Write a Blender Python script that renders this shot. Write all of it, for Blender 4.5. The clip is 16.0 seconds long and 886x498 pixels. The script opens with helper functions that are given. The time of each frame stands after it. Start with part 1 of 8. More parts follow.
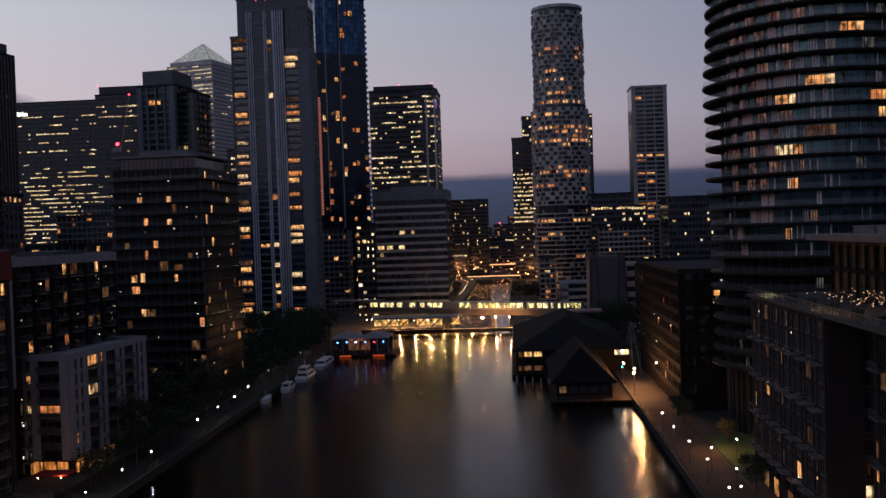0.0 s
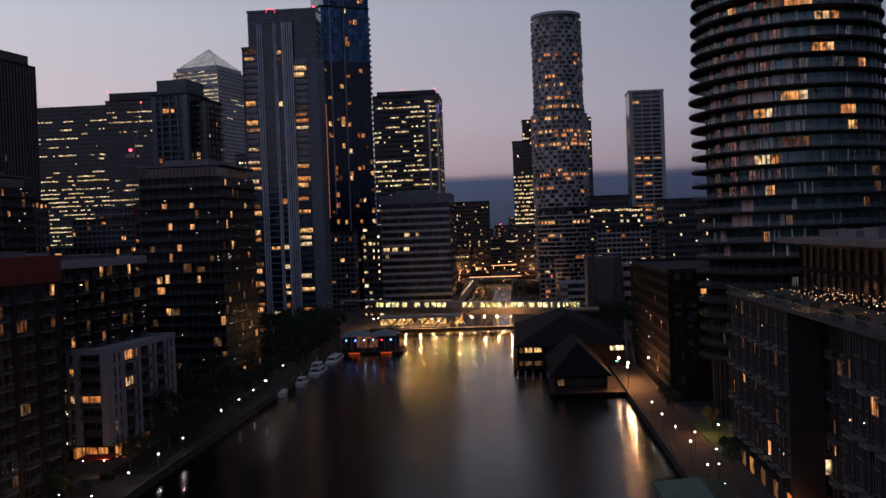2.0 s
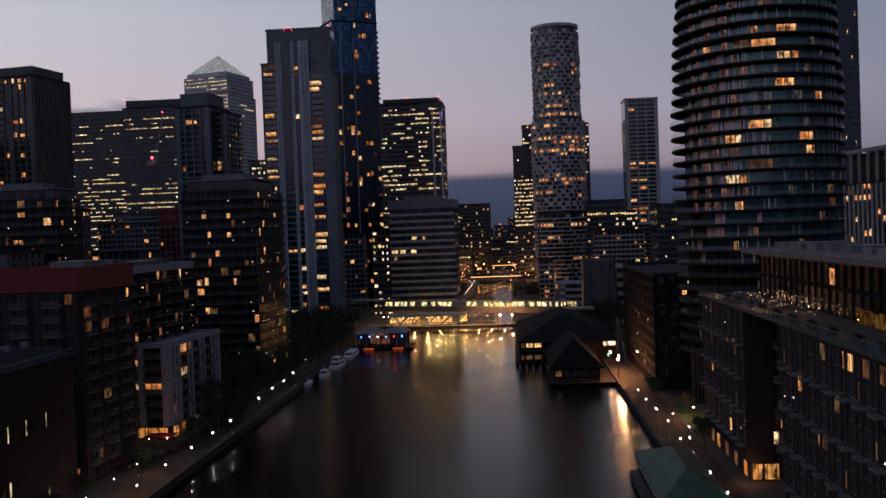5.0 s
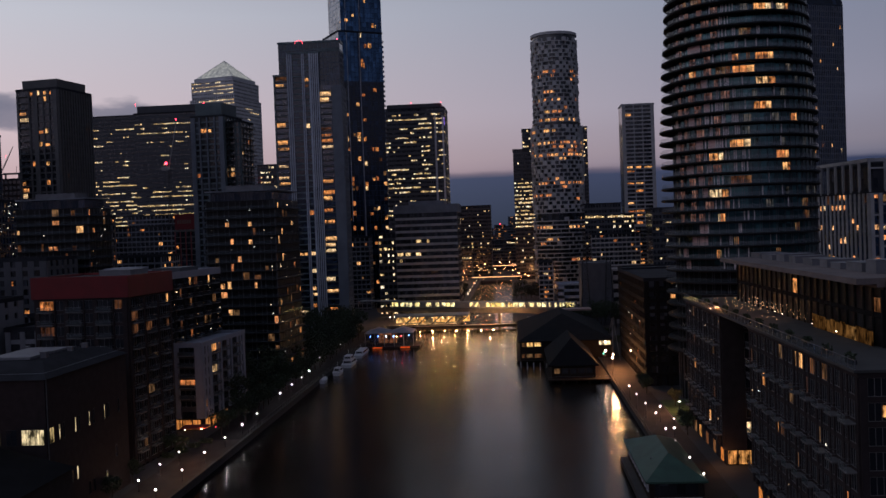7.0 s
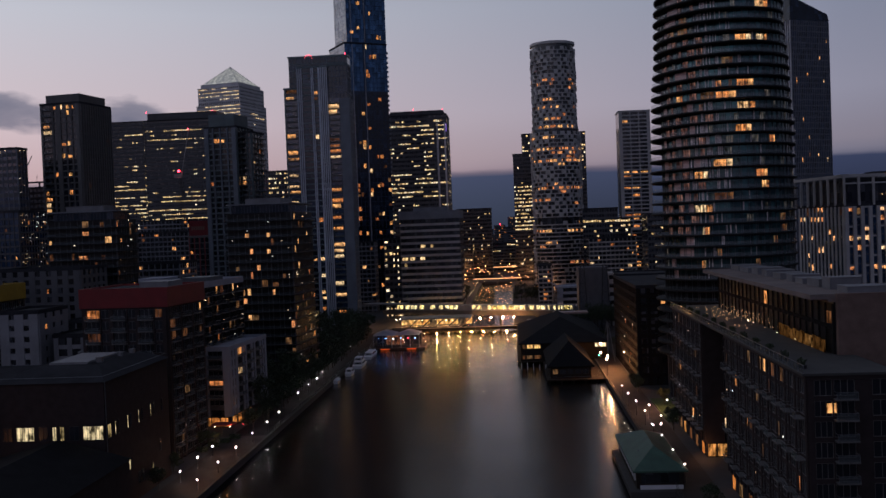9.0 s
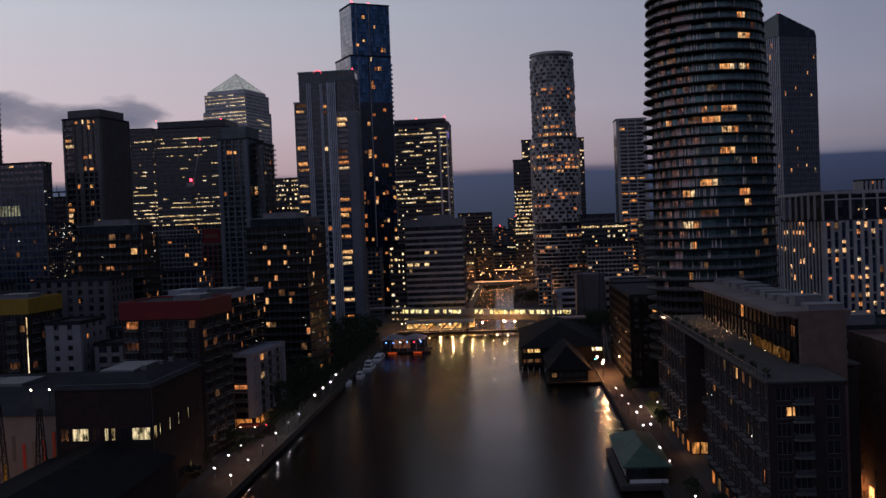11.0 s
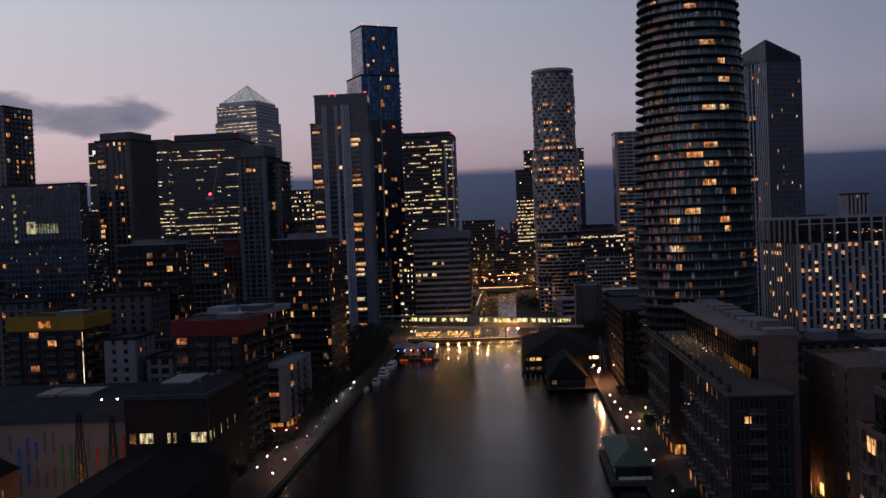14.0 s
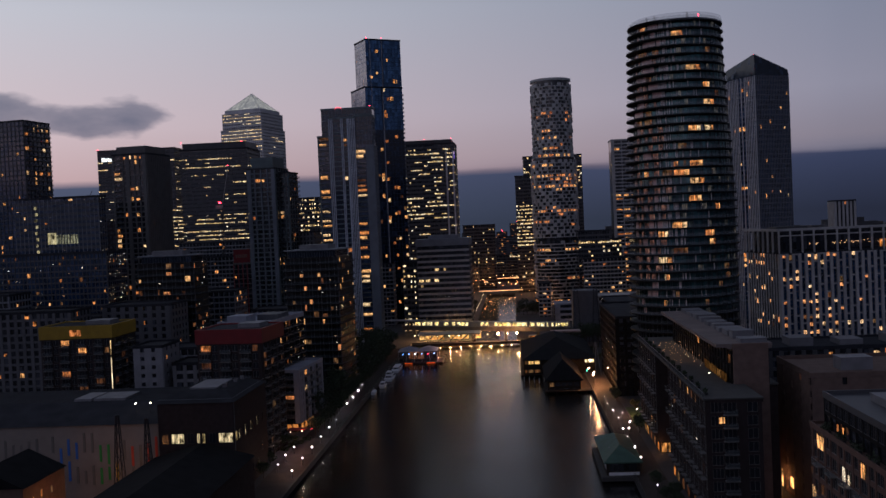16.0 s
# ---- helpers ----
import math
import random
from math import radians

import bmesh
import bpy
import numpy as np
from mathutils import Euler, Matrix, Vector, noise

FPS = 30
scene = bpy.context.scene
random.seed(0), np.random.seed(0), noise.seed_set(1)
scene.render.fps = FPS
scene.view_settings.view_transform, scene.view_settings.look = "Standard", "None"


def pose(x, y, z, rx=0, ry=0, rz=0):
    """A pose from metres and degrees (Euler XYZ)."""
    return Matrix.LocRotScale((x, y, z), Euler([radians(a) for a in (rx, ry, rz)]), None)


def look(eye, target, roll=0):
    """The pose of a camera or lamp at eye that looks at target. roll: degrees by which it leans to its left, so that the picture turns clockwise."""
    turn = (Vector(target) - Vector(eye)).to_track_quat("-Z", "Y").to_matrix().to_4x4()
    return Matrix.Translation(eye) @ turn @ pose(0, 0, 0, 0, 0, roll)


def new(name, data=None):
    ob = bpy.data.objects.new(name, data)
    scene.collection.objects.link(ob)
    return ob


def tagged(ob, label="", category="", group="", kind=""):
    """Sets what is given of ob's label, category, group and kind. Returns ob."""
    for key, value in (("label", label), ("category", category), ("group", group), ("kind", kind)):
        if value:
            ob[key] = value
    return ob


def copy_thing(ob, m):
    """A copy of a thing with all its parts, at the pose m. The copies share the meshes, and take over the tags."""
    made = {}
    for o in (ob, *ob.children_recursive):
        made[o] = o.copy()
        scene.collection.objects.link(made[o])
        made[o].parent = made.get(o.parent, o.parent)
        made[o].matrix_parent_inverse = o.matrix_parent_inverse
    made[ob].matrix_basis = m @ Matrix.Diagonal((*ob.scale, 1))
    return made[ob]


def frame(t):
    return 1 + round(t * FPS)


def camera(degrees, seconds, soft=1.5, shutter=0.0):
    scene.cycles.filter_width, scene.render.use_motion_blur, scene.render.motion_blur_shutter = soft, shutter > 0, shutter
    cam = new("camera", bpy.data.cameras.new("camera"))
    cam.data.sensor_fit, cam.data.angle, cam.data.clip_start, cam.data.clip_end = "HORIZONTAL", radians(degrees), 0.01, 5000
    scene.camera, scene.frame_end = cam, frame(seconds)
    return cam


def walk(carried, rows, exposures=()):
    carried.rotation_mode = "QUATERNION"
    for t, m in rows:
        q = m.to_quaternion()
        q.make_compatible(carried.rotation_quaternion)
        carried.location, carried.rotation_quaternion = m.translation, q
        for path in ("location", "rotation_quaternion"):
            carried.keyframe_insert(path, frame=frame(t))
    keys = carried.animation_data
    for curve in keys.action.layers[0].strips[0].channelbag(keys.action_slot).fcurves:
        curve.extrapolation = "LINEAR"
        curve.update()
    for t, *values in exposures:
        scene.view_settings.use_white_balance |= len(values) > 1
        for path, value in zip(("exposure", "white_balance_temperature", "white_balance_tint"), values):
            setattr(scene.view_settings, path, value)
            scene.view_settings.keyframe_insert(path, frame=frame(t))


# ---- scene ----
cam = camera(50.0, 16.0, soft=1.5)
PATH = [
    (0, (-1.874, -2.947, 44.985), (-2.021, -0.953, 44.947), -1.9),
    (0.5, (-1.724, -6.848, 45.089), (-1.872, -4.854, 45.052), -2.0),
    (1, (-1.688, -11.14, 45.253), (-1.837, -9.146, 45.217), -2.0),
    (1.5, (-1.739, -15.762, 45.477), (-1.888, -13.768, 45.441), -2.1),
    (2, (-1.853, -20.659, 45.76), (-2.002, -18.665, 45.724), -2.1),
    (2.5, (-2.01, -25.782, 46.102), (-2.159, -23.788, 46.066), -2.1),
    (3, (-2.194, -31.089, 46.504), (-2.343, -29.095, 46.467), -2.1),
    (3.5, (-2.393, -36.543, 46.967), (-2.541, -34.549, 46.93), -2.1),
    (4, (-2.594, -42.111, 47.493), (-2.742, -40.117, 47.455), -2.1),
    (6.5, (-3.475, -70.871, 51.112), (-3.62, -68.877, 51.071), -2.1),
    (7, (-3.613, -76.701, 52.044), (-3.759, -74.706, 52.001), -2.1),
    (7.5, (-3.741, -82.537, 53.046), (-3.887, -80.542, 53.003), -2.1),
    (8, (-3.862, -88.376, 54.119), (-4.007, -86.382, 54.074), -2.1),
    (8.5, (-3.979, -94.217, 55.261), (-4.124, -92.223, 55.216), -2.1),
    (9, (-4.093, -100.061, 56.47), (-4.238, -98.067, 56.424), -2.2),
    (11.5, (-4.707, -129.42, 63.383), (-4.852, -127.426, 63.334), -2.3),
    (12, (-4.835, -135.347, 64.893), (-4.981, -133.353, 64.843), -2.3),
    (12.5, (-4.958, -141.301, 66.423), (-5.104, -139.307, 66.374), -2.3),
    (13, (-5.067, -147.283, 67.961), (-5.214, -145.289, 67.911), -2.3),
    (13.5, (-5.152, -153.294, 69.491), (-5.299, -151.3, 69.442), -2.3),
    (14, (-5.2, -159.333, 70.998), (-5.348, -157.339, 70.949), -2.3),
    (14.5, (-5.195, -165.398, 72.463), (-5.342, -163.404, 72.414), -2.3),
    (15, (-5.116, -171.481, 73.864), (-5.264, -169.487, 73.815), -2.4),
    (15.5, (-4.939, -177.576, 75.179), (-5.088, -175.582, 75.13), -2.4),
    (16, (-4.638, -183.671, 76.382), (-4.786, -181.677, 76.333), -2.5),
]
walk(cam, [(t, look(eye, target, roll)) for t, eye, target, roll in PATH])

GROUND, WATER = -1.0, -2.6
rng = random.Random(7)

# ---- sky ----
world = bpy.data.worlds.new("dusk_sky")
scene.world = world
world.use_nodes = True
wt = world.node_tree
wt.nodes.clear()


def wnode(kind, **inputs):
    n = wt.nodes.new(kind)
    for k, v in inputs.items():
        n.inputs[k].default_value = v
    return n


def wmath(op, a, b):
    n = wt.nodes.new("ShaderNodeMath")
    n.operation = op
    for i, v in enumerate((a, b)):
        if isinstance(v, (int, float)):
            n.inputs[i].default_value = v
        else:
            wt.links.new(v, n.inputs[i])
    return n.outputs[0]


def wramp(fac, stops):
    n = wt.nodes.new("ShaderNodeValToRGB")
    e = n.color_ramp.elements
    while len(e) < len(stops):
        e.new(0.5)
    for el, (p, c) in zip(e, stops):
        el.position, el.color = p, (*c, 1)
    wt.links.new(fac, n.inputs[0])
    return n.outputs[0]


def wmix(kind, fac, a, b):
    n = wt.nodes.new("ShaderNodeMix")
    n.data_type, n.blend_type = "RGBA", kind
    for sock, v in ((n.inputs[0], fac), (n.inputs[6], a), (n.inputs[7], b)):
        if isinstance(v, (int, float)):
            sock.default_value = v
        elif isinstance(v, tuple):
            sock.default_value = (*v, 1)
        else:
            wt.links.new(v, sock)
    return n.outputs[2]


wco = wt.nodes.new("ShaderNodeTexCoord")
wsep = wt.nodes.new("ShaderNodeSeparateXYZ")
wt.links.new(wco.outputs["Generated"], wsep.inputs[0])
DX, DZ = wsep.outputs[0], wsep.outputs[2]
wmap = wt.nodes.new("ShaderNodeMapping")
wmap.inputs["Scale"].default_value = (1.0, 1.0, 5.0)
wt.links.new(wco.outputs["Generated"], wmap.inputs[0])
wn = wnode("ShaderNodeTexNoise", Scale=6.0, Detail=5.0, Roughness=0.55)
wt.links.new(wmap.outputs[0], wn.inputs["Vector"])
ragged = wmath("MULTIPLY", wmath("SUBTRACT", wn.outputs[0], 0.5), 0.009)
high = wmath("ADD", DZ, ragged)
west = wramp(high, [(0.0, (0.035, 0.045, 0.07)), (0.0515, (0.05, 0.06, 0.1)), (0.058, (0.36, 0.25, 0.262)), (0.11, (0.40, 0.32, 0.345)), (0.22, (0.345, 0.35, 0.395)), (0.33, (0.21, 0.22, 0.265)), (1.0, (0.085, 0.1, 0.14))])
east = wramp(high, [(0.0, (0.013, 0.016, 0.03)), (0.0555, (0.025, 0.032, 0.066)), (0.0595, (0.115, 0.11, 0.15)), (0.072, (0.15, 0.136, 0.172)), (0.12, (0.172, 0.17, 0.222)), (0.22, (0.135, 0.151, 0.207)), (0.33, (0.11, 0.122, 0.168)), (1.0, (0.075, 0.09, 0.13))])
across = wt.nodes.new("ShaderNodeMapRange")
across.inputs["From Min"].default_value, across.inputs["From Max"].default_value = -0.5, 0.32
wt.links.new(DX, across.inputs[0])
dusk = wmix("MIX", across.outputs[0], west, east)
# the afterglow is ahead: the sky overhead and behind is darker
dim_to = wt.nodes.new("ShaderNodeCombineColor")
for _i, _low in enumerate((0.74, 0.76, 0.88)):
    behind = wt.nodes.new("ShaderNodeMapRange")
    behind.inputs["From Min"].default_value, behind.inputs["From Max"].default_value = -0.2, 0.75
    behind.inputs["To Min"].default_value, behind.inputs["To Max"].default_value = _low, 1.0
    wt.links.new(wsep.outputs[1], behind.inputs[0])
    wt.links.new(behind.outputs[0], dim_to.inputs[_i])
dusk = wmix("MULTIPLY", 1.0, dusk, dim_to.outputs[0])
night = wt.nodes.new("ShaderNodeMapRange")
night.inputs["From Min"].default_value, night.inputs["From Max"].default_value = 0.3, 0.95
night.inputs["To Min"].default_value, night.inputs["To Max"].default_value = 1.0, 0.4
wt.links.new(DX, night.inputs[0])
dim_east = wt.nodes.new("ShaderNodeCombineColor")
for _i in range(3):
    wt.links.new(night.outputs[0], dim_east.inputs[_i])
dusk = wmix("MULTIPLY", 1.0, dusk, dim_east.outputs[0])
# long grey clouds low over the west
cmap = wt.nodes.new("ShaderNodeMapping")
cmap.inputs["Scale"].default_value = (2.0, 2.0, 5.4)
cmap.inputs["Location"].default_value = (0.3, 0.1, 0.25)
wt.links.new(wco.outputs["Generated"], cmap.inputs[0])
cn = wnode("ShaderNodeTexNoise", Scale=5.0, Detail=7.0, Roughness=0.52)
wt.links.new(cmap.outputs[0], cn.inputs["Vector"])
layer = wramp(DZ, [(0.07, (0, 0, 0)), (0.112, (1, 1, 1)), (0.13, (1, 1, 1)), (0.185, (0, 0, 0))])
side = wramp(wmath("MULTIPLY", DX, -1.0), [(0.25, (0, 0, 0)), (0.37, (1, 1, 1))])
cloud = wramp(wmath("MULTIPLY", wmath("ADD", wmath("MULTIPLY", layer, side), cn.outputs[0]), 0.6), [(0.75, (0, 0, 0)), (0.84, (0.75, 0.75, 0.75)), (0.98, (1, 1, 1))])
dusk = wmix("MIX", wmath("MULTIPLY", cloud, 0.9), dusk, (0.06, 0.072, 0.115))
wbg = wt.nodes.new("ShaderNodeBackground")
wt.links.new(dusk, wbg.inputs[0])
wbg.inputs[1].default_value = 1.6
wo = wt.nodes.new("ShaderNodeOutputWorld")
wt.links.new(wbg.outputs[0], wo.inputs[0])


# ---- materials ----
def mat(name, base, rough=0.7, metal=0.0, vary=0.25, size=2.0, bump=0.15, spec=0.4, tone=None):
    """A plain surface: base colour with stains at two scales, grain and fine relief."""
    m = bpy.data.materials.new(name)
    m.use_nodes = True
    nt = m.node_tree
    b = nt.nodes["Principled BSDF"]
    co = nt.nodes.new("ShaderNodeTexCoord")
    info = nt.nodes.new("ShaderNodeObjectInfo")
    n1 = nt.nodes.new("ShaderNodeTexNoise")
    n1.inputs["Scale"].default_value, n1.inputs["Detail"].default_value = 1.0 / size, 6.0
    n2 = nt.nodes.new("ShaderNodeTexNoise")
    n2.inputs["Scale"].default_value, n2.inputs["Detail"].default_value = 14.0 / size, 3.0
    for n in (n1, n2):
        nt.links.new(co.outputs["Object"], n.inputs["Vector"])
    add = nt.nodes.new("ShaderNodeMath")
    add.operation = "MULTIPLY_ADD"
    add.inputs[1].default_value = 0.35
    nt.links.new(n2.outputs[0], add.inputs[0])
    nt.links.new(n1.outputs[0], add.inputs[2])
    rnd = nt.nodes.new("ShaderNodeMath")
    rnd.operation = "MULTIPLY_ADD"
    rnd.inputs[1].default_value = 0.25
    nt.links.new(info.outputs["Random"], rnd.inputs[0])
    nt.links.new(add.outputs[0], rnd.inputs[2])
    ramp = nt.nodes.new("ShaderNodeValToRGB")
    e = ramp.color_ramp.elements
    lo = tuple(c * (1 - vary) for c in base)
    hi = tone or tuple(min(1.0, c * (1 + vary)) for c in base)
    e[0].position, e[0].color = 0.45, (*lo, 1)
    e[1].position, e[1].color = 1.0, (*hi, 1)
    nt.links.new(rnd.outputs[0], ramp.inputs[0])
    nt.links.new(ramp.outputs[0], b.inputs["Base Color"])
    b.inputs["Roughness"].default_value, b.inputs["Metallic"].default_value = rough, metal
    b.inputs["Specular IOR Level"].default_value = spec
    if bump:
        bp = nt.nodes.new("ShaderNodeBump")
        bp.inputs["Strength"].default_value, bp.inputs["Distance"].default_value = bump, 0.03
        nt.links.new(n2.outputs[0], bp.inputs["Height"])
        nt.links.new(bp.outputs[0], b.inputs["Normal"])
    return m


def glazing(name, base, cell=(1.5, 3.2), rough=0.1, spec=0.6, bright=3.0, metal=0.0):
    """Dark window glass: a plain sheet whose panes differ a little in tint and gloss, as rooms and blinds behind them do."""
    m = bpy.data.materials.new(name)
    m.use_nodes = True
    nt = m.node_tree
    b = nt.nodes["Principled BSDF"]
    co = nt.nodes.new("ShaderNodeTexCoord")
    sep = nt.nodes.new("ShaderNodeSeparateXYZ")
    nt.links.new(co.outputs["Object"], sep.inputs[0])

    def mth(op, a, bb):
        n = nt.nodes.new("ShaderNodeMath")
        n.operation = op
        for i, v in enumerate((a, bb)):
            if isinstance(v, (int, float)):
                n.inputs[i].default_value = v
            else:
                nt.links.new(v, n.inputs[i])
        return n.outputs[0]

    u = mth("FLOOR", mth("DIVIDE", mth("ADD", sep.outputs[0], sep.outputs[1]), cell[0]), 0)
    v = mth("FLOOR", mth("DIVIDE", sep.outputs[2], cell[1]), 0)
    comb = nt.nodes.new("ShaderNodeCombineXYZ")
    nt.links.new(u, comb.inputs[0])
    nt.links.new(v, comb.inputs[1])
    wn_ = nt.nodes.new("ShaderNodeTexWhiteNoise")
    nt.links.new(comb.outputs[0], wn_.inputs["Vector"])
    ramp = nt.nodes.new("ShaderNodeValToRGB")
    e = ramp.color_ramp.elements
    e[0].position, e[0].color = 0.0, (*[c * 0.5 for c in base], 1)
    e[1].position, e[1].color = 0.75, (*base, 1)
    last = e.new(1.0)
    last.color = (*[min(0.4, c * bright) for c in base], 1)
    nt.links.new(wn_.outputs["Value"], ramp.inputs[0])
    nt.links.new(ramp.outputs[0], b.inputs["Base Color"])
    nt.links.new(mth("ADD", mth("MULTIPLY", wn_.outputs["Value"], 0.12), rough), b.inputs["Roughness"])
    b.inputs["Specular IOR Level"].default_value = spec
    b.inputs["Metallic"].default_value = metal
    return m


def lit(name, stops, strength, blur=0.9):
    """The lighted room behind a pane: each pane has its own lamp colour and brightness, with curtains and furniture breaking it up."""
    m = bpy.data.materials.new(name)
    m.use_nodes = True
    nt = m.node_tree
    nt.nodes.clear()
    info = nt.nodes.new("ShaderNodeObjectInfo")
    ramp = nt.nodes.new("ShaderNodeValToRGB")
    e = ramp.color_ramp.elements
    while len(e) < len(stops):
        e.new(0.5)
    for el, (p, c) in zip(e, stops):
        el.position, el.color = p, (*c, 1)
    geo = nt.nodes.new("ShaderNodeNewGeometry")
    both = nt.nodes.new("ShaderNodeMath")
    both.operation = "ADD"
    nt.links.new(info.outputs["Random"], both.inputs[0])
    nt.links.new(geo.outputs["Random Per Island"], both.inputs[1])
    part_of = nt.nodes.new("ShaderNodeMath")
    part_of.operation = "FRACT"
    nt.links.new(both.outputs[0], part_of.inputs[0])
    nt.links.new(part_of.outputs[0], ramp.inputs[0])
    co = nt.nodes.new("ShaderNodeTexCoord")
    sh = nt.nodes.new("ShaderNodeVectorMath")
    sh.operation = "ADD"
    nt.links.new(co.outputs["Object"], sh.inputs[0])
    nt.links.new(info.outputs["Location"], sh.inputs[1])
    mp = nt.nodes.new("ShaderNodeMapping")
    mp.inputs["Scale"].default_value = (1.0, 1.0, 0.55)
    nt.links.new(sh.outputs[0], mp.inputs[0])
    n = nt.nodes.new("ShaderNodeTexNoise")
    n.inputs["Scale"].default_value, n.inputs["Detail"].default_value = blur, 4.0
    nt.links.new(mp.outputs[0], n.inputs["Vector"])
    mr = nt.nodes.new("ShaderNodeMapRange")
    mr.inputs["From Min"].default_value, mr.inputs["From Max"].default_value = 0.36, 0.66
    mr.inputs["To Min"].default_value, mr.inputs["To Max"].default_value = 0.06 * strength, 2.1 * strength
    nt.links.new(n.outputs[0], mr.inputs[0])
    # glazing bars and blinds across the room light
    sx = nt.nodes.new("ShaderNodeSeparateXYZ")
    nt.links.new(co.outputs["Object"], sx.inputs[0])
    last = mr.outputs[0]
    for sock, pitch, bar_w in ((0, 0.85, 0.13),):
        md = nt.nodes.new("ShaderNodeMath")
        md.operation = "FLOORED_MODULO"
        nt.links.new(sx.outputs[sock], md.inputs[0])
        md.inputs[1].default_value = pitch
        gt = nt.nodes.new("ShaderNodeMath")
        gt.operation = "GREATER_THAN"
        nt.links.new(md.outputs[0], gt.inputs[0])
        gt.inputs[1].default_value = bar_w
        keep = nt.nodes.new("ShaderNodeMapRange")
        keep.inputs["To Min"].default_value, keep.inputs["To Max"].default_value = 0.22, 1.0
        nt.links.new(gt.outputs[0], keep.inputs[0])
        mu = nt.nodes.new("ShaderNodeMath")
        mu.operation = "MULTIPLY"
        nt.links.new(last, mu.inputs[0])
        nt.links.new(keep.outputs[0], mu.inputs[1])
        last = mu.outputs[0]
    em = nt.nodes.new("ShaderNodeEmission")
    nt.links.new(ramp.outputs[0], em.inputs[0])
    nt.links.new(last, em.inputs[1])
    out = nt.nodes.new("ShaderNodeOutputMaterial")
    nt.links.new(em.outputs[0], out.inputs[0])
    m.cycles.emission_sampling = "NONE"
    return m


def glow(name, colour, strength, sampled=True):
    m = bpy.data.materials.new(name)
    m.use_nodes = True
    nt = m.node_tree
    nt.nodes.clear()
    em = nt.nodes.new("ShaderNodeEmission")
    em.inputs[0].default_value, em.inputs[1].default_value = (*colour, 1), strength
    out = nt.nodes.new("ShaderNodeOutputMaterial")
    nt.links.new(em.outputs[0], out.inputs[0])
    if not sampled:
        m.cycles.emission_sampling = "NONE"
    return m


HOME = lit("room_light_home", [(0.0, (0.34, 0.1, 0.035)), (0.35, (0.85, 0.3, 0.085)), (0.75, (1.0, 0.48, 0.17)), (1.0, (1.0, 0.7, 0.38))], 0.8)
OFFICE = lit("room_light_office", [(0.0, (0.4, 0.25, 0.1)), (0.5, (0.95, 0.64, 0.3)), (1.0, (1.0, 0.86, 0.6))], 1.1)
DIM = lit("room_light_dim", [(0.0, (0.25, 0.09, 0.05)), (0.5, (0.5, 0.2, 0.08)), (1.0, (0.6, 0.34, 0.16))], 0.2)
HOTEL = lit("room_light_hotel", [(0.0, (0.6, 0.2, 0.07)), (0.5, (1.0, 0.44, 0.17)), (1.0, (1.0, 0.66, 0.36))], 0.95, 1.3)
SPECK = lit("small_lamp_spots", [(0.0, (1.0, 0.5, 0.2)), (0.5, (1.0, 0.8, 0.55)), (1.0, (0.8, 0.95, 1.0))], 1.7)
COOL = lit("room_light_cool", [(0.0, (0.4, 0.42, 0.3)), (1.0, (0.7, 0.66, 0.42))], 0.3)
SHOP = lit("shop_light", [(0.0, (0.7, 0.2, 0.04)), (1.0, (1.0, 0.45, 0.13))], 0.55)
TRAIN = lit("carriage_light", [(0.0, (0.8, 0.6, 0.2)), (1.0, (1.0, 0.85, 0.45))], 1.2)
LAMP_W = glow("lamp_white", (1.0, 0.88, 0.84), 110.0)
LAMP_WQ = glow("lamp_white_quay", (1.0, 0.92, 0.9), 175.0)
LAMP_Y = glow("lamp_warm", (1.0, 0.6, 0.32), 85.0)
SOFFIT = glow("soffit_lamp", (1.0, 0.44, 0.16), 3900.0)
UNDER = glow("under_deck_lamp", (1.0, 0.52, 0.18), 300.0)
LAMP_S = glow("lamp_small", (1.0, 0.8, 0.55), 14.0)
RED = glow("aviation_red", (1.0, 0.03, 0.06), 12.0, False)
BLUE = glow("lamp_blue", (0.1, 0.3, 1.0), 12.0)
TEAL = glow("signal_green", (0.05, 0.9, 0.75), 8.0, False)
SIGNW = glow("sign_white", (0.9, 0.97, 1.0), 2.2, False)
PINK = glow("strip_pink", (1.0, 0.32, 0.25), 0.28, False)
PURPLE = glow("strip_purple", (0.35, 0.2, 1.0), 0.9, False)
TRAIL = glow("bridge_light", (1.0, 0.5, 0.24), 2.6)

G_BLACK = glazing("glass_black", (0.02, 0.022, 0.028))
G_BLUE = glazing("glass_blue", (0.014, 0.034, 0.08), (2.0, 3.4), 0.06, 0.9, 1.6)
# blue and pale base colours stand in for sky reflected in the glass
G_SKYREF = glazing("glass_reflected_sky_blue", (0.06, 0.125, 0.225), (2.3, 3.4), 0.04, 0.9, 1.5, 0.85)
G_PALEREF = glazing("glass_reflected_sky_pale", (0.36, 0.37, 0.42), (2.3, 3.4), 0.06, 0.9, 1.4, 0.85)
G_TEAL = glazing("glass_teal", (0.03, 0.085, 0.088), (1.6, 3.4), 0.06, 0.6, 1.8, 0.5)
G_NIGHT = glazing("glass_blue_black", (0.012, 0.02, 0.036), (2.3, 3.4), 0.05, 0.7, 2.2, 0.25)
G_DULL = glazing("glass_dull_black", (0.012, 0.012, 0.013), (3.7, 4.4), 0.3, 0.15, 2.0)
G_GREY = glazing("glass_grey", (0.02, 0.023, 0.028), (1.6, 3.1), 0.12, 0.6, 3.0)
STONE = mat("pale_stone_cladding", (0.085, 0.085, 0.095), 0.7, size=6)
STEELC = mat("steel_cladding", (0.42, 0.42, 0.44), 0.45, 0.3, size=8)
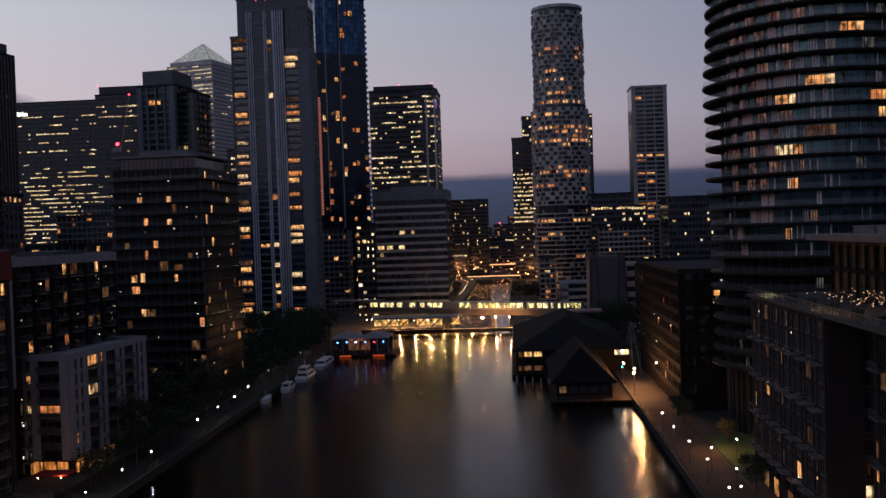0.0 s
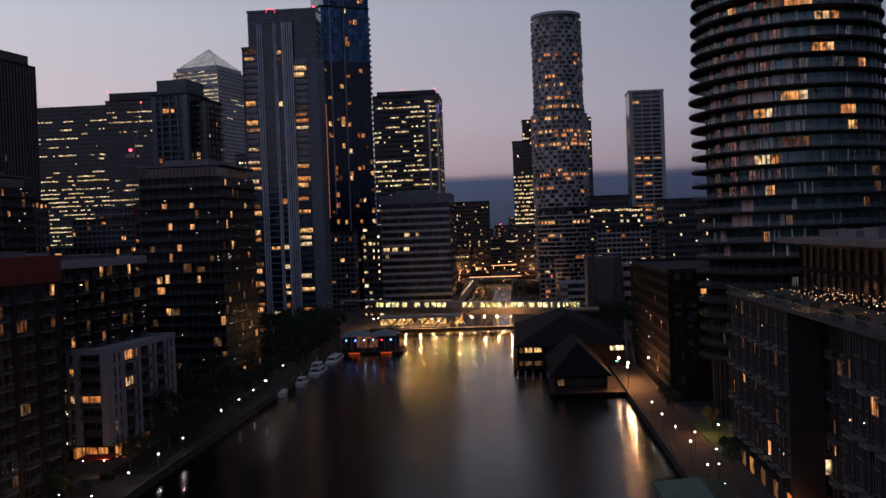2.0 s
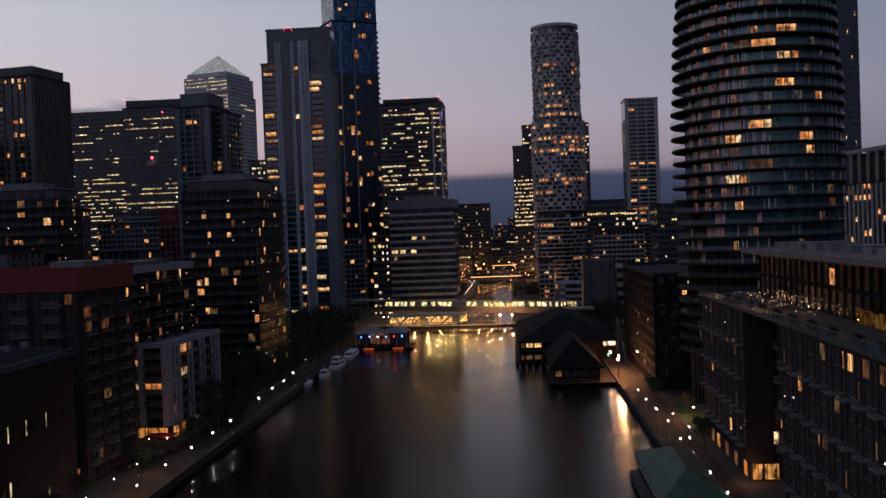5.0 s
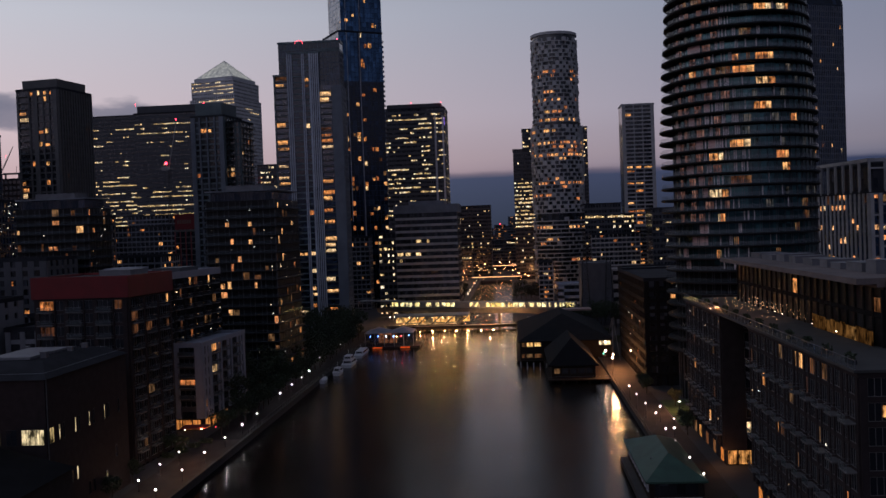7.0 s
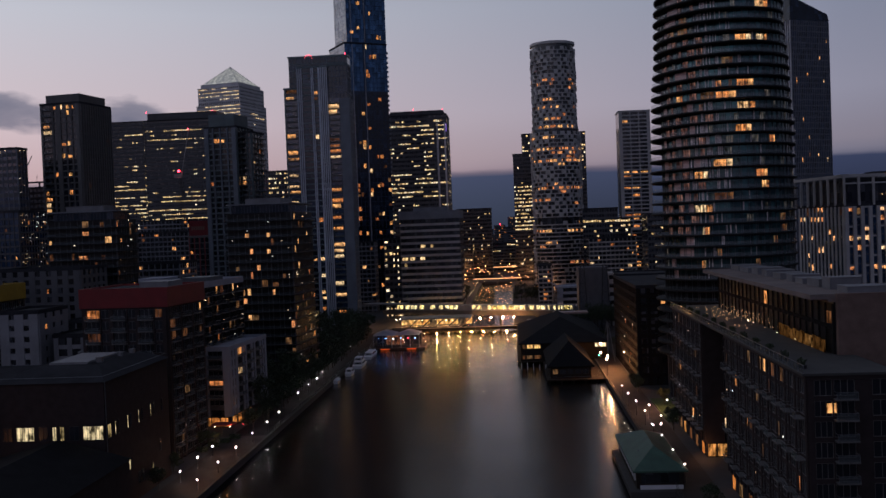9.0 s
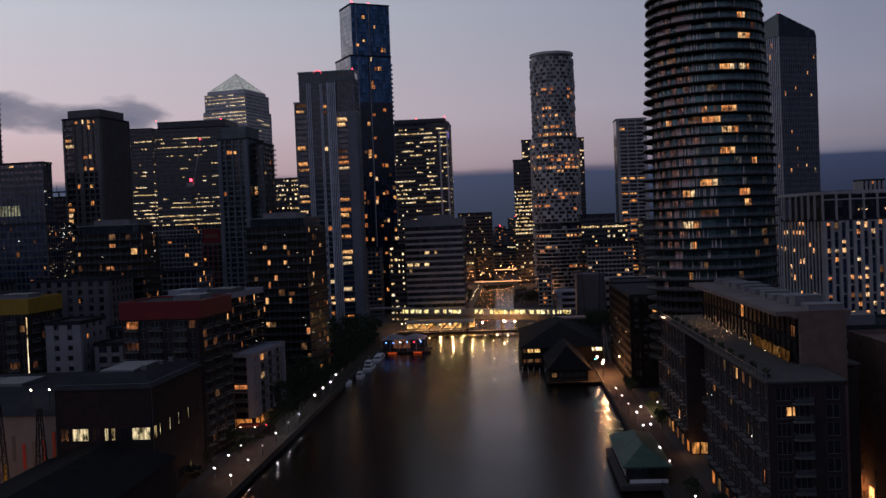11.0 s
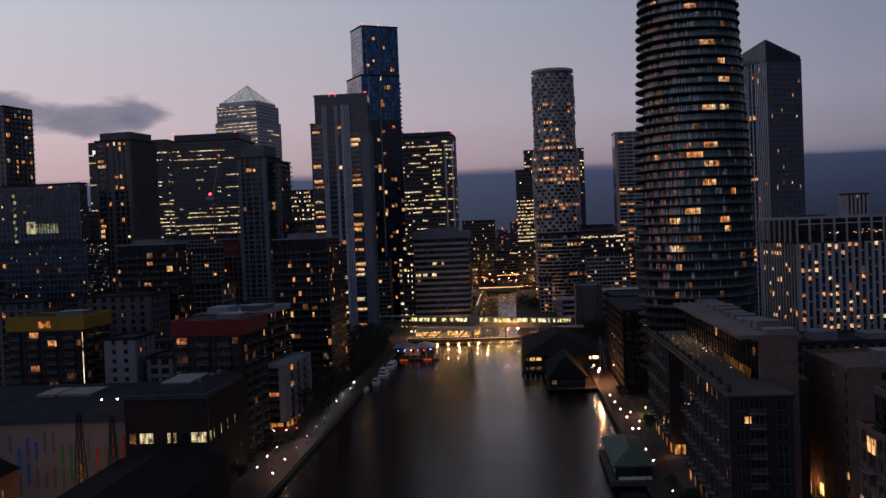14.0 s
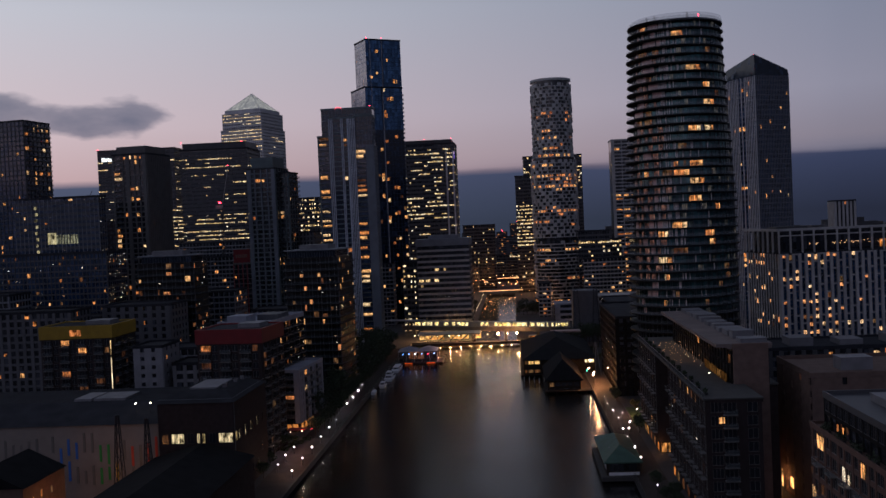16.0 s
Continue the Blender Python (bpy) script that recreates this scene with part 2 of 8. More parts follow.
DARKC = mat("charcoal_cladding", (0.058, 0.059, 0.066), 0.55, size=5)
TEALC = mat("teal_grey_cladding", (0.095, 0.125, 0.135), 0.5, 0.2, size=5)
MIDC = mat("grey_cladding", (0.155, 0.163, 0.185), 0.6, size=5)
BANDC = mat("grey_precast_band", (0.34, 0.315, 0.3), 0.75, size=6)
RENDER = mat("white_render", (0.25, 0.26, 0.3), 0.85, size=4, vary=0.18)
# base colour near black so these walls stay night-dark beside the lamps
BLACKWALL = mat("near_black_wall", (0.012, 0.011, 0.011), 0.95, size=2, spec=0.12)
GABLE = mat("off_white_gable_render", (0.17, 0.17, 0.185), 0.85, size=4)
BRICK = mat("brown_brick", (0.1, 0.055, 0.043), 0.85, size=1.5)
TAUPE = mat("taupe_cladding", (0.1, 0.096, 0.096), 0.6, size=5)
DBRICK = mat("dark_brick", (0.034, 0.026, 0.026), 0.92, size=1.5, spec=0.15)
LATTICE = mat("pale_precast", (0.37, 0.355, 0.35), 0.8, size=4)
REDC = mat("red_panel", (0.14, 0.006, 0.009), 0.6, size=4)
YELC = mat("yellow_panel", (0.27, 0.165, 0.01), 0.6, size=4)
ROOF = mat("roof_felt", (0.026, 0.027, 0.032), 0.95, size=5, vary=0.4, spec=0.12)
PLANT = mat("roof_plant_metal", (0.16, 0.158, 0.17), 0.6, 0.2, size=3)
RAIL = mat("rail_metal", (0.16, 0.165, 0.18), 0.45, 0.6, size=1)
SLAB = mat("concrete_slab_edge", (0.11, 0.105, 0.102), 0.8, size=2)
PAVE = mat("promenade_paving", (0.036, 0.031, 0.028), 0.9, size=4, spec=0.2)
# quay paving darkened for the shade under the trees
QUAYSHADE = mat("shaded_quay_paving", (0.015, 0.014, 0.0135), 0.92, size=4, spec=0.15)
EARTH = mat("city_ground", (0.035, 0.036, 0.038), 0.95, size=30, vary=0.4)
QUAY = mat("quay_stone", (0.026, 0.025, 0.024), 0.85, size=2)
GREENR = mat("green_roof_sheet", (0.035, 0.085, 0.06), 0.6, size=3)
HULL = mat("white_hull", (0.62, 0.63, 0.65), 0.35, size=3, vary=0.1)
WOOD = mat("dark_timber", (0.022, 0.017, 0.014), 0.85, size=1, spec=0.2)
POLE = mat("lamp_post_paint", (0.03, 0.03, 0.035), 0.5, 0.4, size=1)
LEAF = mat("tree_leaves", (0.028, 0.04, 0.02), 0.8, size=1.2, vary=0.5)
BANDDK = mat("dark_balcony_band", (0.013, 0.0135, 0.015), 0.7, size=3, spec=0.25)
BARK = mat("tree_bark", (0.05, 0.04, 0.03), 0.9, size=0.6)
GRASS = mat("lawn_grass", (0.03, 0.06, 0.018), 0.95, size=1.5, vary=0.4)


def clear_glass(name, tint, rough=0.05):
    m = bpy.data.materials.new(name)
    m.use_nodes = True
    nt = m.node_tree
    b = nt.nodes["Principled BSDF"]
    b.inputs["Base Color"].default_value = (*tint, 1)
    b.inputs["Roughness"].default_value = rough
    b.inputs["Specular IOR Level"].default_value = 0.8
    b.inputs["Alpha"].default_value = 0.28
    return m


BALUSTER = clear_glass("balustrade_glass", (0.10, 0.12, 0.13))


def water_mat():
    """Dark dock water: mirror-calm under the far bank, ruffled by the breeze nearer by, with a bowed ragged edge between the two."""
    m = bpy.data.materials.new("dock_water")
    m.use_nodes = True
    nt = m.node_tree
    b = nt.nodes["Principled BSDF"]
    b.inputs["Base Color"].default_value = (0.003, 0.0032, 0.0035, 1)
    b.inputs["IOR"].default_value = 1.33
    b.inputs["Specular IOR Level"].default_value = 0.155

    def mth(op, a, bb, c=None):
        n = nt.nodes.new("ShaderNodeMath")
        n.operation = op
        for k, v in enumerate((a, bb, c)):
            if isinstance(v, (int, float)):
                n.inputs[k].default_value = v
            elif v is not None:
                nt.links.new(v, n.inputs[k])
        return n.outputs[0]

    def noise_at(vec, scale, detail):
        n = nt.nodes.new("ShaderNodeTexNoise")
        n.inputs["Scale"].default_value, n.inputs["Detail"].default_value = scale, detail
        nt.links.new(vec, n.inputs["Vector"])
        return n.outputs[0]

    def span(v, a0, a1, b0, b1):
        n = nt.nodes.new("ShaderNodeMapRange")
        n.interpolation_type = "SMOOTHSTEP"
        for key, val in (("From Min", a0), ("From Max", a1), ("To Min", b0), ("To Max", b1)):
            n.inputs[key].default_value = val
        nt.links.new(v, n.inputs[0])
        return n.outputs[0]

    co = nt.nodes.new("ShaderNodeTexCoord").outputs["Object"]
    sep = nt.nodes.new("ShaderNodeSeparateXYZ")
    nt.links.new(co, sep.inputs[0])
    ripple = nt.nodes.new("ShaderNodeMapping")
    ripple.inputs["Scale"].default_value = (0.45, 1.5, 1.0)
    nt.links.new(co, ripple.inputs[0])
    waves = mth("MULTIPLY_ADD", noise_at(ripple.outputs[0], 1.6, 5.0), 0.5, noise_at(ripple.outputs[0], 0.35, 4.0))
    patch = noise_at(co, 0.03, 4.0)
    # the calm lee of the far bank: its edge bows towards the open dock
    bow = mth("POWER", mth("ABSOLUTE", mth("ADD", sep.outputs[0], 32.0), 0.0), 2.0)
    lee = mth("ADD", mth("SUBTRACT", sep.outputs[1], mth("MULTIPLY", bow, 0.055)), mth("MULTIPLY", mth("SUBTRACT", patch, 0.5), 36.0))
    shore = mth("MAXIMUM", span(sep.outputs[0], -66.0, -58.0, 0.7, 0.0), span(sep.outputs[0], 18.0, 25.0, 0.0, 0.5))
    calm = mth("MAXIMUM", span(lee, 268.0, 284.0, 0.0, 1.0), shore)
    nt.links.new(mth("ADD", span(patch, 0.35, 0.65, 0.17, 0.22), mth("MULTIPLY", calm, -0.115)), b.inputs["Roughness"])
    bp = nt.nodes.new("ShaderNodeBump")
    bp.inputs["Distance"].default_value = 0.2
    nt.links.new(mth("SUBTRACT", 0.34, mth("MULTIPLY", calm, 0.0)), bp.inputs["Strength"])
    nt.links.new(waves, bp.inputs["Height"])
    nt.links.new(bp.outputs[0], b.inputs["Normal"])
    return m


DOCK = water_mat()


# ---- mesh helpers ----
def box(bm, x0, x1, y0, y1, z0, z1, slot=0):
    v = [bm.verts.new(p) for p in ((x0, y0, z0), (x1, y0, z0), (x1, y1, z0), (x0, y1, z0), (x0, y0, z1), (x1, y0, z1), (x1, y1, z1), (x0, y1, z1))]
    for q in ((0, 3, 2, 1), (4, 5, 6, 7), (0, 1, 5, 4), (1, 2, 6, 5), (2, 3, 7, 6), (3, 0, 4, 7)):
        bm.faces.new([v[i] for i in q]).material_index = slot


def prism(bm, ring, z0, z1, slot=0):
    """An upright prism on a ring of (x, y), counter-clockwise."""
    lo = [bm.verts.new((x, y, z0)) for x, y in ring]
    hi = [bm.verts.new((x, y, z1)) for x, y in ring]
    n = len(ring)
    for i in range(n):
        bm.faces.new((lo[i], lo[(i + 1) % n], hi[(i + 1) % n], hi[i])).material_index = slot
    bm.faces.new(hi).material_index = slot
    bm.faces.new(lo[::-1]).material_index = slot


def bar(bm, a, b, r, sides=6, r2=None):
    """A round bar from a to b."""
    a, b = Vector(a), Vector(b)
    q = (b - a).to_track_quat("Z", "Y").to_matrix()
    rings = []
    for p, rad in ((a, r), (b, r if r2 is None else r2)):
        rings.append([bm.verts.new(p + q @ Vector((rad * math.cos(2 * math.pi * i / sides), rad * math.sin(2 * math.pi * i / sides), 0))) for i in range(sides)])
    for i in range(sides):
        bm.faces.new((rings[0][i], rings[0][(i + 1) % sides], rings[1][(i + 1) % sides], rings[1][i]))
    bm.faces.new(rings[1])
    bm.faces.new(rings[0][::-1])


def mesh_of(name, bm, *mats):
    me = bpy.data.meshes.new(name)
    bm.to_mesh(me)
    bm.free()
    for m in mats:
        me.materials.append(m)
    return me


def thing(name, x, y, z=GROUND, rz=0.0, label="", category="", group="", kind=""):
    e = new(name)
    e.matrix_basis = pose(x, y, z, 0, 0, rz)
    e.empty_display_size = 1.0
    return tagged(e, label, category, group, kind)


def put(name, me, parent, m=None, label="", kind=""):
    ob = new(name, me)
    ob.parent = parent
    if m is not None:
        ob.matrix_basis = m
    return tagged(ob, label, "", "", kind)


def part(name, bm, material, parent, label="", m=None, kind=""):
    mats = material if isinstance(material, (list, tuple)) else [material]
    return put(name, mesh_of(name, bm, *mats), parent, m, label, kind)


CACHE = {}


def cached(key, build, *mats):
    if key not in CACHE:
        bm = bmesh.new()
        build(bm)
        CACHE[key] = mesh_of(key[0], bm, *mats)
    return CACHE[key]


def boxmesh(name, dims, material):
    dims = tuple(round(d, 3) for d in dims)
    return cached((name, dims, material.name), lambda bm: box(bm, *dims), material)


# ---- facades ----
def facade_frame(side, x0, x1, y0, y1):
    """The pose of a face of a block: x along it, y inwards, z up; and its length."""
    if side == "F":
        return pose(x0, y0, 0), x1 - x0
    if side == "R":
        return pose(x1, y0, 0, 0, 0, 90), y1 - y0
    return pose(x0, y1, 0, 0, 0, -90), y1 - y0


def window_mesh(w, h, frame_mat, pane_mat, mullions):
    def build(bm):
        t = 0.07
        xs = [0.0]
        for i in range(mullions + 2):
            x = (w - t) * i / (mullions + 1)
            xs += [x, x + t] if i else [x + t]
        zs = [0.0, t, h - t, h]
        deep = lambda i, j: 0.0 if not (0 <= i < len(xs) - 1 and 0 <= j < 3) else -0.05 if i % 2 and j == 1 else -0.12
        for i in range(len(xs) - 1):
            for j in range(3):
                d, (xa, xb), (za, zb) = deep(i, j), xs[i:i + 2], zs[j:j + 2]
                bm.faces.new([bm.verts.new((x, d, z)) for x, z in ((xa, za), (xb, za), (xb, zb), (xa, zb))]).material_index = 1 if d == -0.05 else 0
                for di, dj, (x0, z0), (x1, z1) in ((1, 0, (xb, za), (xb, zb)), (-1, 0, (xa, zb), (xa, za)), (0, 1, (xb, zb), (xa, zb)), (0, -1, (xa, za), (xb, za))):
                    o = deep(i + di, j + dj)
                    if o > d:
                        bm.faces.new([bm.verts.new(p) for p in ((x0, d, z0), (x0, o, z0), (x1, o, z1), (x1, d, z1))])
        bmesh.ops.remove_doubles(bm, verts=bm.verts[:], dist=0.0005)
    return cached(("window", round(w, 2), round(h, 2), frame_mat.name, pane_mat.name, mullions), build, frame_mat, pane_mat)


def rail_mesh(w, depth, glass):
    def build(bm):
        bar_t = 0.05
        for x in (0.03, w - 0.03):
            box(bm, x - bar_t / 2, x + bar_t / 2, -depth, -depth + bar_t, 0, 1.1)
        box(bm, 0, w, -depth - 0.02, -depth + 0.06, 1.06, 1.12)
        box(bm, 0, 0.06, -depth + 0.06, 0, 1.06, 1.12)
        box(bm, w - 0.06, w, -depth + 0.06, 0, 1.06, 1.12)
        if glass:
            box(bm, 0.06, w - 0.06, -depth + 0.01, -depth + 0.03, 0.08, 1.04, 1)
        else:
            k = max(3, int(w / 0.35))
            for i in range(1, k):
                box(bm, w * i / k - 0.012, w * i / k + 0.012, -depth + 0.01, -depth + 0.034, 0.0, 1.06)
    return cached(("balcony_rail", round(w, 2), depth, glass), build, RAIL, BALUSTER)


def block(e, x0, x1, y0, y1, z0, z1, fh, faces, glass=G_BLACK, roof=ROOF, parapet=0.8, seed=0, core="glazing"):
    """A block of storeys under the thing e: a glazed core, piers and spandrels proud of it, lighted rooms, balconies and a roof.
    faces: side -> cols (kind and width: p pier, s dark slit, w window, b window with balcony), pier and span (material, size, depth), chance of light, lit rooms."""
    r = random.Random(seed + int(x0 * 7 + z1 * 13))
    bm = bmesh.new()
    box(bm, x0, x1, y0, y1, z0, z1)
    part(core, bm, glass, e)
    if roof:
        bm = bmesh.new()
        box(bm, x0 - 0.35, x1 + 0.35, y0 - 0.35, y1 + 0.35, z1 - 0.3, z1 + 0.12)
        for a in ((x0 - 0.35, x1 + 0.35, y0 - 0.35, y0 - 0.05), (x0 - 0.35, x1 + 0.35, y1 + 0.05, y1 + 0.35), (x0 - 0.35, x0 - 0.05, y0 - 0.05, y1 + 0.05), (x1 + 0.05, x1 + 0.35, y0 - 0.05, y1 + 0.05)):
            box(bm, *a, z1 + 0.12, z1 + parapet)
        part("roof", bm, roof, e)
    far = e.location.y > 240
    for side, spec in faces.items():
        m, length = facade_frame(side, x0, x1, y0, y1)
        cols = spec["cols"]
        k = length / sum(w for _, w in cols)
        nrow = max(1, int((z1 - z0 - 0.3) / fh))
        rows = [z1 - 0.3 - (i + 1) * fh for i in range(nrow)]
        pm, pd = spec.get("pier", (DARKC, 0.3))
        sm, sh, sd = spec.get("span", (DARKC, 0.6, 0.2))
        gaps = []
        u, c = 0.0, 0
        ribs = bmesh.new()
        for kind, w in cols:
            w *= k
            if kind == "p":
                if far and w < 2.0:
                    box(ribs, u, u + w, -pd, 0.05, z0, z1 - 0.35)
                else:
                    put("pier", boxmesh("pier", (0, w, -pd, 0.05, 0, z1 - z0 - 0.35), pm), e, m @ pose(u, 0, z0))
            elif kind != "s":
                gaps.append((c, u, w, kind))
                c += 1
            u += w
        if ribs.verts:
            part("fin_screen", ribs, pm, e, m=m, kind="stuff")
        if far:
            bands = bmesh.new()
            for z in rows:
                box(bands, 0.02, length - 0.02, -sd, 0.04, z, z + sh)
            part("floor_banding", bands, sm, e, m=m, kind="stuff")
        else:
            wide = [(0.0, length, "w")] if not spec.get("split") else [(u, w, kind) for _, u, w, kind in gaps]
            for a, w, kind in wide:
                sp = boxmesh("spandrel", (0.02, w - 0.02, -sd, 0.04, 0, sh), sm if kind == "w" else DARKC)
                for z in rows:
                    put("spandrel", sp, e, m @ pose(a, 0, z))
        chance, chosen = spec.get("chance", 0.08), set(spec.get("lit", ()))
        lm, dim = spec.get("room", HOME), spec.get("dim", 0.0)
        tall = spec.get("tall", 1.0)
        frames, depth, step = spec.get("frames"), spec.get("balcony", 1.4), spec.get("step", 1)
        rest, left = {lm: bmesh.new(), DIM: bmesh.new(), "slab": bmesh.new(), "rail": bmesh.new()}, 32 if far else 300
        for i, z in enumerate(rows):
            rowp = chance(i) if callable(chance) else chance
            run = spec.get("run", 1)
            state = r.random() < rowp
            for c, u, w, kind in gaps:
                if r.random() < 1.0 / run:
                    state = r.random() < rowp
                on = (i, c) in chosen or state
                half = dim and not on and r.random() < dim
                h = fh - sh
                pane = lm if on else DIM if half else None
                at = m @ pose(u + 0.04, 0, z + sh)
                if frames and not far:
                    put("lit_window" if pane else "window", window_mesh(w - 0.08, h, frames, pane or glass, 1 if w < 2.6 else 2), e, at)
                elif pane:
                    part_w = w - 0.08
                    if spec.get("full"):
                        part_w = w * r.choice((0.72, 0.85, 0.95))
                    elif w > 1.8 and r.random() < 0.7:
                        part_w = w * r.choice((0.35, 0.5, 0.65))
                    high = r.choice((0.6, 0.72, 0.9)) if lm is OFFICE else r.choice((0.62, 0.8, 1.0))
                    if left > 0 and ((i, c) in chosen or r.random() < 0.6):
                        left -= 1
                        put("lit_window", boxmesh("lit_window", (0, round(part_w, 1), -0.07, 0.02, 0.05 + (1 - tall) * h, (h - 0.1) * high if tall == 1.0 else h - 0.1), pane), e, at)
                    else:
                        box(rest[pane], u + 0.04, u + 0.04 + part_w, -0.07, 0.02, z + sh + 0.05, z + sh + (h - 0.1) * high)
                if kind == "b" and (i + c) % step == 0 and z > z0 + 2:
                    if far:
                        box(rest["slab"], u - 0.1, u + w + 0.1, -sd - depth, -sd, z + sh * 0.5 - 0.2, z + sh * 0.5)
                        box(rest["rail"], u, u + w, -sd - depth + 0.02, -sd - depth + 0.08, z + sh * 0.5, z + sh * 0.5 + 1.1)
                    else:
                        put("balcony_slab", boxmesh("balcony_slab", (-0.1, w + 0.1, -depth, 0, -0.2, 0), SLAB), e, m @ pose(u, -sd, z + sh * 0.5))
                        put("balcony_rail", rail_mesh(w, depth, spec.get("glass", True)), e, m @ pose(u, -sd, z + sh * 0.5))
        if spec.get("specks"):
            sk = bmesh.new()
            for _ in range(spec["specks"]):
                u, z, s = r.uniform(0.5, length - 0.5), r.choice(rows) + r.uniform(sh, fh), r.uniform(0.12, 0.26)
                box(sk, u, u + s * r.choice((1, 1, 2)), -sd - 0.12, -sd - 0.02, z, z + s * r.choice((1, 1.6)))
            part("lamp_speckle", sk, SPECK, e, m=m, kind="stuff")
        for name, key, mt in (("lit_glazing", lm, lm), ("lit_glazing", DIM, DIM), ("balcony_tier", "slab", SLAB), ("balcony_screen", "rail", BALUSTER)):
            if rest[key].verts:
                part(name, rest[key], mt, e, m=m, kind="stuff")
                rest[key] = bmesh.new()


def cols(pattern, n):
    return list(pattern) * n


def roof_box(e, x0, x1, y0, y1, z0, z1, material=PLANT, name="plant_room"):
    """A rooftop plant enclosure with a lipped top and louvre ribs."""
    bm = bmesh.new()
    box(bm, x0, x1, y0, y1, z0, z1 - 0.15)
    box(bm, x0 - 0.12, x1 + 0.12, y0 - 0.12, y1 + 0.12, z1 - 0.15, z1)
    k = max(2, int((x1 - x0) / 1.2))
    for i in range(k + 1):
        x = x0 + (x1 - x0 - 0.1) * i / k
        box(bm, x, x + 0.1, y0 - 0.06, y0, z0, z1 - 0.15)
    part(name, bm, material, e)


def beacon(e, x, y, z, size=0.5, material=RED):
    bm = bmesh.new()
    bmesh.ops.create_icosphere(bm, subdivisions=1, radius=size, matrix=Matrix.Translation((x, y, z)))
    part("warning_light", bm, material, e)


# ---- setting ----
def make_ground():
    bm = bmesh.new()
    xs, ys = (-4500, -75, -36, -5, 28.5, 4500), (-1500, -420, 446, 860, 4700)
    wet = {(i, 1) for i in (1, 2, 3)} | {(2, 2)}
    grid = {(i, j): bm.verts.new((x, y, GROUND)) for i, x in enumerate(xs) for j, y in enumerate(ys)}
    low = {k: bm.verts.new((v.co.x, v.co.y, WATER - 3)) for k, v in grid.items() if 1 <= k[0] <= 4 and 1 <= k[1] <= 3}
    for i in range(5):
        for j in range(4):
            if (i, j) not in wet:
                bm.faces.new((grid[i, j], grid[i + 1, j], grid[i + 1, j + 1], grid[i, j + 1]))
    for i, j in wet:
        for (di, dj), a, b in (((-1, 0), (i, j), (i, j + 1)), ((1, 0), (i + 1, j + 1), (i + 1, j)), ((0, -1), (i + 1, j), (i, j)), ((0, 1), (i, j + 1), (i + 1, j + 1))):
            if (i + di, j + dj) not in wet:
                bm.faces.new((grid[a], grid[b], low[b], low[a]))
    ob = new("ground", mesh_of("ground", bm, EARTH))
    tagged(ob, "dark city ground round the dock basin", "ground", kind="structure")
    bm = bmesh.new()
    v = [bm.verts.new(p) for p in ((-75.5, -420.5, WATER), (29, -420.5, WATER), (29, 860.5, WATER), (-75.5, 860.5, WATER))]
    bm.faces.new(v)
    tagged(new("water", mesh_of("water", bm, DOCK)), "dark rippled dock water reflecting lights", "water", kind="structure")


make_ground()


def strip(name, x0, x1, y0, y1, z0, z1, material, label, category):
    bm = bmesh.new()
    box(bm, x0, x1, y0, y1, z0, z1)
    tagged(new(name, mesh_of(name, bm, material)), label, category, kind="structure")


strip("pavement_west", -86, -75.6, -100, 165, GROUND, GROUND + 0.1, PAVE, "paved quayside promenade beside the restaurant", "pavement")
strip("pavement_north_west", -86, -75.6, 165, 420, GROUND, GROUND + 0.1, QUAYSHADE, "paved quayside path with the trees' shade in its colour", "pavement")
strip("pavement_east", 29.1, 37.5, -100, 420, GROUND, GROUND + 0.1, PAVE, "warm lit paved quayside promenade", "pavement")
strip("kerb_west", -75.6, -74.9, -420, 446, GROUND - 0.5, GROUND + 0.25, QUAY, "stone coping along the quay edge", "kerb")
strip("kerb_east", 28.4, 29.1, -420, 446, GROUND - 0.5, GROUND + 0.25, QUAY, "stone coping along the quay edge", "kerb")


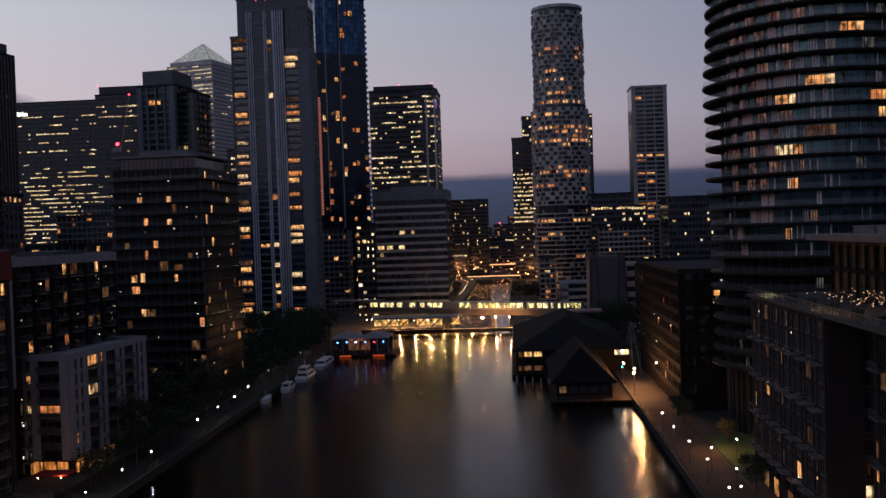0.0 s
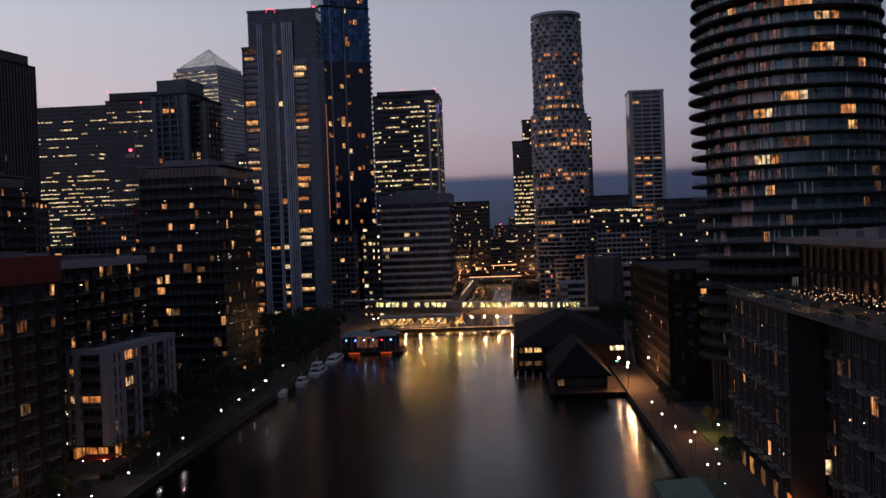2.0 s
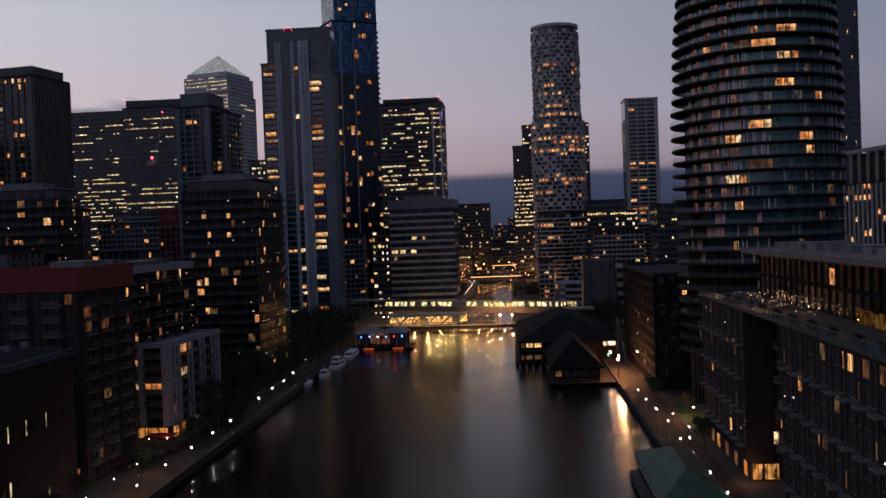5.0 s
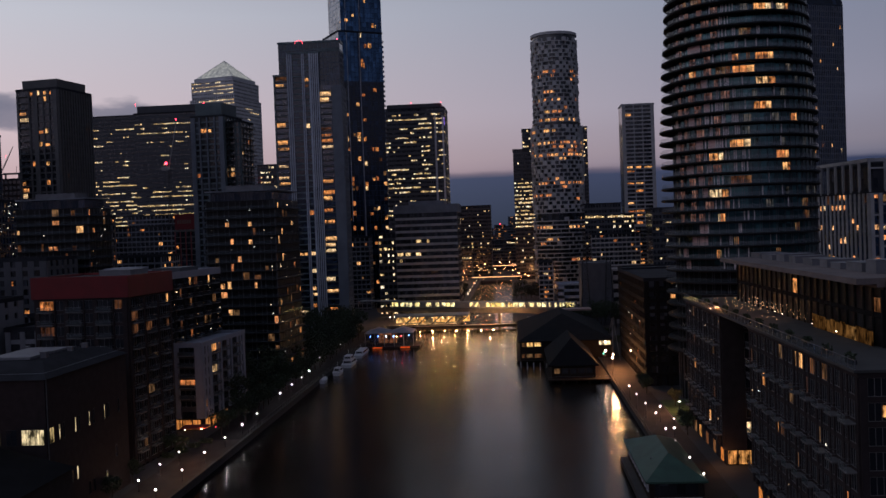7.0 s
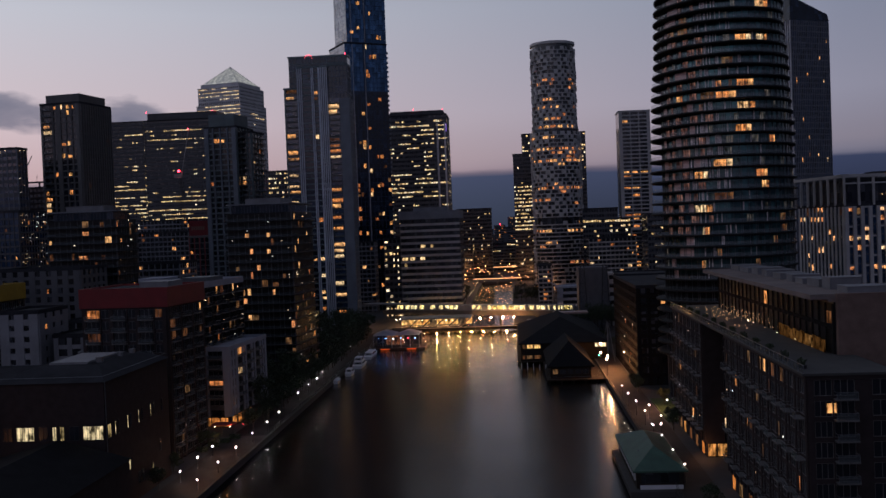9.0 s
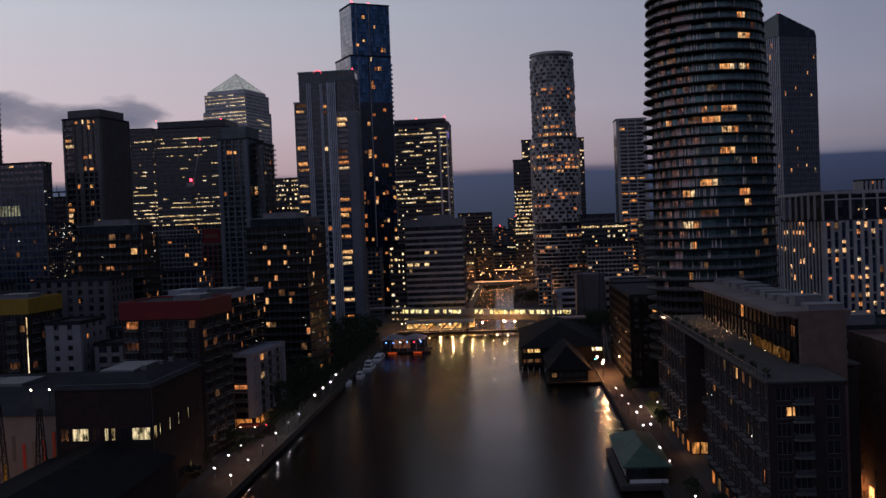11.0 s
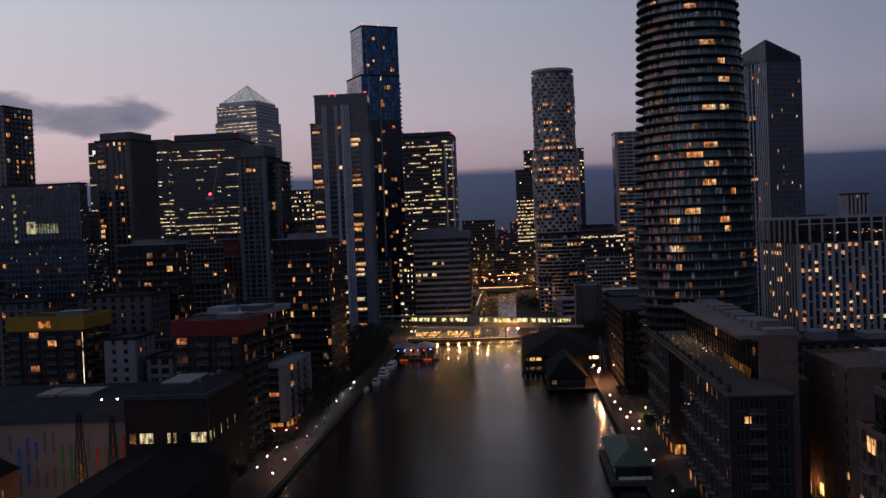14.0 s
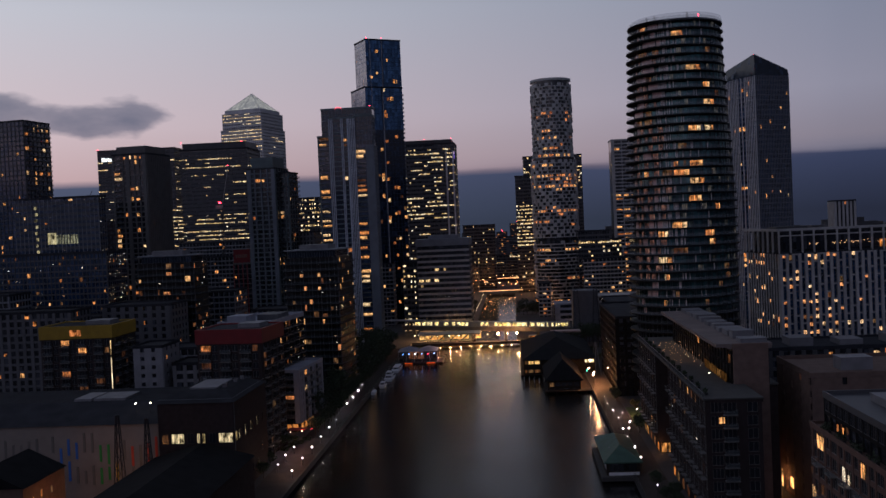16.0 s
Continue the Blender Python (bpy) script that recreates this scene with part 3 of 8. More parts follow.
# ---- the round tower with ring balconies ----
def ring_tower():
    e = thing("apartment_tower", 64.8, 212, GROUND, 0, "round dark glass apartment tower ringed by balcony bands", "tower")
    top, fh, seg = 155.9, 3.4, 56
    r = random.Random(5)

    def radius(z):
        k = min(1.0, max(0.0, (z - 70) / 82.0))
        return 22.2 - 3.7 * k ** 1.6

    # core drum
    bm = bmesh.new()
    levels = [0, 40, 60, 90, 110, 125, 140, top - 2.5]
    # the glazed drum stands back from the balcony edge, most of all on the west
    at = lambda a, z, out=0.0: ((radius(z) - 2.0 + out) * math.cos(a) + 0.8, (radius(z) - 2.0 + out) * math.sin(a) + 0.2, z)
    rings = []
    for z in levels:
        rings.append([bm.verts.new(at(2 * math.pi * i / seg, z)) for i in range(seg)])
    for level, (a, b) in enumerate(zip(rings, rings[1:])):
        for i in range(seg):
            # lowest level near black: the dark surroundings are put into its colour
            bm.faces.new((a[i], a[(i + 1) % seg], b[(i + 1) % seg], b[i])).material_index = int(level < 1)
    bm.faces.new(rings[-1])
    part("glazing", bm, [G_TEAL, BLACKWALL], e)
    bm = bmesh.new()
    for i in range(84):
        a = 2 * math.pi * (i + 0.3 * (i % 3)) / 84
        u, v = Vector((math.cos(a), math.sin(a), 0)), Vector((-math.sin(a), math.cos(a), 0)) * 0.07
        for z0, z1 in zip(levels, levels[1:]):
            q = [Vector(at(a, z, k)) for z in (z0, z1) for k in (-0.05, 0.14)]
            vs = [bm.verts.new(p + s * v) for s in (-1, 1) for p in q]
            for f in ((1, 5, 7, 3), (0, 1, 3, 2), (5, 4, 6, 7)):
                bm.faces.new([vs[j] for j in f])
    part("mullion_screen", bm, DARKC, e, kind="stuff")
    n = int(top / fh)
    # lighted rooms: storey from the top, bearing, width
    bright = ((2, 259, 15), (6, 278, 19), (8, 294, 10), (10, 296, 15), (13, 276, 15), (13, 294, 12), (17, 253, 5), (17, 276, 15), (18, 259, 17), (18, 215, 8), (19, 276, 16), (21, 273, 14), (24, 255, 16), (25, 236, 12), (25, 288, 11), (26, 291, 7), (28, 237, 16), (30, 239, 6), (22, 300, 6), (1, 205, 12), (33, 236, 4))
    faint = ((15, 261, 10), (17, 263, 3), (18, 243, 12), (4, 206, 20), (4, 230, 9), (7, 219, 9), (11, 219, 10), (12, 202, 11), (12, 219, 12), (27, 255, 16), (4, 300, 8), (9, 310, 7), (32, 250, 4), (33, 282, 4), (31, 300, 5), (29, 310, 8), (30, 312, 8))
    for k in range(n):
        z = top - 2.2 - k * fh
        if z < 12:
            break
        # balcony band: an oval slab edge that turns a little from storey to storey
        ra, turn = radius(z), k * 7.0
        bm = bmesh.new()
        inner, outer = [], []
        for i in range(seg):
            a = 2 * math.pi * i / seg
            ro = ra + 0.6 * math.cos(a - radians(182)) + 0.42 * math.cos(2 * (a - radians(turn))) + 0.22 * math.cos(5 * a + k)
            ri = ra - 2.9
            outer.append((ro * math.cos(a), ro * math.sin(a)))
            inner.append((ri * math.cos(a), ri * math.sin(a)))
        prof = []
        lip = [(x * 0.985, y * 0.985) for x, y in outer]
        for pts, zz in ((inner, z + 0.1), (lip, z - 0.12), (outer, z + 0.1), (outer, z + 0.5), (inner, z + 0.4)):
            prof.append([bm.verts.new((x, y, zz)) for x, y in pts])
        for a, b in ((0, 1), (1, 2), (2, 3), (3, 4)):
            for i in range(seg):
                j = (i + 1) % seg
                bm.faces.new((prof[a][j], prof[a][i], prof[b][i], prof[b][j]))
        put("balcony_band", mesh_of("balcony_band", bm, BANDDK), e)
        # glass balustrade over the band; paler above 38 m to imitate reflected sky
        bm = bmesh.new()
        lo = [bm.verts.new((x * 0.994, y * 0.994, z + 0.5)) for x, y in outer]
        hi = [bm.verts.new((x * 0.994, y * 0.994, z + 1.62)) for x, y in outer]
        for i in range(seg):
            j = (i + 1) % seg
            bm.faces.new((lo[i], lo[j], hi[j], hi[i]))
        put("balustrade", mesh_of("balustrade", bm, RINGSKY if z > 38 else BALUSTER), e)
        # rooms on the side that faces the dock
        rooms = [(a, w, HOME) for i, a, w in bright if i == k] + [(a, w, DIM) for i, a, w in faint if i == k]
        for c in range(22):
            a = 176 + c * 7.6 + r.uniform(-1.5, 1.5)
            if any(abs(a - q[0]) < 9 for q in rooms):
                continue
            # dim glowing panes added to give the west side its pink
            west_pink = max(0.0, min(1.0, (250 - a) / 24.0)) * (0.25 if a < 196 else 1.0)
            if 3 < k < 31 and r.random() < (0.85 if k > 13 else 0.35) * west_pink:
                rooms.append((a, r.choice((4.0, 6.0, 7.5)), WESTGLOW))
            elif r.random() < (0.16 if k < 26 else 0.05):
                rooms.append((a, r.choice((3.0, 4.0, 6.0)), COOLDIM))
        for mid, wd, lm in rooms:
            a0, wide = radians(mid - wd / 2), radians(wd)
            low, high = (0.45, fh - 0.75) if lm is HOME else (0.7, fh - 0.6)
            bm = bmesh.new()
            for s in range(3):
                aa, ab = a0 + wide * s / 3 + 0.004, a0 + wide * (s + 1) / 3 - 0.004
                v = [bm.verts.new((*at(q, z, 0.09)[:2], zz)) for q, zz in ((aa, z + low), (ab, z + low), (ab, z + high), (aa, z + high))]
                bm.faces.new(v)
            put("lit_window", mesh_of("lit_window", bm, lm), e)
        # drawn curtains, and wall panels whose rose colour holds the sunset's tint
        walls = bmesh.new()
        a = 190.0 + r.uniform(-3, 3)
        while a < 292 and z > 36 and k > 0:
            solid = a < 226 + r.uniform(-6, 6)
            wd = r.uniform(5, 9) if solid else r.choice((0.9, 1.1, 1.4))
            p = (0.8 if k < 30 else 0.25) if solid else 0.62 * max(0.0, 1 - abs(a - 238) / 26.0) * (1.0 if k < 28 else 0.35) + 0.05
            if r.random() < p and not any(abs(a + wd / 2 - q[0]) < q[1] / 2 + wd / 2 for q in rooms):
                steps = 3 if solid else 1
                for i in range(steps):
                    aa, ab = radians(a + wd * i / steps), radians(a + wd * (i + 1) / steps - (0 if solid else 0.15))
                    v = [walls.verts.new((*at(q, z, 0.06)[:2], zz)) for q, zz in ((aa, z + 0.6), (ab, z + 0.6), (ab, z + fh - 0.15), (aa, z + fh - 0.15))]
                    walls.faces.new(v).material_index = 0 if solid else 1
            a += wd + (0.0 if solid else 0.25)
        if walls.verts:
            part("curtain_wall", walls, [WALLSUNSET, CURTAIN], e, kind="stuff")
        else:
            walls.free()
    bm = bmesh.new()
    rt = radius(top)
    ring = [((rt - 0.2) * math.cos(2 * math.pi * i / seg), (rt - 0.2) * math.sin(2 * math.pi * i / seg)) for i in range(seg)]
    prism(bm, ring, top - 2.6, top - 2.3)
    part("roof", bm, ROOF, e)
    bm = bmesh.new()
    lo = [bm.verts.new((x, y, top - 2.2)) for x, y in ring]
    hi = [bm.verts.new((x * 0.985, y * 0.985, top + 0.5)) for x, y in ring]
    for i in range(seg):
        j = (i + 1) % seg
        bm.faces.new((lo[i], lo[j], hi[j], hi[i]))
    part("crown_screen", bm, SCREEN, e, "pale frosted glass crown screen")
    beacon(e, 6.5, -14.8, top - 0.4, 0.45)


# wall panel with the pink evening light in its base colour
WALLSUNSET = mat("sunset_rose_panel", (0.72, 0.46, 0.4), 0.4, size=4)
CURTAIN = mat("drawn_curtain", (0.78, 0.66, 0.63), 0.85, size=0.8)
# pale tint stands in for low sky mirrored in the balustrades
RINGSKY = clear_glass("ring_balustrade_sky_pale", (0.3, 0.32, 0.34), 0.08)
SCREEN = clear_glass("crown_glass", (0.5, 0.53, 0.58), 0.3)
# faint emission added for the pink of the tower's west side
WESTGLOW = lit("west_side_glow", [(0.0, (0.10, 0.045, 0.04)), (0.6, (0.26, 0.115, 0.09)), (1.0, (0.44, 0.22, 0.17))], 0.36, 1.4)
COOLDIM = lit("room_light_faint", [(0.0, (0.05, 0.06, 0.065)), (1.0, (0.16, 0.13, 0.11))], 0.5)
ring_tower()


# ---- the slender round tower with staggered loggias ----
def loggia_tower():
    e = thing("round_tower", 36, 716, GROUND, 0, "slender cylindrical residential tower with staggered pale loggia frames", "tower")
    top = 208.0 - GROUND
    r = random.Random(11)
    bays = 20

    def tier(name, z0, z1, rad, fh, wide, chance, room):
        bm = bmesh.new()
        prism(bm, [((rad - 1.0) * math.cos(2 * math.pi * i / 60), (rad - 1.0) * math.sin(2 * math.pi * i / 60)) for i in range(60)], z0, z1)
        part("glazing", bm, G_GREY, e)

        def storey(bm, variant):
            rr = random.Random(variant * 31 + int(rad * 10))
            for b in range(bays):
                a0, a1 = 2 * math.pi * b / bays, 2 * math.pi * (b + 1) / bays
                deep = rad + (rr.choice((1.0, 0.6)) if (b + variant) % 2 else rr.choice((-0.6, -0.2)))
                pts = [((rad - 1.3) * math.cos(a), (rad - 1.3) * math.sin(a)) for a in (a0, a1)]
                out = [(deep * math.cos(a), deep * math.sin(a)) for a in (a0, a1)]
                # slab edge
                ring = [pts[0], out[0], out[1], pts[1]]
                prism(bm, ring, 0.0, 0.85 if wide else 0.75)
                # upright fin, some bays filled by a solid panel
                fin = (0.05 if wide else 0.16) if rr.random() < (0.9 if wide else 0.55) else 0.55
                if wide and rr.random() < 0.45:
                    continue
                am = a0 + (a1 - a0) * fin
                ring = [((rad - 1.1) * math.cos(a0), (rad - 1.1) * math.sin(a0)), (deep * math.cos(a0), deep * math.sin(a0)), (deep * math.cos(am), deep * math.sin(am)), ((rad - 1.1) * math.cos(am), (rad - 1.1) * math.sin(am))]
                prism(bm, ring, 0.85 if wide else 0.75, fh)

        variants = []
        for v in range(4):
            bm = bmesh.new()
            storey(bm, v)
            variants.append(mesh_of("storey_frame", bm, LOGGIA))
        n = int((z1 - z0) / fh)
        for k in range(n):
            put("storey_frame", variants[(k * 3 + k // 5) % 4], e, pose(0, 0, z0 + k * fh, 0, 0, 18.0 * r.randrange(bays) + 9.0 * (k % 2)))
            p = chance(z0 + k * fh + GROUND + 1.6)
            on = False
            for b in range(int(bays * 0.45), bays):
                if r.random() < 0.55:
                    on = r.random() < p
                if on:
                    a0 = 2 * math.pi * (b + r.choice((0.1, 0.1, 0.3))) / bays
                    a1 = 2 * math.pi * (b + r.choice((0.96, 0.96, 0.7))) / bays
                    rr = rad - 0.45
                    bm = bmesh.new()
                    z = z0 + k * fh
                    v = [bm.verts.new((rr * math.cos(q), rr * math.sin(q), zz)) for q, zz in ((a0, z + 0.7), (a1, z + 0.7), (a1, z + fh - 0.35), (a0, z + fh - 0.35))]
                    bm.faces.new(v)
                    put("lit_window", mesh_of("lit_window", bm, room), e)
        return

    bands = ((172, 177, 0.34), (161.5, 167, 0.4), (150, 156, 0.3), (140, 148, 0.22), (133, 137, 0.3), (126, 131, 0.22), (116, 121, 0.5), (106, 116, 0.6), (101, 106, 0.42), (84, 88, 0.28), (72, 77, 0.22), (63, 68, 0.36), (48, 52, 0.2), (22, 28, 0.26), (3, 12, 0.4))

    def glow_at(z):
        """Chance of light by height: whole bands of storeys are lit, the top none."""
        return next((p for a, b, p in bands if a <= z < b), 0.0 if z > 177 else 0.07)

    tier("base", 6, 62, 21.0, 3.3, True, glow_at, ROSE)
    tier("middle", 62, 136, 21.0, 3.25, False, glow_at, ROSE)
    tier("upper", 136, top - 2.0, 18.6, 3.25, False, glow_at, ROSE)
    bm = bmesh.new()
    prism(bm, [(18.9 * math.cos(2 * math.pi * i / 48), 18.9 * math.sin(2 * math.pi * i / 48)) for i in range(48)], top - 2.2, top)
    part("crown", bm, LOGGIA, e)
    bm = bmesh.new()
    prism(bm, [(22.5 * math.cos(2 * math.pi * i / 48), 22.5 * math.sin(2 * math.pi * i / 48)) for i in range(48)], 0, 6)
    part("podium", bm, G_GREY, e)
    for i in range(26):
        a = radians(195 + i * 6)
        bm = bmesh.new()
        box(bm, -0.9, 0.9, -0.1, 0.1, 1.0, 4.6)
        if r.random() < 0.65:
            part("lit_window", bm, HOME, e, m=pose(22.5 * math.cos(a), 22.5 * math.sin(a), 0, 0, 0, math.degrees(a) + 90))
        else:
            part("pier", bm, LOGGIA, e, m=pose(22.5 * math.cos(a), 22.5 * math.sin(a), 0, 0, 0, math.degrees(a) + 90))


LOGGIA = mat("pale_loggia_panel", (0.42, 0.41, 0.405), 0.7, size=4)
ROSE = lit("room_light_rose", [(0.0, (0.4, 0.12, 0.05)), (0.5, (0.95, 0.36, 0.13)), (1.0, (1.0, 0.52, 0.2))], 0.8)
loggia_tower()



def office(name, label, x, y, rz, w, d, top, fh, bay, chance, pier=(DARKC, 0.12), span=(DARKC, 1.7, 0.1), room=OFFICE, glass=G_BLACK, sides="FR", seed=0, crown=None, dim=0.0, pw=0.35, base=0.0, run=1, specks=0):
    e = thing(name, x, y, GROUND, rz, label, "building" if top < 90 else "tower")
    faces = {}
    for s in sides:
        length = w if s == "F" else d
        n = max(2, round(length / bay))
        faces[s] = dict(run=run, cols=cols((("p", pw), ("w", bay - pw)), n) + [("p", pw)], pier=pier, span=span, chance=chance, room=room, dim=dim, specks=specks)
    block(e, 0, w, 0, d, base, top - GROUND, fh, faces, glass, seed=seed)
    if crown:
        cx, cy, ch = crown
        roof_box(e, cx, w - cx, cy, d - cy, top - GROUND + 0.12, top - GROUND + ch, DARKC, "crown")
    return e


# ---- tall pier-fronted residential tower and the blue glass tower behind it ----
def pier_tower():
    e = thing("pier_tower", -129.4, 430, GROUND, 0, "tall residential tower with pale paired fins and lit balconies", "tower")
    H = -GROUND
    rooms = lambda c, *rows: [(i, c) for i in rows]
    block(e, 0, 8.0, 1.5, 34, 0, 137.5 + H, 3.12, {"F": dict(cols=[("p", 0.9), ("b", 6.4), ("p", 0.6)], pier=(TEALC, 0.4), span=(TEALC, 0.8, 0.25), full=True, lit=rooms(0, 1, 8, 11, 12, 15, 17, 18, 20, 21, 25, 28, 29, 34, 36, 39, 40), dim=0.12, chance=0.02, balcony=0.9)}, G_BLUE, TEALC, seed=1)
    fins = [("p", 0.5), ("s", 0.55), ("p", 0.5), ("s", 0.55), ("p", 0.5), ("s", 0.5)]
    pat = fins + [("w", 4.6), ("p", 0.5), ("s", 0.4), ("p", 0.5), ("w", 2.5), ("p", 0.9), ("s", 0.4)] + fins[:5] + [("s", 0.5), ("p", 0.6)]
    block(e, 8.0, 25.2, 0, 34, 0, 149 + H, 3.12, {"F": dict(cols=pat, pier=(PIERC, 0.8), span=(TEALC, 0.7, 0.2), full=True, lit=rooms(1, 4, 12, 27, 34, 37, 40, 41, 43) + rooms(0, 34), dim=0.03, chance=0.006)}, G_NIGHT, TEALC, seed=2)
    block(e, 25.2, 37.0, 1.0, 13, 0, 131.5 + H, 3.12, {"F": dict(cols=[("b", 6.4), ("p", 5.4)], pier=(STEELD, 0.5), span=(TEALC, 0.8, 0.25), full=True, lit=rooms(0, 1, 2, 8, 9, 10, 16, 18, 19, 21, 23, 26, 27, 28, 35, 38), dim=0.12, chance=0.03, balcony=0.9), "R": dict(cols=cols((("p", 1.0), ("w", 2.6)), 3) + [("p", 1.0)], pier=(STEELD, 0.5), span=(MIDC, 0.9, 0.25), chance=0.02)}, G_BLUE, None, seed=3)
    grid = lambda k: dict(cols=cols((("p", 0.3), ("w", 1.9)), k) + [("p", 0.3)], pier=(STEELD, 0.25), span=(STEELD, 0.35, 0.2), chance=0.0)
    block(e, 25.3, 36.4, 1.6, 13, 131.5 + H, 150 + H, 3.12, {"F": grid(5), "R": grid(4)}, G_NIGHT, TEALC, seed=5)
    block(e, 2.5, 36.2, 4.5, 14, 136, 155.5 + H, 3.6, {"F": dict(cols=cols((("p", 0.25), ("w", 2.2)), 14), pier=(TEALC, 0.1), span=(TEALC, 0.5, 0.08), chance=0.0)}, G_NIGHT, TEALC, seed=4)
    # red lighted roundel on the crown
    bm = bmesh.new()
    for k in range(10):
        a, b = math.pi * k / 10, math.pi * (k + 1) / 10
        bar(bm, (14 + 2.2 * math.cos(a), 4.3, 155.0 + H + 1.8 * math.sin(a)), (14 + 2.2 * math.cos(b), 4.3, 155.0 + H + 1.8 * math.sin(b)), 0.22, 5)
    part("roof_sign", bm, ROUNDEL, e, "red lighted arc on the roof")
    beacon(e, 35, 4.6, 155.5 + H + 1.2, 0.4)


ROUNDEL = glow("roof_sign_red", (1.0, 0.08, 0.12), 2.6, False)
STEELD = mat("blue_grey_metal", (0.12, 0.138, 0.165), 0.5, 0.2, size=6)
PIERC = mat("pale_pier_metal", (0.4, 0.43, 0.49), 0.5, 0.2, size=8)
pier_tower()


BLUEM = mat("blue_black_mullion", (0.008, 0.02, 0.05), 0.3, 0.0, size=6)


def blue_tower():
    e = thing("blue_glass_tower", -115.0, 567, GROUND, 30, "very tall stepped tower of dark blue mirror glass", "tower")
    H = -GROUND
    glassy = dict(pier=(BLUEM, 0.05), span=(BLUEM, 0.22, 0.04))
    n = lambda k: cols((("p", 0.18), ("w", 2.2)), k)
    # pale west face: the bright sky's reflection is put into its colour
    west = lambda k, ch: dict(cols=n(k), chance=ch, lit=[(3, 2), (4, 2), (10, 8)], pier=(BLUEM, 0.1), span=(G_PALEREF, 3.0, 0.05))
    block(e, 0, 30, 0, 24, 150, 226.5 + H, 3.4, {"F": dict(cols=n(5) + [("p", 1.2)] + n(6), lit=[(2, 3), (4, 6), (7, 3), (9, 8), (9, 9)], chance=0.008, **glassy), "L": west(12, 0.01)}, G_SKYREF, seed=9)
    block(e, -2.5, 29.4, -1.4, 30, 155 + H, 188.5 + H, 3.4, {"F": dict(cols=n(5) + [("p", 0.6), ("p", 0.9)] + n(6), lit=[(0, 5), (2, 6), (2, 7), (5, 5), (6, 5)], chance=0.012, **glassy), "L": west(13, 0.02)}, G_SKYREF, seed=10)
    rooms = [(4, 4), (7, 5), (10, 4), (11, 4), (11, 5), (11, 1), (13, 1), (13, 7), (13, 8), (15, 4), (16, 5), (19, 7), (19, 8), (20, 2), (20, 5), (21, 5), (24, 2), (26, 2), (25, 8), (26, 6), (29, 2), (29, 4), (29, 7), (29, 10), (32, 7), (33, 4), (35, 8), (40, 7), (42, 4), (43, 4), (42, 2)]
    # lower part takes darker glass, as if it mirrored the dark buildings
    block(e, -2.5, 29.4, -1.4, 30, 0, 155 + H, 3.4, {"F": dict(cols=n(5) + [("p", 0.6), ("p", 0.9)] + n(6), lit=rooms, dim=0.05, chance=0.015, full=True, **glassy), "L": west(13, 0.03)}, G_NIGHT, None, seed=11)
    bm = bmesh.new()
    box(bm, 12.1, 12.6, -1.75, -1.5, 20, 188 + H)
    part("mullion", bm, STEELC, e)
    for x, y, z0, z1 in ((13.4, -0.35, 189 + H, 226 + H), (3.2, -0.35, 189 + H, 226 + H), (3.0, -1.75, 60, 188 + H)):
        put("mullion", boxmesh("mullion", (0, 0.4, 0, 0.3, 0, z1 - z0), STEELC), e, pose(x, y, z0))
    for i in range(1, 46):
        put("corner_fin", boxmesh("corner_fin", (0, 0.9, 0, 0.5, 0, 1.6), MIDC), e, pose(29.6, -1.2, 30 + i * 3.4))
    beacon(e, 1, 0.5, 228.1 + H, 0.55)
    beacon(e, 14, 0.5, 228.1 + H, 0.55)
    # red lighted strip of balconies low on the western corner
    for i in range(42):
        put("strip_light", boxmesh("strip_light", (0, 1.5, -0.1, 0.05, 0, 1.3), PINK), e, pose(-2.4, -1.5, 58 + i * 1.7))


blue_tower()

# ---- the office quarter ----
def lit_rows(bands, low=0.1):
    """Chance of light by storey from the top: (first, last, chance)."""
    def f(i):
        for a, b, p in bands:
            if a <= i <= b:
                return p
        return low
    return f


w = office("office_tower", "wide dark glass office tower with bright strip-lit floors", -111, 740, 0, 53, 40, 156, 3.9, 1.9, lit_rows([(0, 0, 0.0), (1, 1, 0.3), (2, 2, 0.4), (3, 8, 0.24), (9, 14, 0.28), (15, 15, 0.8), (16, 16, 0.3), (17, 18, 0.6), (19, 23, 0.25), (24, 40, 0.35)]), seed=21, run=2, span=(DARKC, 2.1, 0.1), crown=(3, 4, 4.5))
put("strip_light", boxmesh("strip_light", (0, 0.5, -0.3, 0, 0, 7), PURPLE), w, pose(52.4, -0.2, 142))
beacon(w, 50, 2, 162, 0.5)
beacon(w, 24, 2, 162, 0.4)
put("pier", boxmesh("pier", (0, 1.6, -0.5, 0, 0, 150), STEELC), w, pose(44.0, 0, 0))
put("pier", boxmesh("pier", (0, 1.6, -0.5, 0, 0, 150), STEELC), w, pose(50.6, 0, 0))

w = office("office_tower", "broad charcoal office tower with long rows of lit windows", -325, 723, 0, 67, 48, 160, 3.9, 1.7, lit_rows([(0, 1, 0.0), (2, 2, 0.6), (3, 3, 0.1), (4, 4, 0.75), (6, 6, 0.3), (7, 15, 0.05), (16, 16, 0.4), (17, 17, 0.6), (18, 18, 0.8), (19, 19, 0.2), (20, 22, 0.75), (23, 40, 0.4)], 0.06), span=(DARKC, 2.3, 0.12), pier=(DARKC, 0.15), pw=0.6, run=2.5, seed=22, crown=(2, 3, 7))
beacon(w, 2, 0, 169, 0.5)
beacon(w, 62, 0, 168, 0.5)
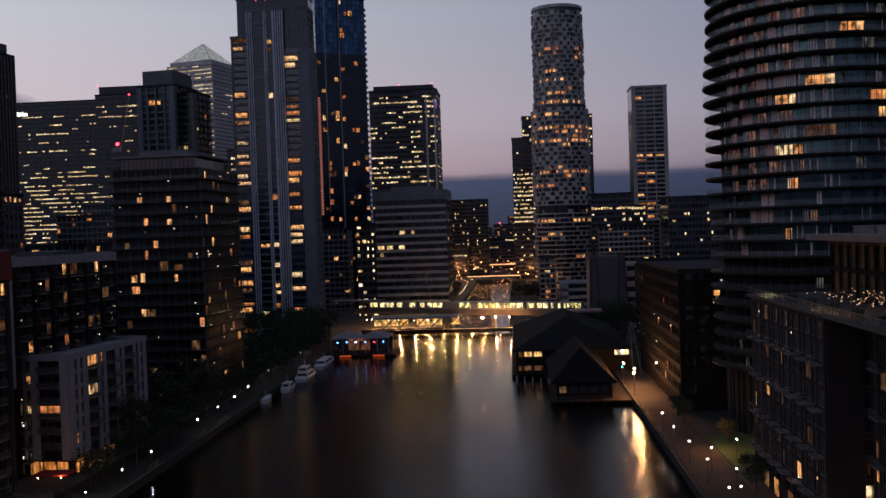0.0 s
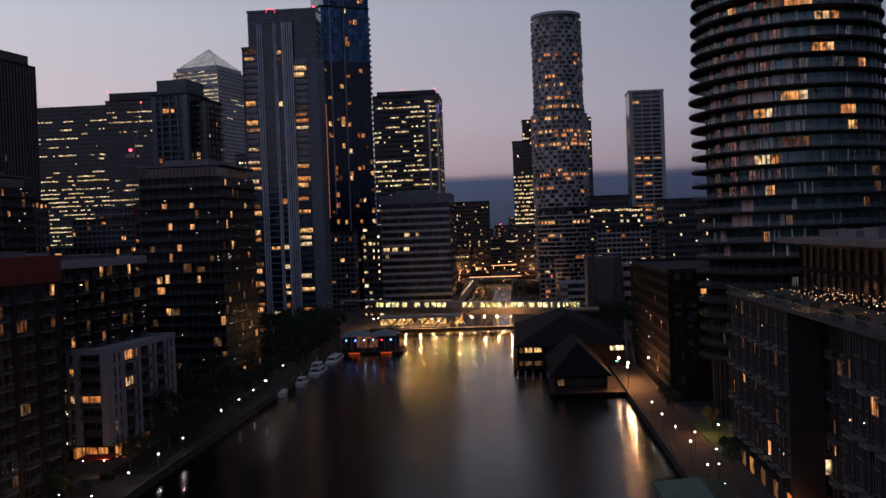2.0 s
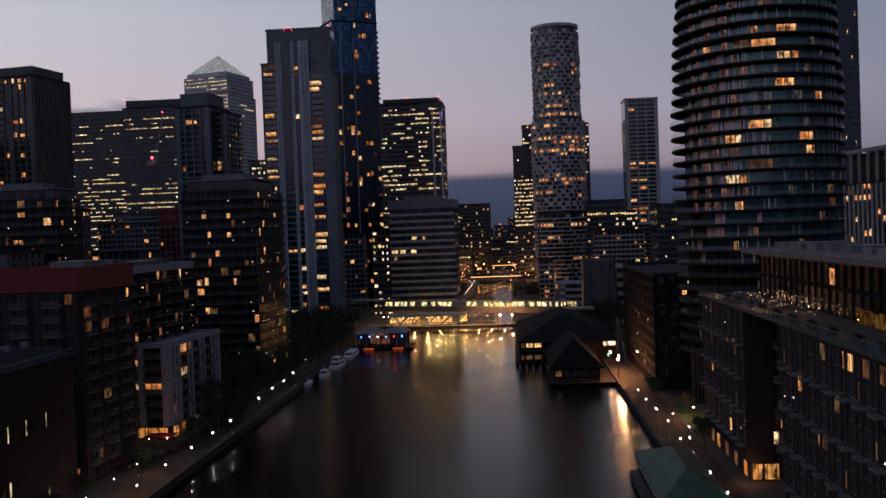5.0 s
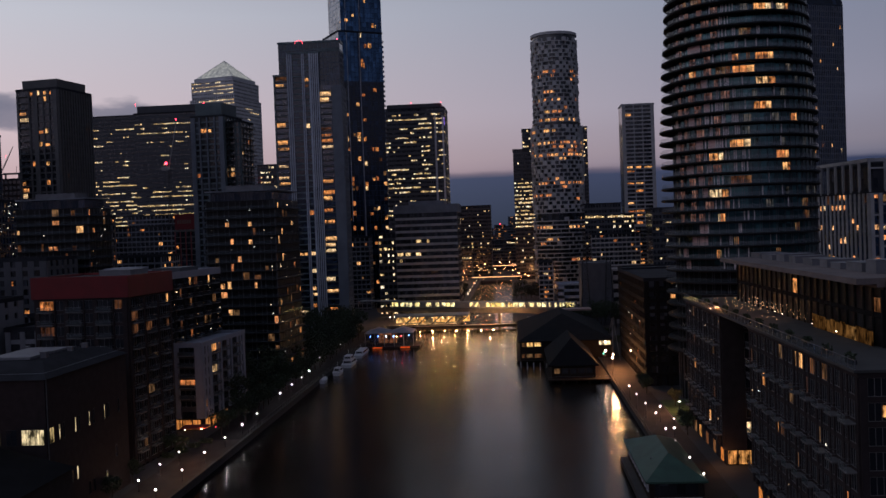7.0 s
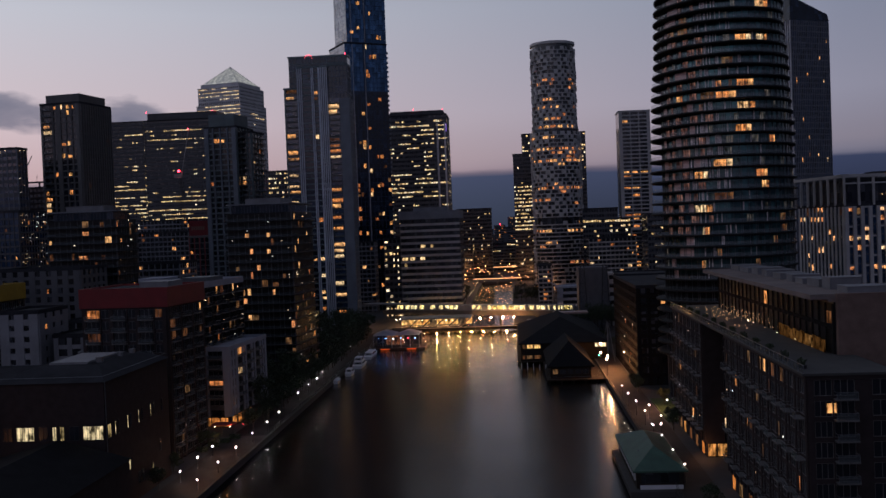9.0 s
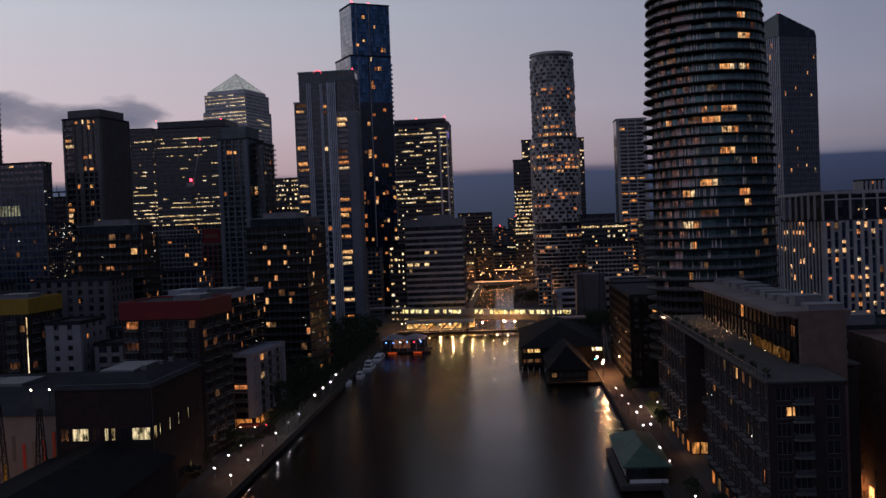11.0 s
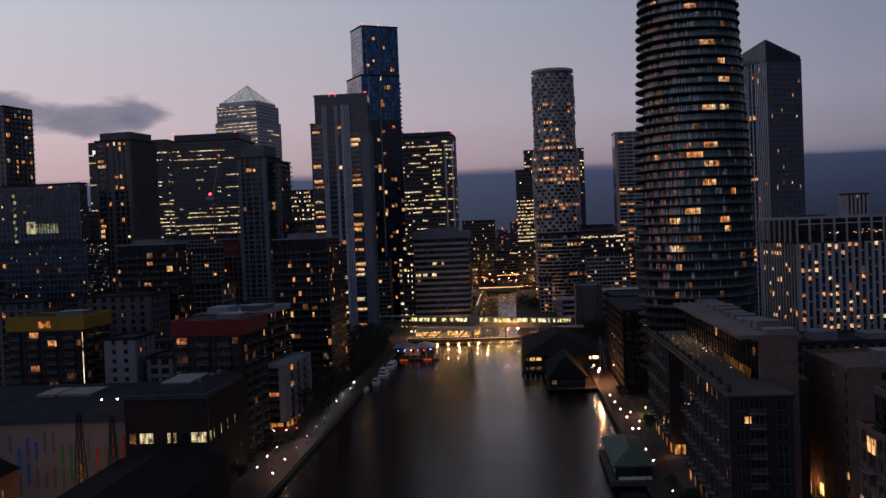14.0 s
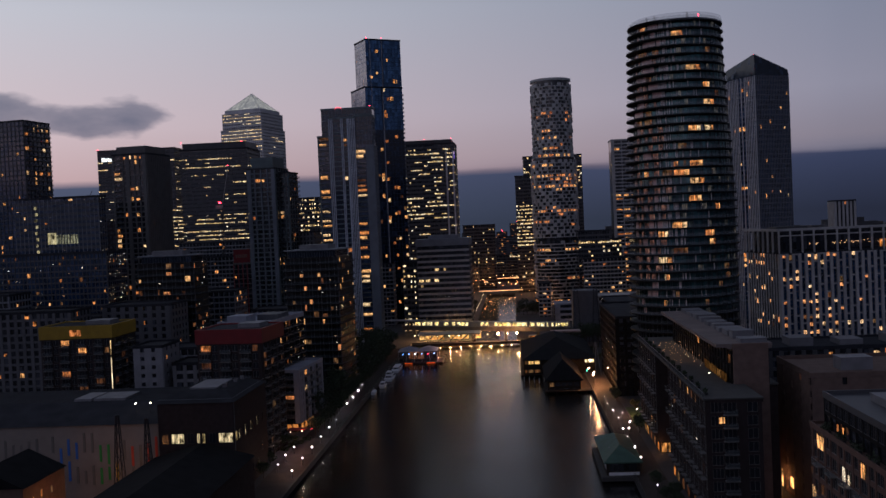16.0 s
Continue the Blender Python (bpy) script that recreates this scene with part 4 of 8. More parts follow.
w = office("office_tower", "dark office tower beyond the dock with pale lit floors", -464, 850, 0, 88, 50, 176, 4.0, 1.9, lit_rows([(0, 2, 0.0), (3, 3, 0.35), (4, 4, 0.05), (5, 5, 0.3), (6, 6, 0.06), (7, 7, 0.4), (8, 10, 0.12), (11, 11, 0.4), (12, 15, 0.12), (16, 17, 0.5), (18, 18, 0.15), (19, 44, 0.6)]), seed=23, run=2.5, span=(DARKC, 2.3, 0.1))
bm = bmesh.new()
for i, (a, b, c) in enumerate(((0, 1.2, 4.2), (2.0, 3.2, 4.2), (4.0, 6.0, 3.6), (7.0, 8.2, 4.2), (8.6, 10.0, 3.0), (10.6, 12.4, 3.0))):
    box(bm, a, b, -0.4, -0.1, 0, c)
part("roof_sign", bm, SIGNW, w, "white lighted sign as plain bars", m=pose(5, 0, 165))
beacon(w, 0.5, 0, 178, 0.6)


def pyramid_tower():
    e = thing("pyramid_tower", -357, 965, GROUND, -15, "steel-clad skyscraper with a lighted glass pyramid roof", "tower")
    H = -GROUND
    side = lambda ch: dict(cols=cols((("p", 1.0), ("w", 1.7)), 21) + [("p", 1.0)], pier=(STEELC, 0.3), span=(STEELC, 2.2, 0.28), run=3, chance=ch, room=OFFICE)
    low = lit_rows([(0, 0, 0.85), (1, 2, 0.9), (3, 4, 0.65), (5, 9, 0.5), (10, 40, 0.65)])
    block(e, 0, 57, 0, 57, 0, 204 + H, 4.0, {"F": side(low), "R": side(lit_rows([(0, 60, 0.05)]))}, G_GREY, STEELC, 0.6, seed=31)
    up = lit_rows([(0, 0, 0.2), (1, 2, 0.9), (3, 6, 0.5)])
    block(e, 1.6, 55.4, 1.6, 55.4, 204 + H, 224 + H, 4.0, {"F": side(up), "R": side(lit_rows([(0, 9, 0.02)]))}, G_GREY, STEELC, 0.6, seed=32)
    bm = bmesh.new()
    box(bm, 4, 53, 4, 53, 224 + H, 229 + H)
    part("drum", bm, STEELC, e)
    base, apex, c = 229 + H, 251 + H, 28.5
    corners = [(5.5, 5.5), (51.5, 5.5), (51.5, 51.5), (5.5, 51.5)]
    bm = bmesh.new()
    v = [bm.verts.new((x, y, base)) for x, y in corners]
    t = bm.verts.new((c, c, apex))
    for i in range(4):
        bm.faces.new((v[i], v[(i + 1) % 4], t))
    part("pyramid_roof", bm, PYR, e, "lighted ribbed glass pyramid")
    for i in range(4):
        (xa, ya), (xb, yb) = corners[i], corners[(i + 1) % 4]
        bm = bmesh.new()
        for k in range(1, 11):
            f = k / 11.0
            p = [Vector((xa + (c - xa) * f, ya + (c - ya) * f, base + (apex - base) * f)), Vector((xb + (c - xb) * f, yb + (c - yb) * f, base + (apex - base) * f))]
            bar(bm, p[0], p[1], 0.22, 4)
        bar(bm, (xa, ya, base), (c, c, apex), 0.35, 4)
        for k in range(1, 8):
            f = k / 8.0
            q = Vector((xa + (xb - xa) * f, ya + (yb - ya) * f, base))
            g = 1 - abs(2 * f - 1)
            bar(bm, q, q + (Vector((c, c, apex)) - Vector(((xa + xb) / 2, (ya + yb) / 2, base))) * g, 0.18, 4)
        part("rib", bm, STEELC, e)


def pyramid_glass():
    m = bpy.data.materials.new("pyramid_glass")
    m.use_nodes = True
    nt = m.node_tree
    b = nt.nodes["Principled BSDF"]
    b.inputs["Base Color"].default_value = (0.35, 0.36, 0.37, 1)
    b.inputs["Roughness"].default_value = 0.3
    co = nt.nodes.new("ShaderNodeTexCoord")
    n = nt.nodes.new("ShaderNodeTexNoise")
    n.inputs["Scale"].default_value, n.inputs["Detail"].default_value = 0.3, 3.0
    nt.links.new(co.outputs["Object"], n.inputs["Vector"])
    r = nt.nodes.new("ShaderNodeValToRGB")
    r.color_ramp.elements[0].position, r.color_ramp.elements[0].color = 0.4, (0.22, 0.225, 0.215, 1)
    r.color_ramp.elements[1].position, r.color_ramp.elements[1].color = 0.72, (0.7, 0.68, 0.58, 1)
    nt.links.new(n.outputs[0], r.inputs[0])
    nt.links.new(r.outputs[0], b.inputs["Emission Color"])
    b.inputs["Emission Strength"].default_value = 0.7
    return m


PYR = pyramid_glass()
pyramid_tower()

# ---- western residential towers ----
STAIR = lit("stair_light", [(0.0, (0.6, 0.5, 0.25)), (1.0, (0.9, 0.8, 0.5))], 0.42, 0.5)
BALC = lambda n, a=0.45, b=3.4: cols((("p", a), ("b", b), ("p", 0.25), ("w", 1.7)), n) + [("p", a)]
e = thing("apartment_tower", -245.2, 378, GROUND, -10, "tall dark apartment tower with stacked corner balconies", "tower")
block(e, 0, 22.8, 0, 27.5, 0, 127.4 - GROUND, 3.15, {"F": dict(cols=[("p", 1.2), ("b", 5.0), ("p", 1.0), ("w", 1.6), ("p", 2.4), ("w", 2.6), ("p", 0.6), ("w", 2.6), ("p", 0.6), ("w", 2.0), ("p", 2.0)], pier=(TAUPE, 0.5), span=(TAUPE, 0.8, 0.2), lit=[(0, 1), (0, 2), (0, 3), (0, 4), (3, 0), (6, 2), (6, 3), (8, 2), (8, 3), (11, 3), (14, 0), (14, 3), (15, 0), (16, 0), (17, 0), (24, 0), (25, 1), (30, 0)], chance=0.05), "R": dict(cols=cols((("p", 0.9), ("w", 1.1)), 13) + [("p", 0.9)], pier=(TAUPE, 0.7), span=(TAUPE, 0.8, 0.2), chance=0.01)}, G_BLACK, seed=41)
roof_box(e, 1.6, 21.2, 2.5, 25.5, 128.6, 133.6, TAUPE, "crown")

e = thing("apartment_tower", -363, 420, GROUND, -10, "dark glass tower at the western edge", "tower")
block(e, 0, 46, 0, 26, 0, 156 - GROUND, 3.2, {"F": dict(cols=cols((("p", 0.4), ("w", 2.6)), 15) + [("p", 0.4)], pier=(DARKC, 0.3), span=(DARKC, 0.8, 0.15), chance=0.09), "R": dict(cols=cols((("p", 0.6), ("b", 3.6)), 6) + [("p", 0.6)], pier=(DARKC, 0.4), span=(DARKC, 0.8, 0.2), chance=0.2)}, G_BLUE, seed=42)

w = office("apartment_block", "flat-topped blue-grey apartment block with few lights", -286.9, 338.6, -4, 51, 8, 101.3, 3.2, 2.6, 0.03, room=HOME, glass=G_BLUE, seed=43, pier=(MIDC, 0.2), specks=30)
for i in range(11):
    put("lit_window", boxmesh("lit_window", (0, 1.7 if i < 3 else 1.1, -0.3, 0, 0, 6.5 if i < 3 else 5.2), STAIR if i < 3 else COOL), w, pose(19.6 + i * 1.72, 0, 76.4))
for i in range(9):
    put("stair_window", boxmesh("stair_window", (0, 1.5, -0.3, 0, 0, 1.7), STAIR), w, pose(12.0 + (i % 2) * 0.5, 0, 68 + i * 3.55))
office("apartment_block", "long dark apartment block speckled with small lights", -315, 300, -3, 100, 22, 70, 3.0, 2.2, 0.02, room=HOME, glass=G_BLUE, seed=44, pier=(DARKC, 0.3), span=(DARKC, 0.8, 0.25), dim=0.06, specks=110)

e = thing("stepped_tower", -183, 452, GROUND, -8, "slim stepped tower with pale blue-grey corner columns", "tower")
block(e, 0, 20, 0, 24, 0, 120 - GROUND, 3.15, {"F": dict(cols=[("p", 1.6), ("w", 1.4), ("p", 0.5), ("w", 2.2), ("p", 0.5), ("w", 2.2), ("p", 0.5), ("w", 1.4), ("p", 1.6)], pier=(STEELD, 0.8), span=(TEALC, 0.9, 0.3), lit=[(2, 1), (2, 2)], chance=0.015), "R": dict(cols=cols((("p", 1.2), ("b", 3.0)), 5) + [("p", 1.2)], pier=(TEALC, 0.5), span=(TEALC, 0.8, 0.2), chance=0.05)}, G_GREY, seed=45)
block(e, 20, 27, 6, 24, 0, 117 - GROUND, 3.15, {"F": dict(cols=[("p", 0.8), ("b", 3.6), ("p", 0.8), ("w", 2.0), ("p", 0.8)], pier=(TEALC, 0.4), span=(TEALC, 0.8, 0.2), chance=0.06), "R": dict(cols=cols((("p", 0.8), ("b", 3.0)), 4), pier=(TEALC, 0.4), span=(TEALC, 0.8, 0.2), chance=0.06)}, G_GREY, seed=46)
roof_box(e, 2, 18, 2, 22, 121.3, 129, TEALC, "crown")

w = office("apartment_block", "dark brown block with a gantry on its roof", -296, 450, 0, 20, 20, 89, 3.2, 2.6, 0.02, room=HOME, seed=45, pier=(DBRICK, 0.3), span=(DBRICK, 1.2, 0.2), specks=6)
GANTRY = bmesh.new()
box(GANTRY, 1, 19, 2, 3.2, 92.2 - GROUND, 93.2 - GROUND)
for x in (2, 10, 17.4):
    box(GANTRY, x, x + 0.8, 2.2, 3.0, 89 - GROUND, 92.2 - GROUND)
bar(GANTRY, (9, 2.6, 93.2 - GROUND), (9, 2.6, 97 - GROUND), 0.12, 5)
part("roof_gantry", GANTRY, DARKC, w)
office("office_block", "small lit office block between the towers", -199, 650, 0, 24, 24, 106, 3.8, 2.2, 0.5, seed=47)
office("apartment_block", "pale low block between the towers", -163, 470, 0, 20, 22, 76, 3.2, 2.4, 0.04, span=(STONE, 1.2, 0.25), pier=(STONE, 0.3), room=HOME, seed=48, pw=0.9)
office("apartment_block", "pale block with a lit top storey", -196, 300, -4, 22, 20, 62, 3.2, 3.0, lit_rows([(0, 0, 0.9), (1, 9, 0.12)]), span=(STONE, 1.3, 0.25), pier=(STONE, 0.3), room=HOME, seed=49, pw=1.2)


def round_rect(x0, x1, y0, y1, r, k=5):
    """A rectangle with rounded corners, counter-clockwise."""
    ring = []
    for cx, cy, a0 in ((x1 - r, y0 + r, -90), (x1 - r, y1 - r, 0), (x0 + r, y1 - r, 90), (x0 + r, y0 + r, 180)):
        ring += [(cx + r * math.cos(radians(a0 + 90 * i / k)), cy + r * math.sin(radians(a0 + 90 * i / k))) for i in range(k + 1)]
    return ring


def balcony_block(name, label, x, y, rz, w, d, top, fh, n, nr, chance, wall, glass=G_DULL, seed=0, dim=0.05, specks=26, deep=1.5, lits=()):
    """An apartment block whose balconies run right round it, storey by storey, under a set-back glazed top."""
    e = thing(name, x, y, GROUND, rz, label, "building")
    t = top - GROUND
    f = lambda k, l: dict(cols=cols((("p", 0.3), ("w", 2.5), ("p", 0.2), ("w", 1.5)), k) + [("p", 0.3)], pier=(wall, 0.12), span=(wall, 0.5, 0.1), chance=chance, lit=l, dim=dim, specks=specks, room=ROSE)
    block(e, 0, w, 0, d, 0, t - fh, fh, {"F": f(n, lits), "R": f(nr, ())}, glass, None, seed=seed)
    block(e, 1.6, w - 1.6, 1.6, d - 1.6, t - fh, t, fh, {"F": dict(cols=cols((("p", 0.15), ("w", 1.7)), n * 3), pier=(wall, 0.08), span=(wall, 0.2, 0.06), chance=0.0)}, G_NIGHT, None, seed=seed + 1)
    bm = bmesh.new()
    prism(bm, round_rect(-0.6, w + 0.6, -0.6, d + 0.6, 2.2), t, t + 0.5)
    part("roof", bm, MIDC, e)
    outer = round_rect(-deep, w + deep, -deep, d + deep, 2.6)
    bm = bmesh.new()
    prism(bm, outer, 0, 0.34)
    slab = mesh_of("balcony_slab", bm, BANDDK)
    bm = bmesh.new()
    m = len(outer)
    ring = [(w / 2 + (px - w / 2) * 0.995, d / 2 + (py - d / 2) * 0.995) for px, py in outer]
    lo, hi = [bm.verts.new((px, py, 0.34)) for px, py in ring], [bm.verts.new((px, py, 1.4)) for px, py in ring]
    for i in range(m):
        bm.faces.new((lo[i], lo[(i + 1) % m], hi[(i + 1) % m], hi[i]))
    rail = mesh_of("balustrade", bm, BALUSTER)
    for i in range(1, int((t - 0.3) / fh)):
        z = t - fh - 0.3 - i * fh + 0.1
        put("balcony_slab", slab, e, pose(0, 0, z))
        put("balustrade", rail, e, pose(0, 0, z))
    roof_box(e, w * 0.2, w * 0.75, d * 0.25, d * 0.8, t + 0.5, t + 2.6)
    return e


balcony_block("apartment_block", "dark glass apartment block with wrap-round balconies and orange lights", -184, 258, -3, 28, 17, 67.5, 3.1, 6, 4, 0.045, DARKC, seed=51, lits=[(1, 6), (4, 5), (4, 6)])
balcony_block("apartment_block", "dark glass apartment block with rounded wrap-round balconies", -110.5, 250, -3, 25, 29, 67.5, 3.1, 6, 7, 0.03, DARKC, seed=52, dim=0.06, lits=[(4, 4), (4, 7), (6, 5), (7, 4), (9, 2), (9, 3), (10, 2), (12, 3)])


def dock_block():
    e = thing("apartment_block", -120.5, 178, GROUND, -7, "dark apartment block with a white frame round its roof", "building")
    t = 41.0 - GROUND
    f = lambda k: dict(cols=BALC(k, 0.8, 2.8), pier=(BLACKWALL, 0.4), span=(BLACKWALL, 0.6, 0.2), chance=0.045, dim=0.08, balcony=1.4, frames=POLE, specks=40)
    block(e, 0, 21, 0, 38, 0, t, 3.0, {"F": f(3), "R": f(6)}, G_BLACK, RENDER, 1.6, seed=53)
    bm = bmesh.new()
    box(bm, 19.6, 21.3, -0.7, 0.5, 18, t + 1.6)
    box(bm, 0, 1.4, -0.7, 0.5, 0, t + 1.6)
    part("white_fin", bm, RENDER, e)
    roof_box(e, 1.0, 9, 6, 16, t + 0.12, t + 3.2, RENDER)
    roof_box(e, 8, 17, 20, 32, t + 0.12, t + 2.4, DARKC)
    e = thing("apartment_block", -100, 178, GROUND, -5, "white rendered dockside block with small square windows", "building")
    t, w = 22.3 - GROUND, 10.4
    front = [("p", 1.3), ("w", 1.1), ("p", 1.6), ("b", 4.6), ("p", 1.8)]
    right = [("p", 1.4), ("w", 0.9), ("p", 0.8), ("w", 0.9), ("p", 1.5), ("b", 3.2), ("p", 1.0), ("w", 0.9), ("p", 1.0), ("b", 3.2), ("p", 1.4), ("w", 0.9), ("p", 0.9), ("b", 3.2), ("p", 1.0), ("w", 0.9), ("p", 0.8), ("w", 0.9), ("p", 1.4)]
    block(e, 0, w, 0, 32, 3.4, t, 2.95, {"F": dict(split=True, cols=front, pier=(RENDER, 0.35), span=(RENDER, 1.35, 0.22), chance=0.0, lit=[(1, 0), (3, 1), (3, 0)], balcony=0.9, frames=RAIL), "R": dict(split=True, cols=right, pier=(RENDER, 0.35), span=(RENDER, 0.8, 0.2), chance=0.05, lit=[(0, 2), (0, 3), (2, 2)], balcony=1.2, frames=RAIL)}, G_BLACK, RENDER, 1.0, seed=54)
    bm = bmesh.new()
    box(bm, 0.3, w - 0.3, 0.4, 31.6, 0, 3.4)
    part("ground_floor", bm, DBRICK, e)
    for a, b in ((1.4, 3.9), (4.3, 6.8), (7.2, 9.4)):
        bm = bmesh.new()
        box(bm, a, b, 0.2, 0.38, 0.4, 2.9)
        part("shop_window", bm, SHOP, e, "bright restaurant window")
    for i in range(4):
        bm = bmesh.new()
        box(bm, w - 0.28, w - 0.05, 2 + i * 4.2, 4.6 + i * 4.2, 0.4, 2.9)
        part("shop_window", bm, SHOP if i < 2 else DIM, e, "bright restaurant window")


dock_block()


def coloured_top(name, label, x, y, rz, w, d, top, panel, seed, lits):
    e = thing(name, x, y, GROUND, rz, label, "building")
    t = top - GROUND
    f = lambda k, l: dict(cols=BALC(k, 0.9, 3.0), pier=(DBRICK, 0.4), span=(DBRICK, 0.8, 0.22), chance=0.015, dim=0.06, lit=l, balcony=1.3, frames=RAIL)
    block(e, 0, w, 0, d, 0, t - 5.2, 3.0, {"F": f(max(2, int(w / 7)), lits), "R": f(max(2, int(d / 7)), ())}, G_BLACK, DBRICK, 0.3, seed=seed)
    for side in ((-0.6, w + 0.6, -0.6, 0.0), (w, w + 0.6, 0.0, d + 0.6), (-0.6, 0.0, 0.0, d + 0.6), (0, w, d, d + 0.6)):
        bm = bmesh.new()
        box(bm, *side, t - 5.0, t)
        part("panel_band", bm, panel, e)
    for k in range(3 if panel is YELC else 0):
        bm = bmesh.new()
        x0 = w * (0.12 + 0.3 * k)
        box(bm, x0, x0 + w * 0.16, -0.66, -0.61, t - 4.0, t - 1.6)
        part("window", bm, HOME if k == 1 else panel, e)
    bm = bmesh.new()
    box(bm, 0, w, 0, d, t - 5.0, t - 0.5)
    part("roof", bm, ROOF, e)
    roof_box(e, w * 0.5, w * 0.85, d * 0.4, d * 0.8, t - 0.5, t + 1.0)
    if panel is YELC:
        for z0, z1 in ((2, 9), (10, t - 12), (t - 11.4, t - 6)):
            put("stair_light", boxmesh("stair_light", (0, 0.35, -0.08, 0.02, 0, round(z1 - z0, 1)), OFFICE), e, pose(w - 0.5, -0.45, z0))
    return e


coloured_top("apartment_block", "dark brick block with a red panelled top storey", -115, 137, -5, 23, 22, 44, REDC, 61, [(0, 0)])
coloured_top("apartment_block", "dark brick block with a yellow panelled top storey", -188, 170, 0, 28, 22, 44, YELC, 62, [(0, 2), (4, 2)])
office("apartment_block", "pale grey block with dark balcony recesses", -189, 228, 0, 31, 22, 46.5, 3.1, 4.4, 0.05, span=(STONE, 1.2, 0.3), pier=(STONE, 0.35), room=HOME, seed=63, pw=2.4)
office("apartment_block", "white gable-ended block with small windows", -140, 142, 0, 10.5, 16, 38, 3.0, 4.8, 0.03, span=(GABLE, 1.6, 0.3), pier=(GABLE, 0.35), room=HOME, seed=64, pw=3.0)
office("apartment_block", "low white framed block", -127.5, 146, 0, 12.5, 16, 31, 3.0, 4.0, 0.08, span=(GABLE, 1.1, 0.3), pier=(GABLE, 0.35), room=HOME, seed=65, pw=1.4)
office("apartment_block", "pale rendered block at the western edge", -236, 202, 0, 45, 18, 47, 3.1, 3.4, 0.08, span=(STONE, 1.0, 0.3), pier=(STONE, 0.35), room=HOME, seed=66, pw=1.4)


HALLROOM = lit("room_light_hall", [(0.0, (0.5, 0.36, 0.16)), (1.0, (0.9, 0.72, 0.42))], 0.6, 1.2)


def dark_hall():
    e = thing("dock_office", -111.2, 88, GROUND, 0, "black brick office building with a few lit windows and rooflight", "building")
    t = 27.5 - GROUND
    bm = bmesh.new()
    box(bm, 0, 22.7, 0, 36, 0, t)
    part("wall", bm, DBRICK, e)
    bm = bmesh.new()
    v = [bm.verts.new(p) for p in ((-0.5, -0.5, t), (23.2, -0.5, t), (23.2, 36.5, t), (-0.5, 36.5, t), (4.5, 8, t + 2.4), (18.5, 8, t + 2.4), (18.5, 30, t + 2.4), (4.5, 30, t + 2.4))]
    for q in ((0, 1, 5, 4), (1, 2, 6, 5), (2, 3, 7, 6), (3, 0, 4, 7), (4, 5, 6, 7), (3, 2, 1, 0)):
        bm.faces.new([v[i] for i in q])
    part("roof", bm, ROOF, e)
    for i in range(14):
        put("roof_seam", boxmesh("roof_seam", (-0.03, 0.03, 0, 22, 0, 0.09), ROOF), e, pose(5.0 + i * 1.0, 8, t + 2.38))
    for x, y, s in ((16, 12, 1.2), (16.6, 22, 0.9), (5.4, 26, 0.8), (17.2, 27, 1.0)):
        roof_box(e, x, x + s, y, y + s, t + 2.4, t + 2.4 + s, PLANT, "roof_vent")
    bm = bmesh.new()
    for a, b in (((0.2, 0.2), (22.5, 0.2)), ((22.5, 0.2), (22.5, 35.8))):
        bar(bm, (*a, t + 1.1), (*b, t + 1.1), 0.04, 4)
    part("roof_guard_rail", bm, RAIL, e)
    bm = bmesh.new()
    box(bm, 6.5, 15, 10, 26, t + 2.4, t + 2.9)
    part("rooflight", bm, PLANT, e, "pale flat rooflight")
    z = 15.6 - GROUND
    for x, wd in ((3.8, 3.9), (11.5, 1.0), (13.1, 1.0), (18.0, 4.4)):
        put("lit_window", window_mesh(wd, 2.9, POLE, HALLROOM, 1 if wd < 2 else 2), e, pose(x, 0, z))
    for x in (1.0, 8.6, 15.2):
        put("window", window_mesh(2.0, 2.9, POLE, G_BLACK, 1), e, pose(x, 0, z))
    for i in range(3):
        for x in (1.6, 6.2, 10.4, 14.6, 19.0):
            put("window", window_mesh(2.6, 2.6, POLE, G_BLACK, 1), e, pose(x, 0, 2.0 + i * 4.3))
    m, _ = facade_frame("R", 0, 22.7, 0, 36)
    for u, wd, on in ((1.0, 1.8, 1), (4.6, 0.6, 1), (6.2, 0.6, 0), (11, 0.6, 1), (12.6, 0.6, 0), (17, 0.6, 1), (19, 0.6, 0), (24, 0.6, 1), (26, 0.6, 0), (31, 0.6, 0)):
        put("lit_window" if on else "window", window_mesh(wd, 2.9, POLE, HALLROOM if on else G_BLACK, 0), e, m @ pose(u, 0, z))
    for u in (3, 5, 9, 11, 16, 18, 24, 29):
        on = rng.random() < 0.35
        put("lit_window" if on else "window", window_mesh(0.8, 2.6, POLE, HALLROOM if on else G_BLACK, 0), e, m @ pose(u, 0, 3.2 + (u % 2) * 4.3))
    bm = bmesh.new()
    bar(bm, (22.85, 0.4, 0), (22.85, 0.4, t), 0.1)
    part("downpipe", bm, RAIL, e)


dark_hall()


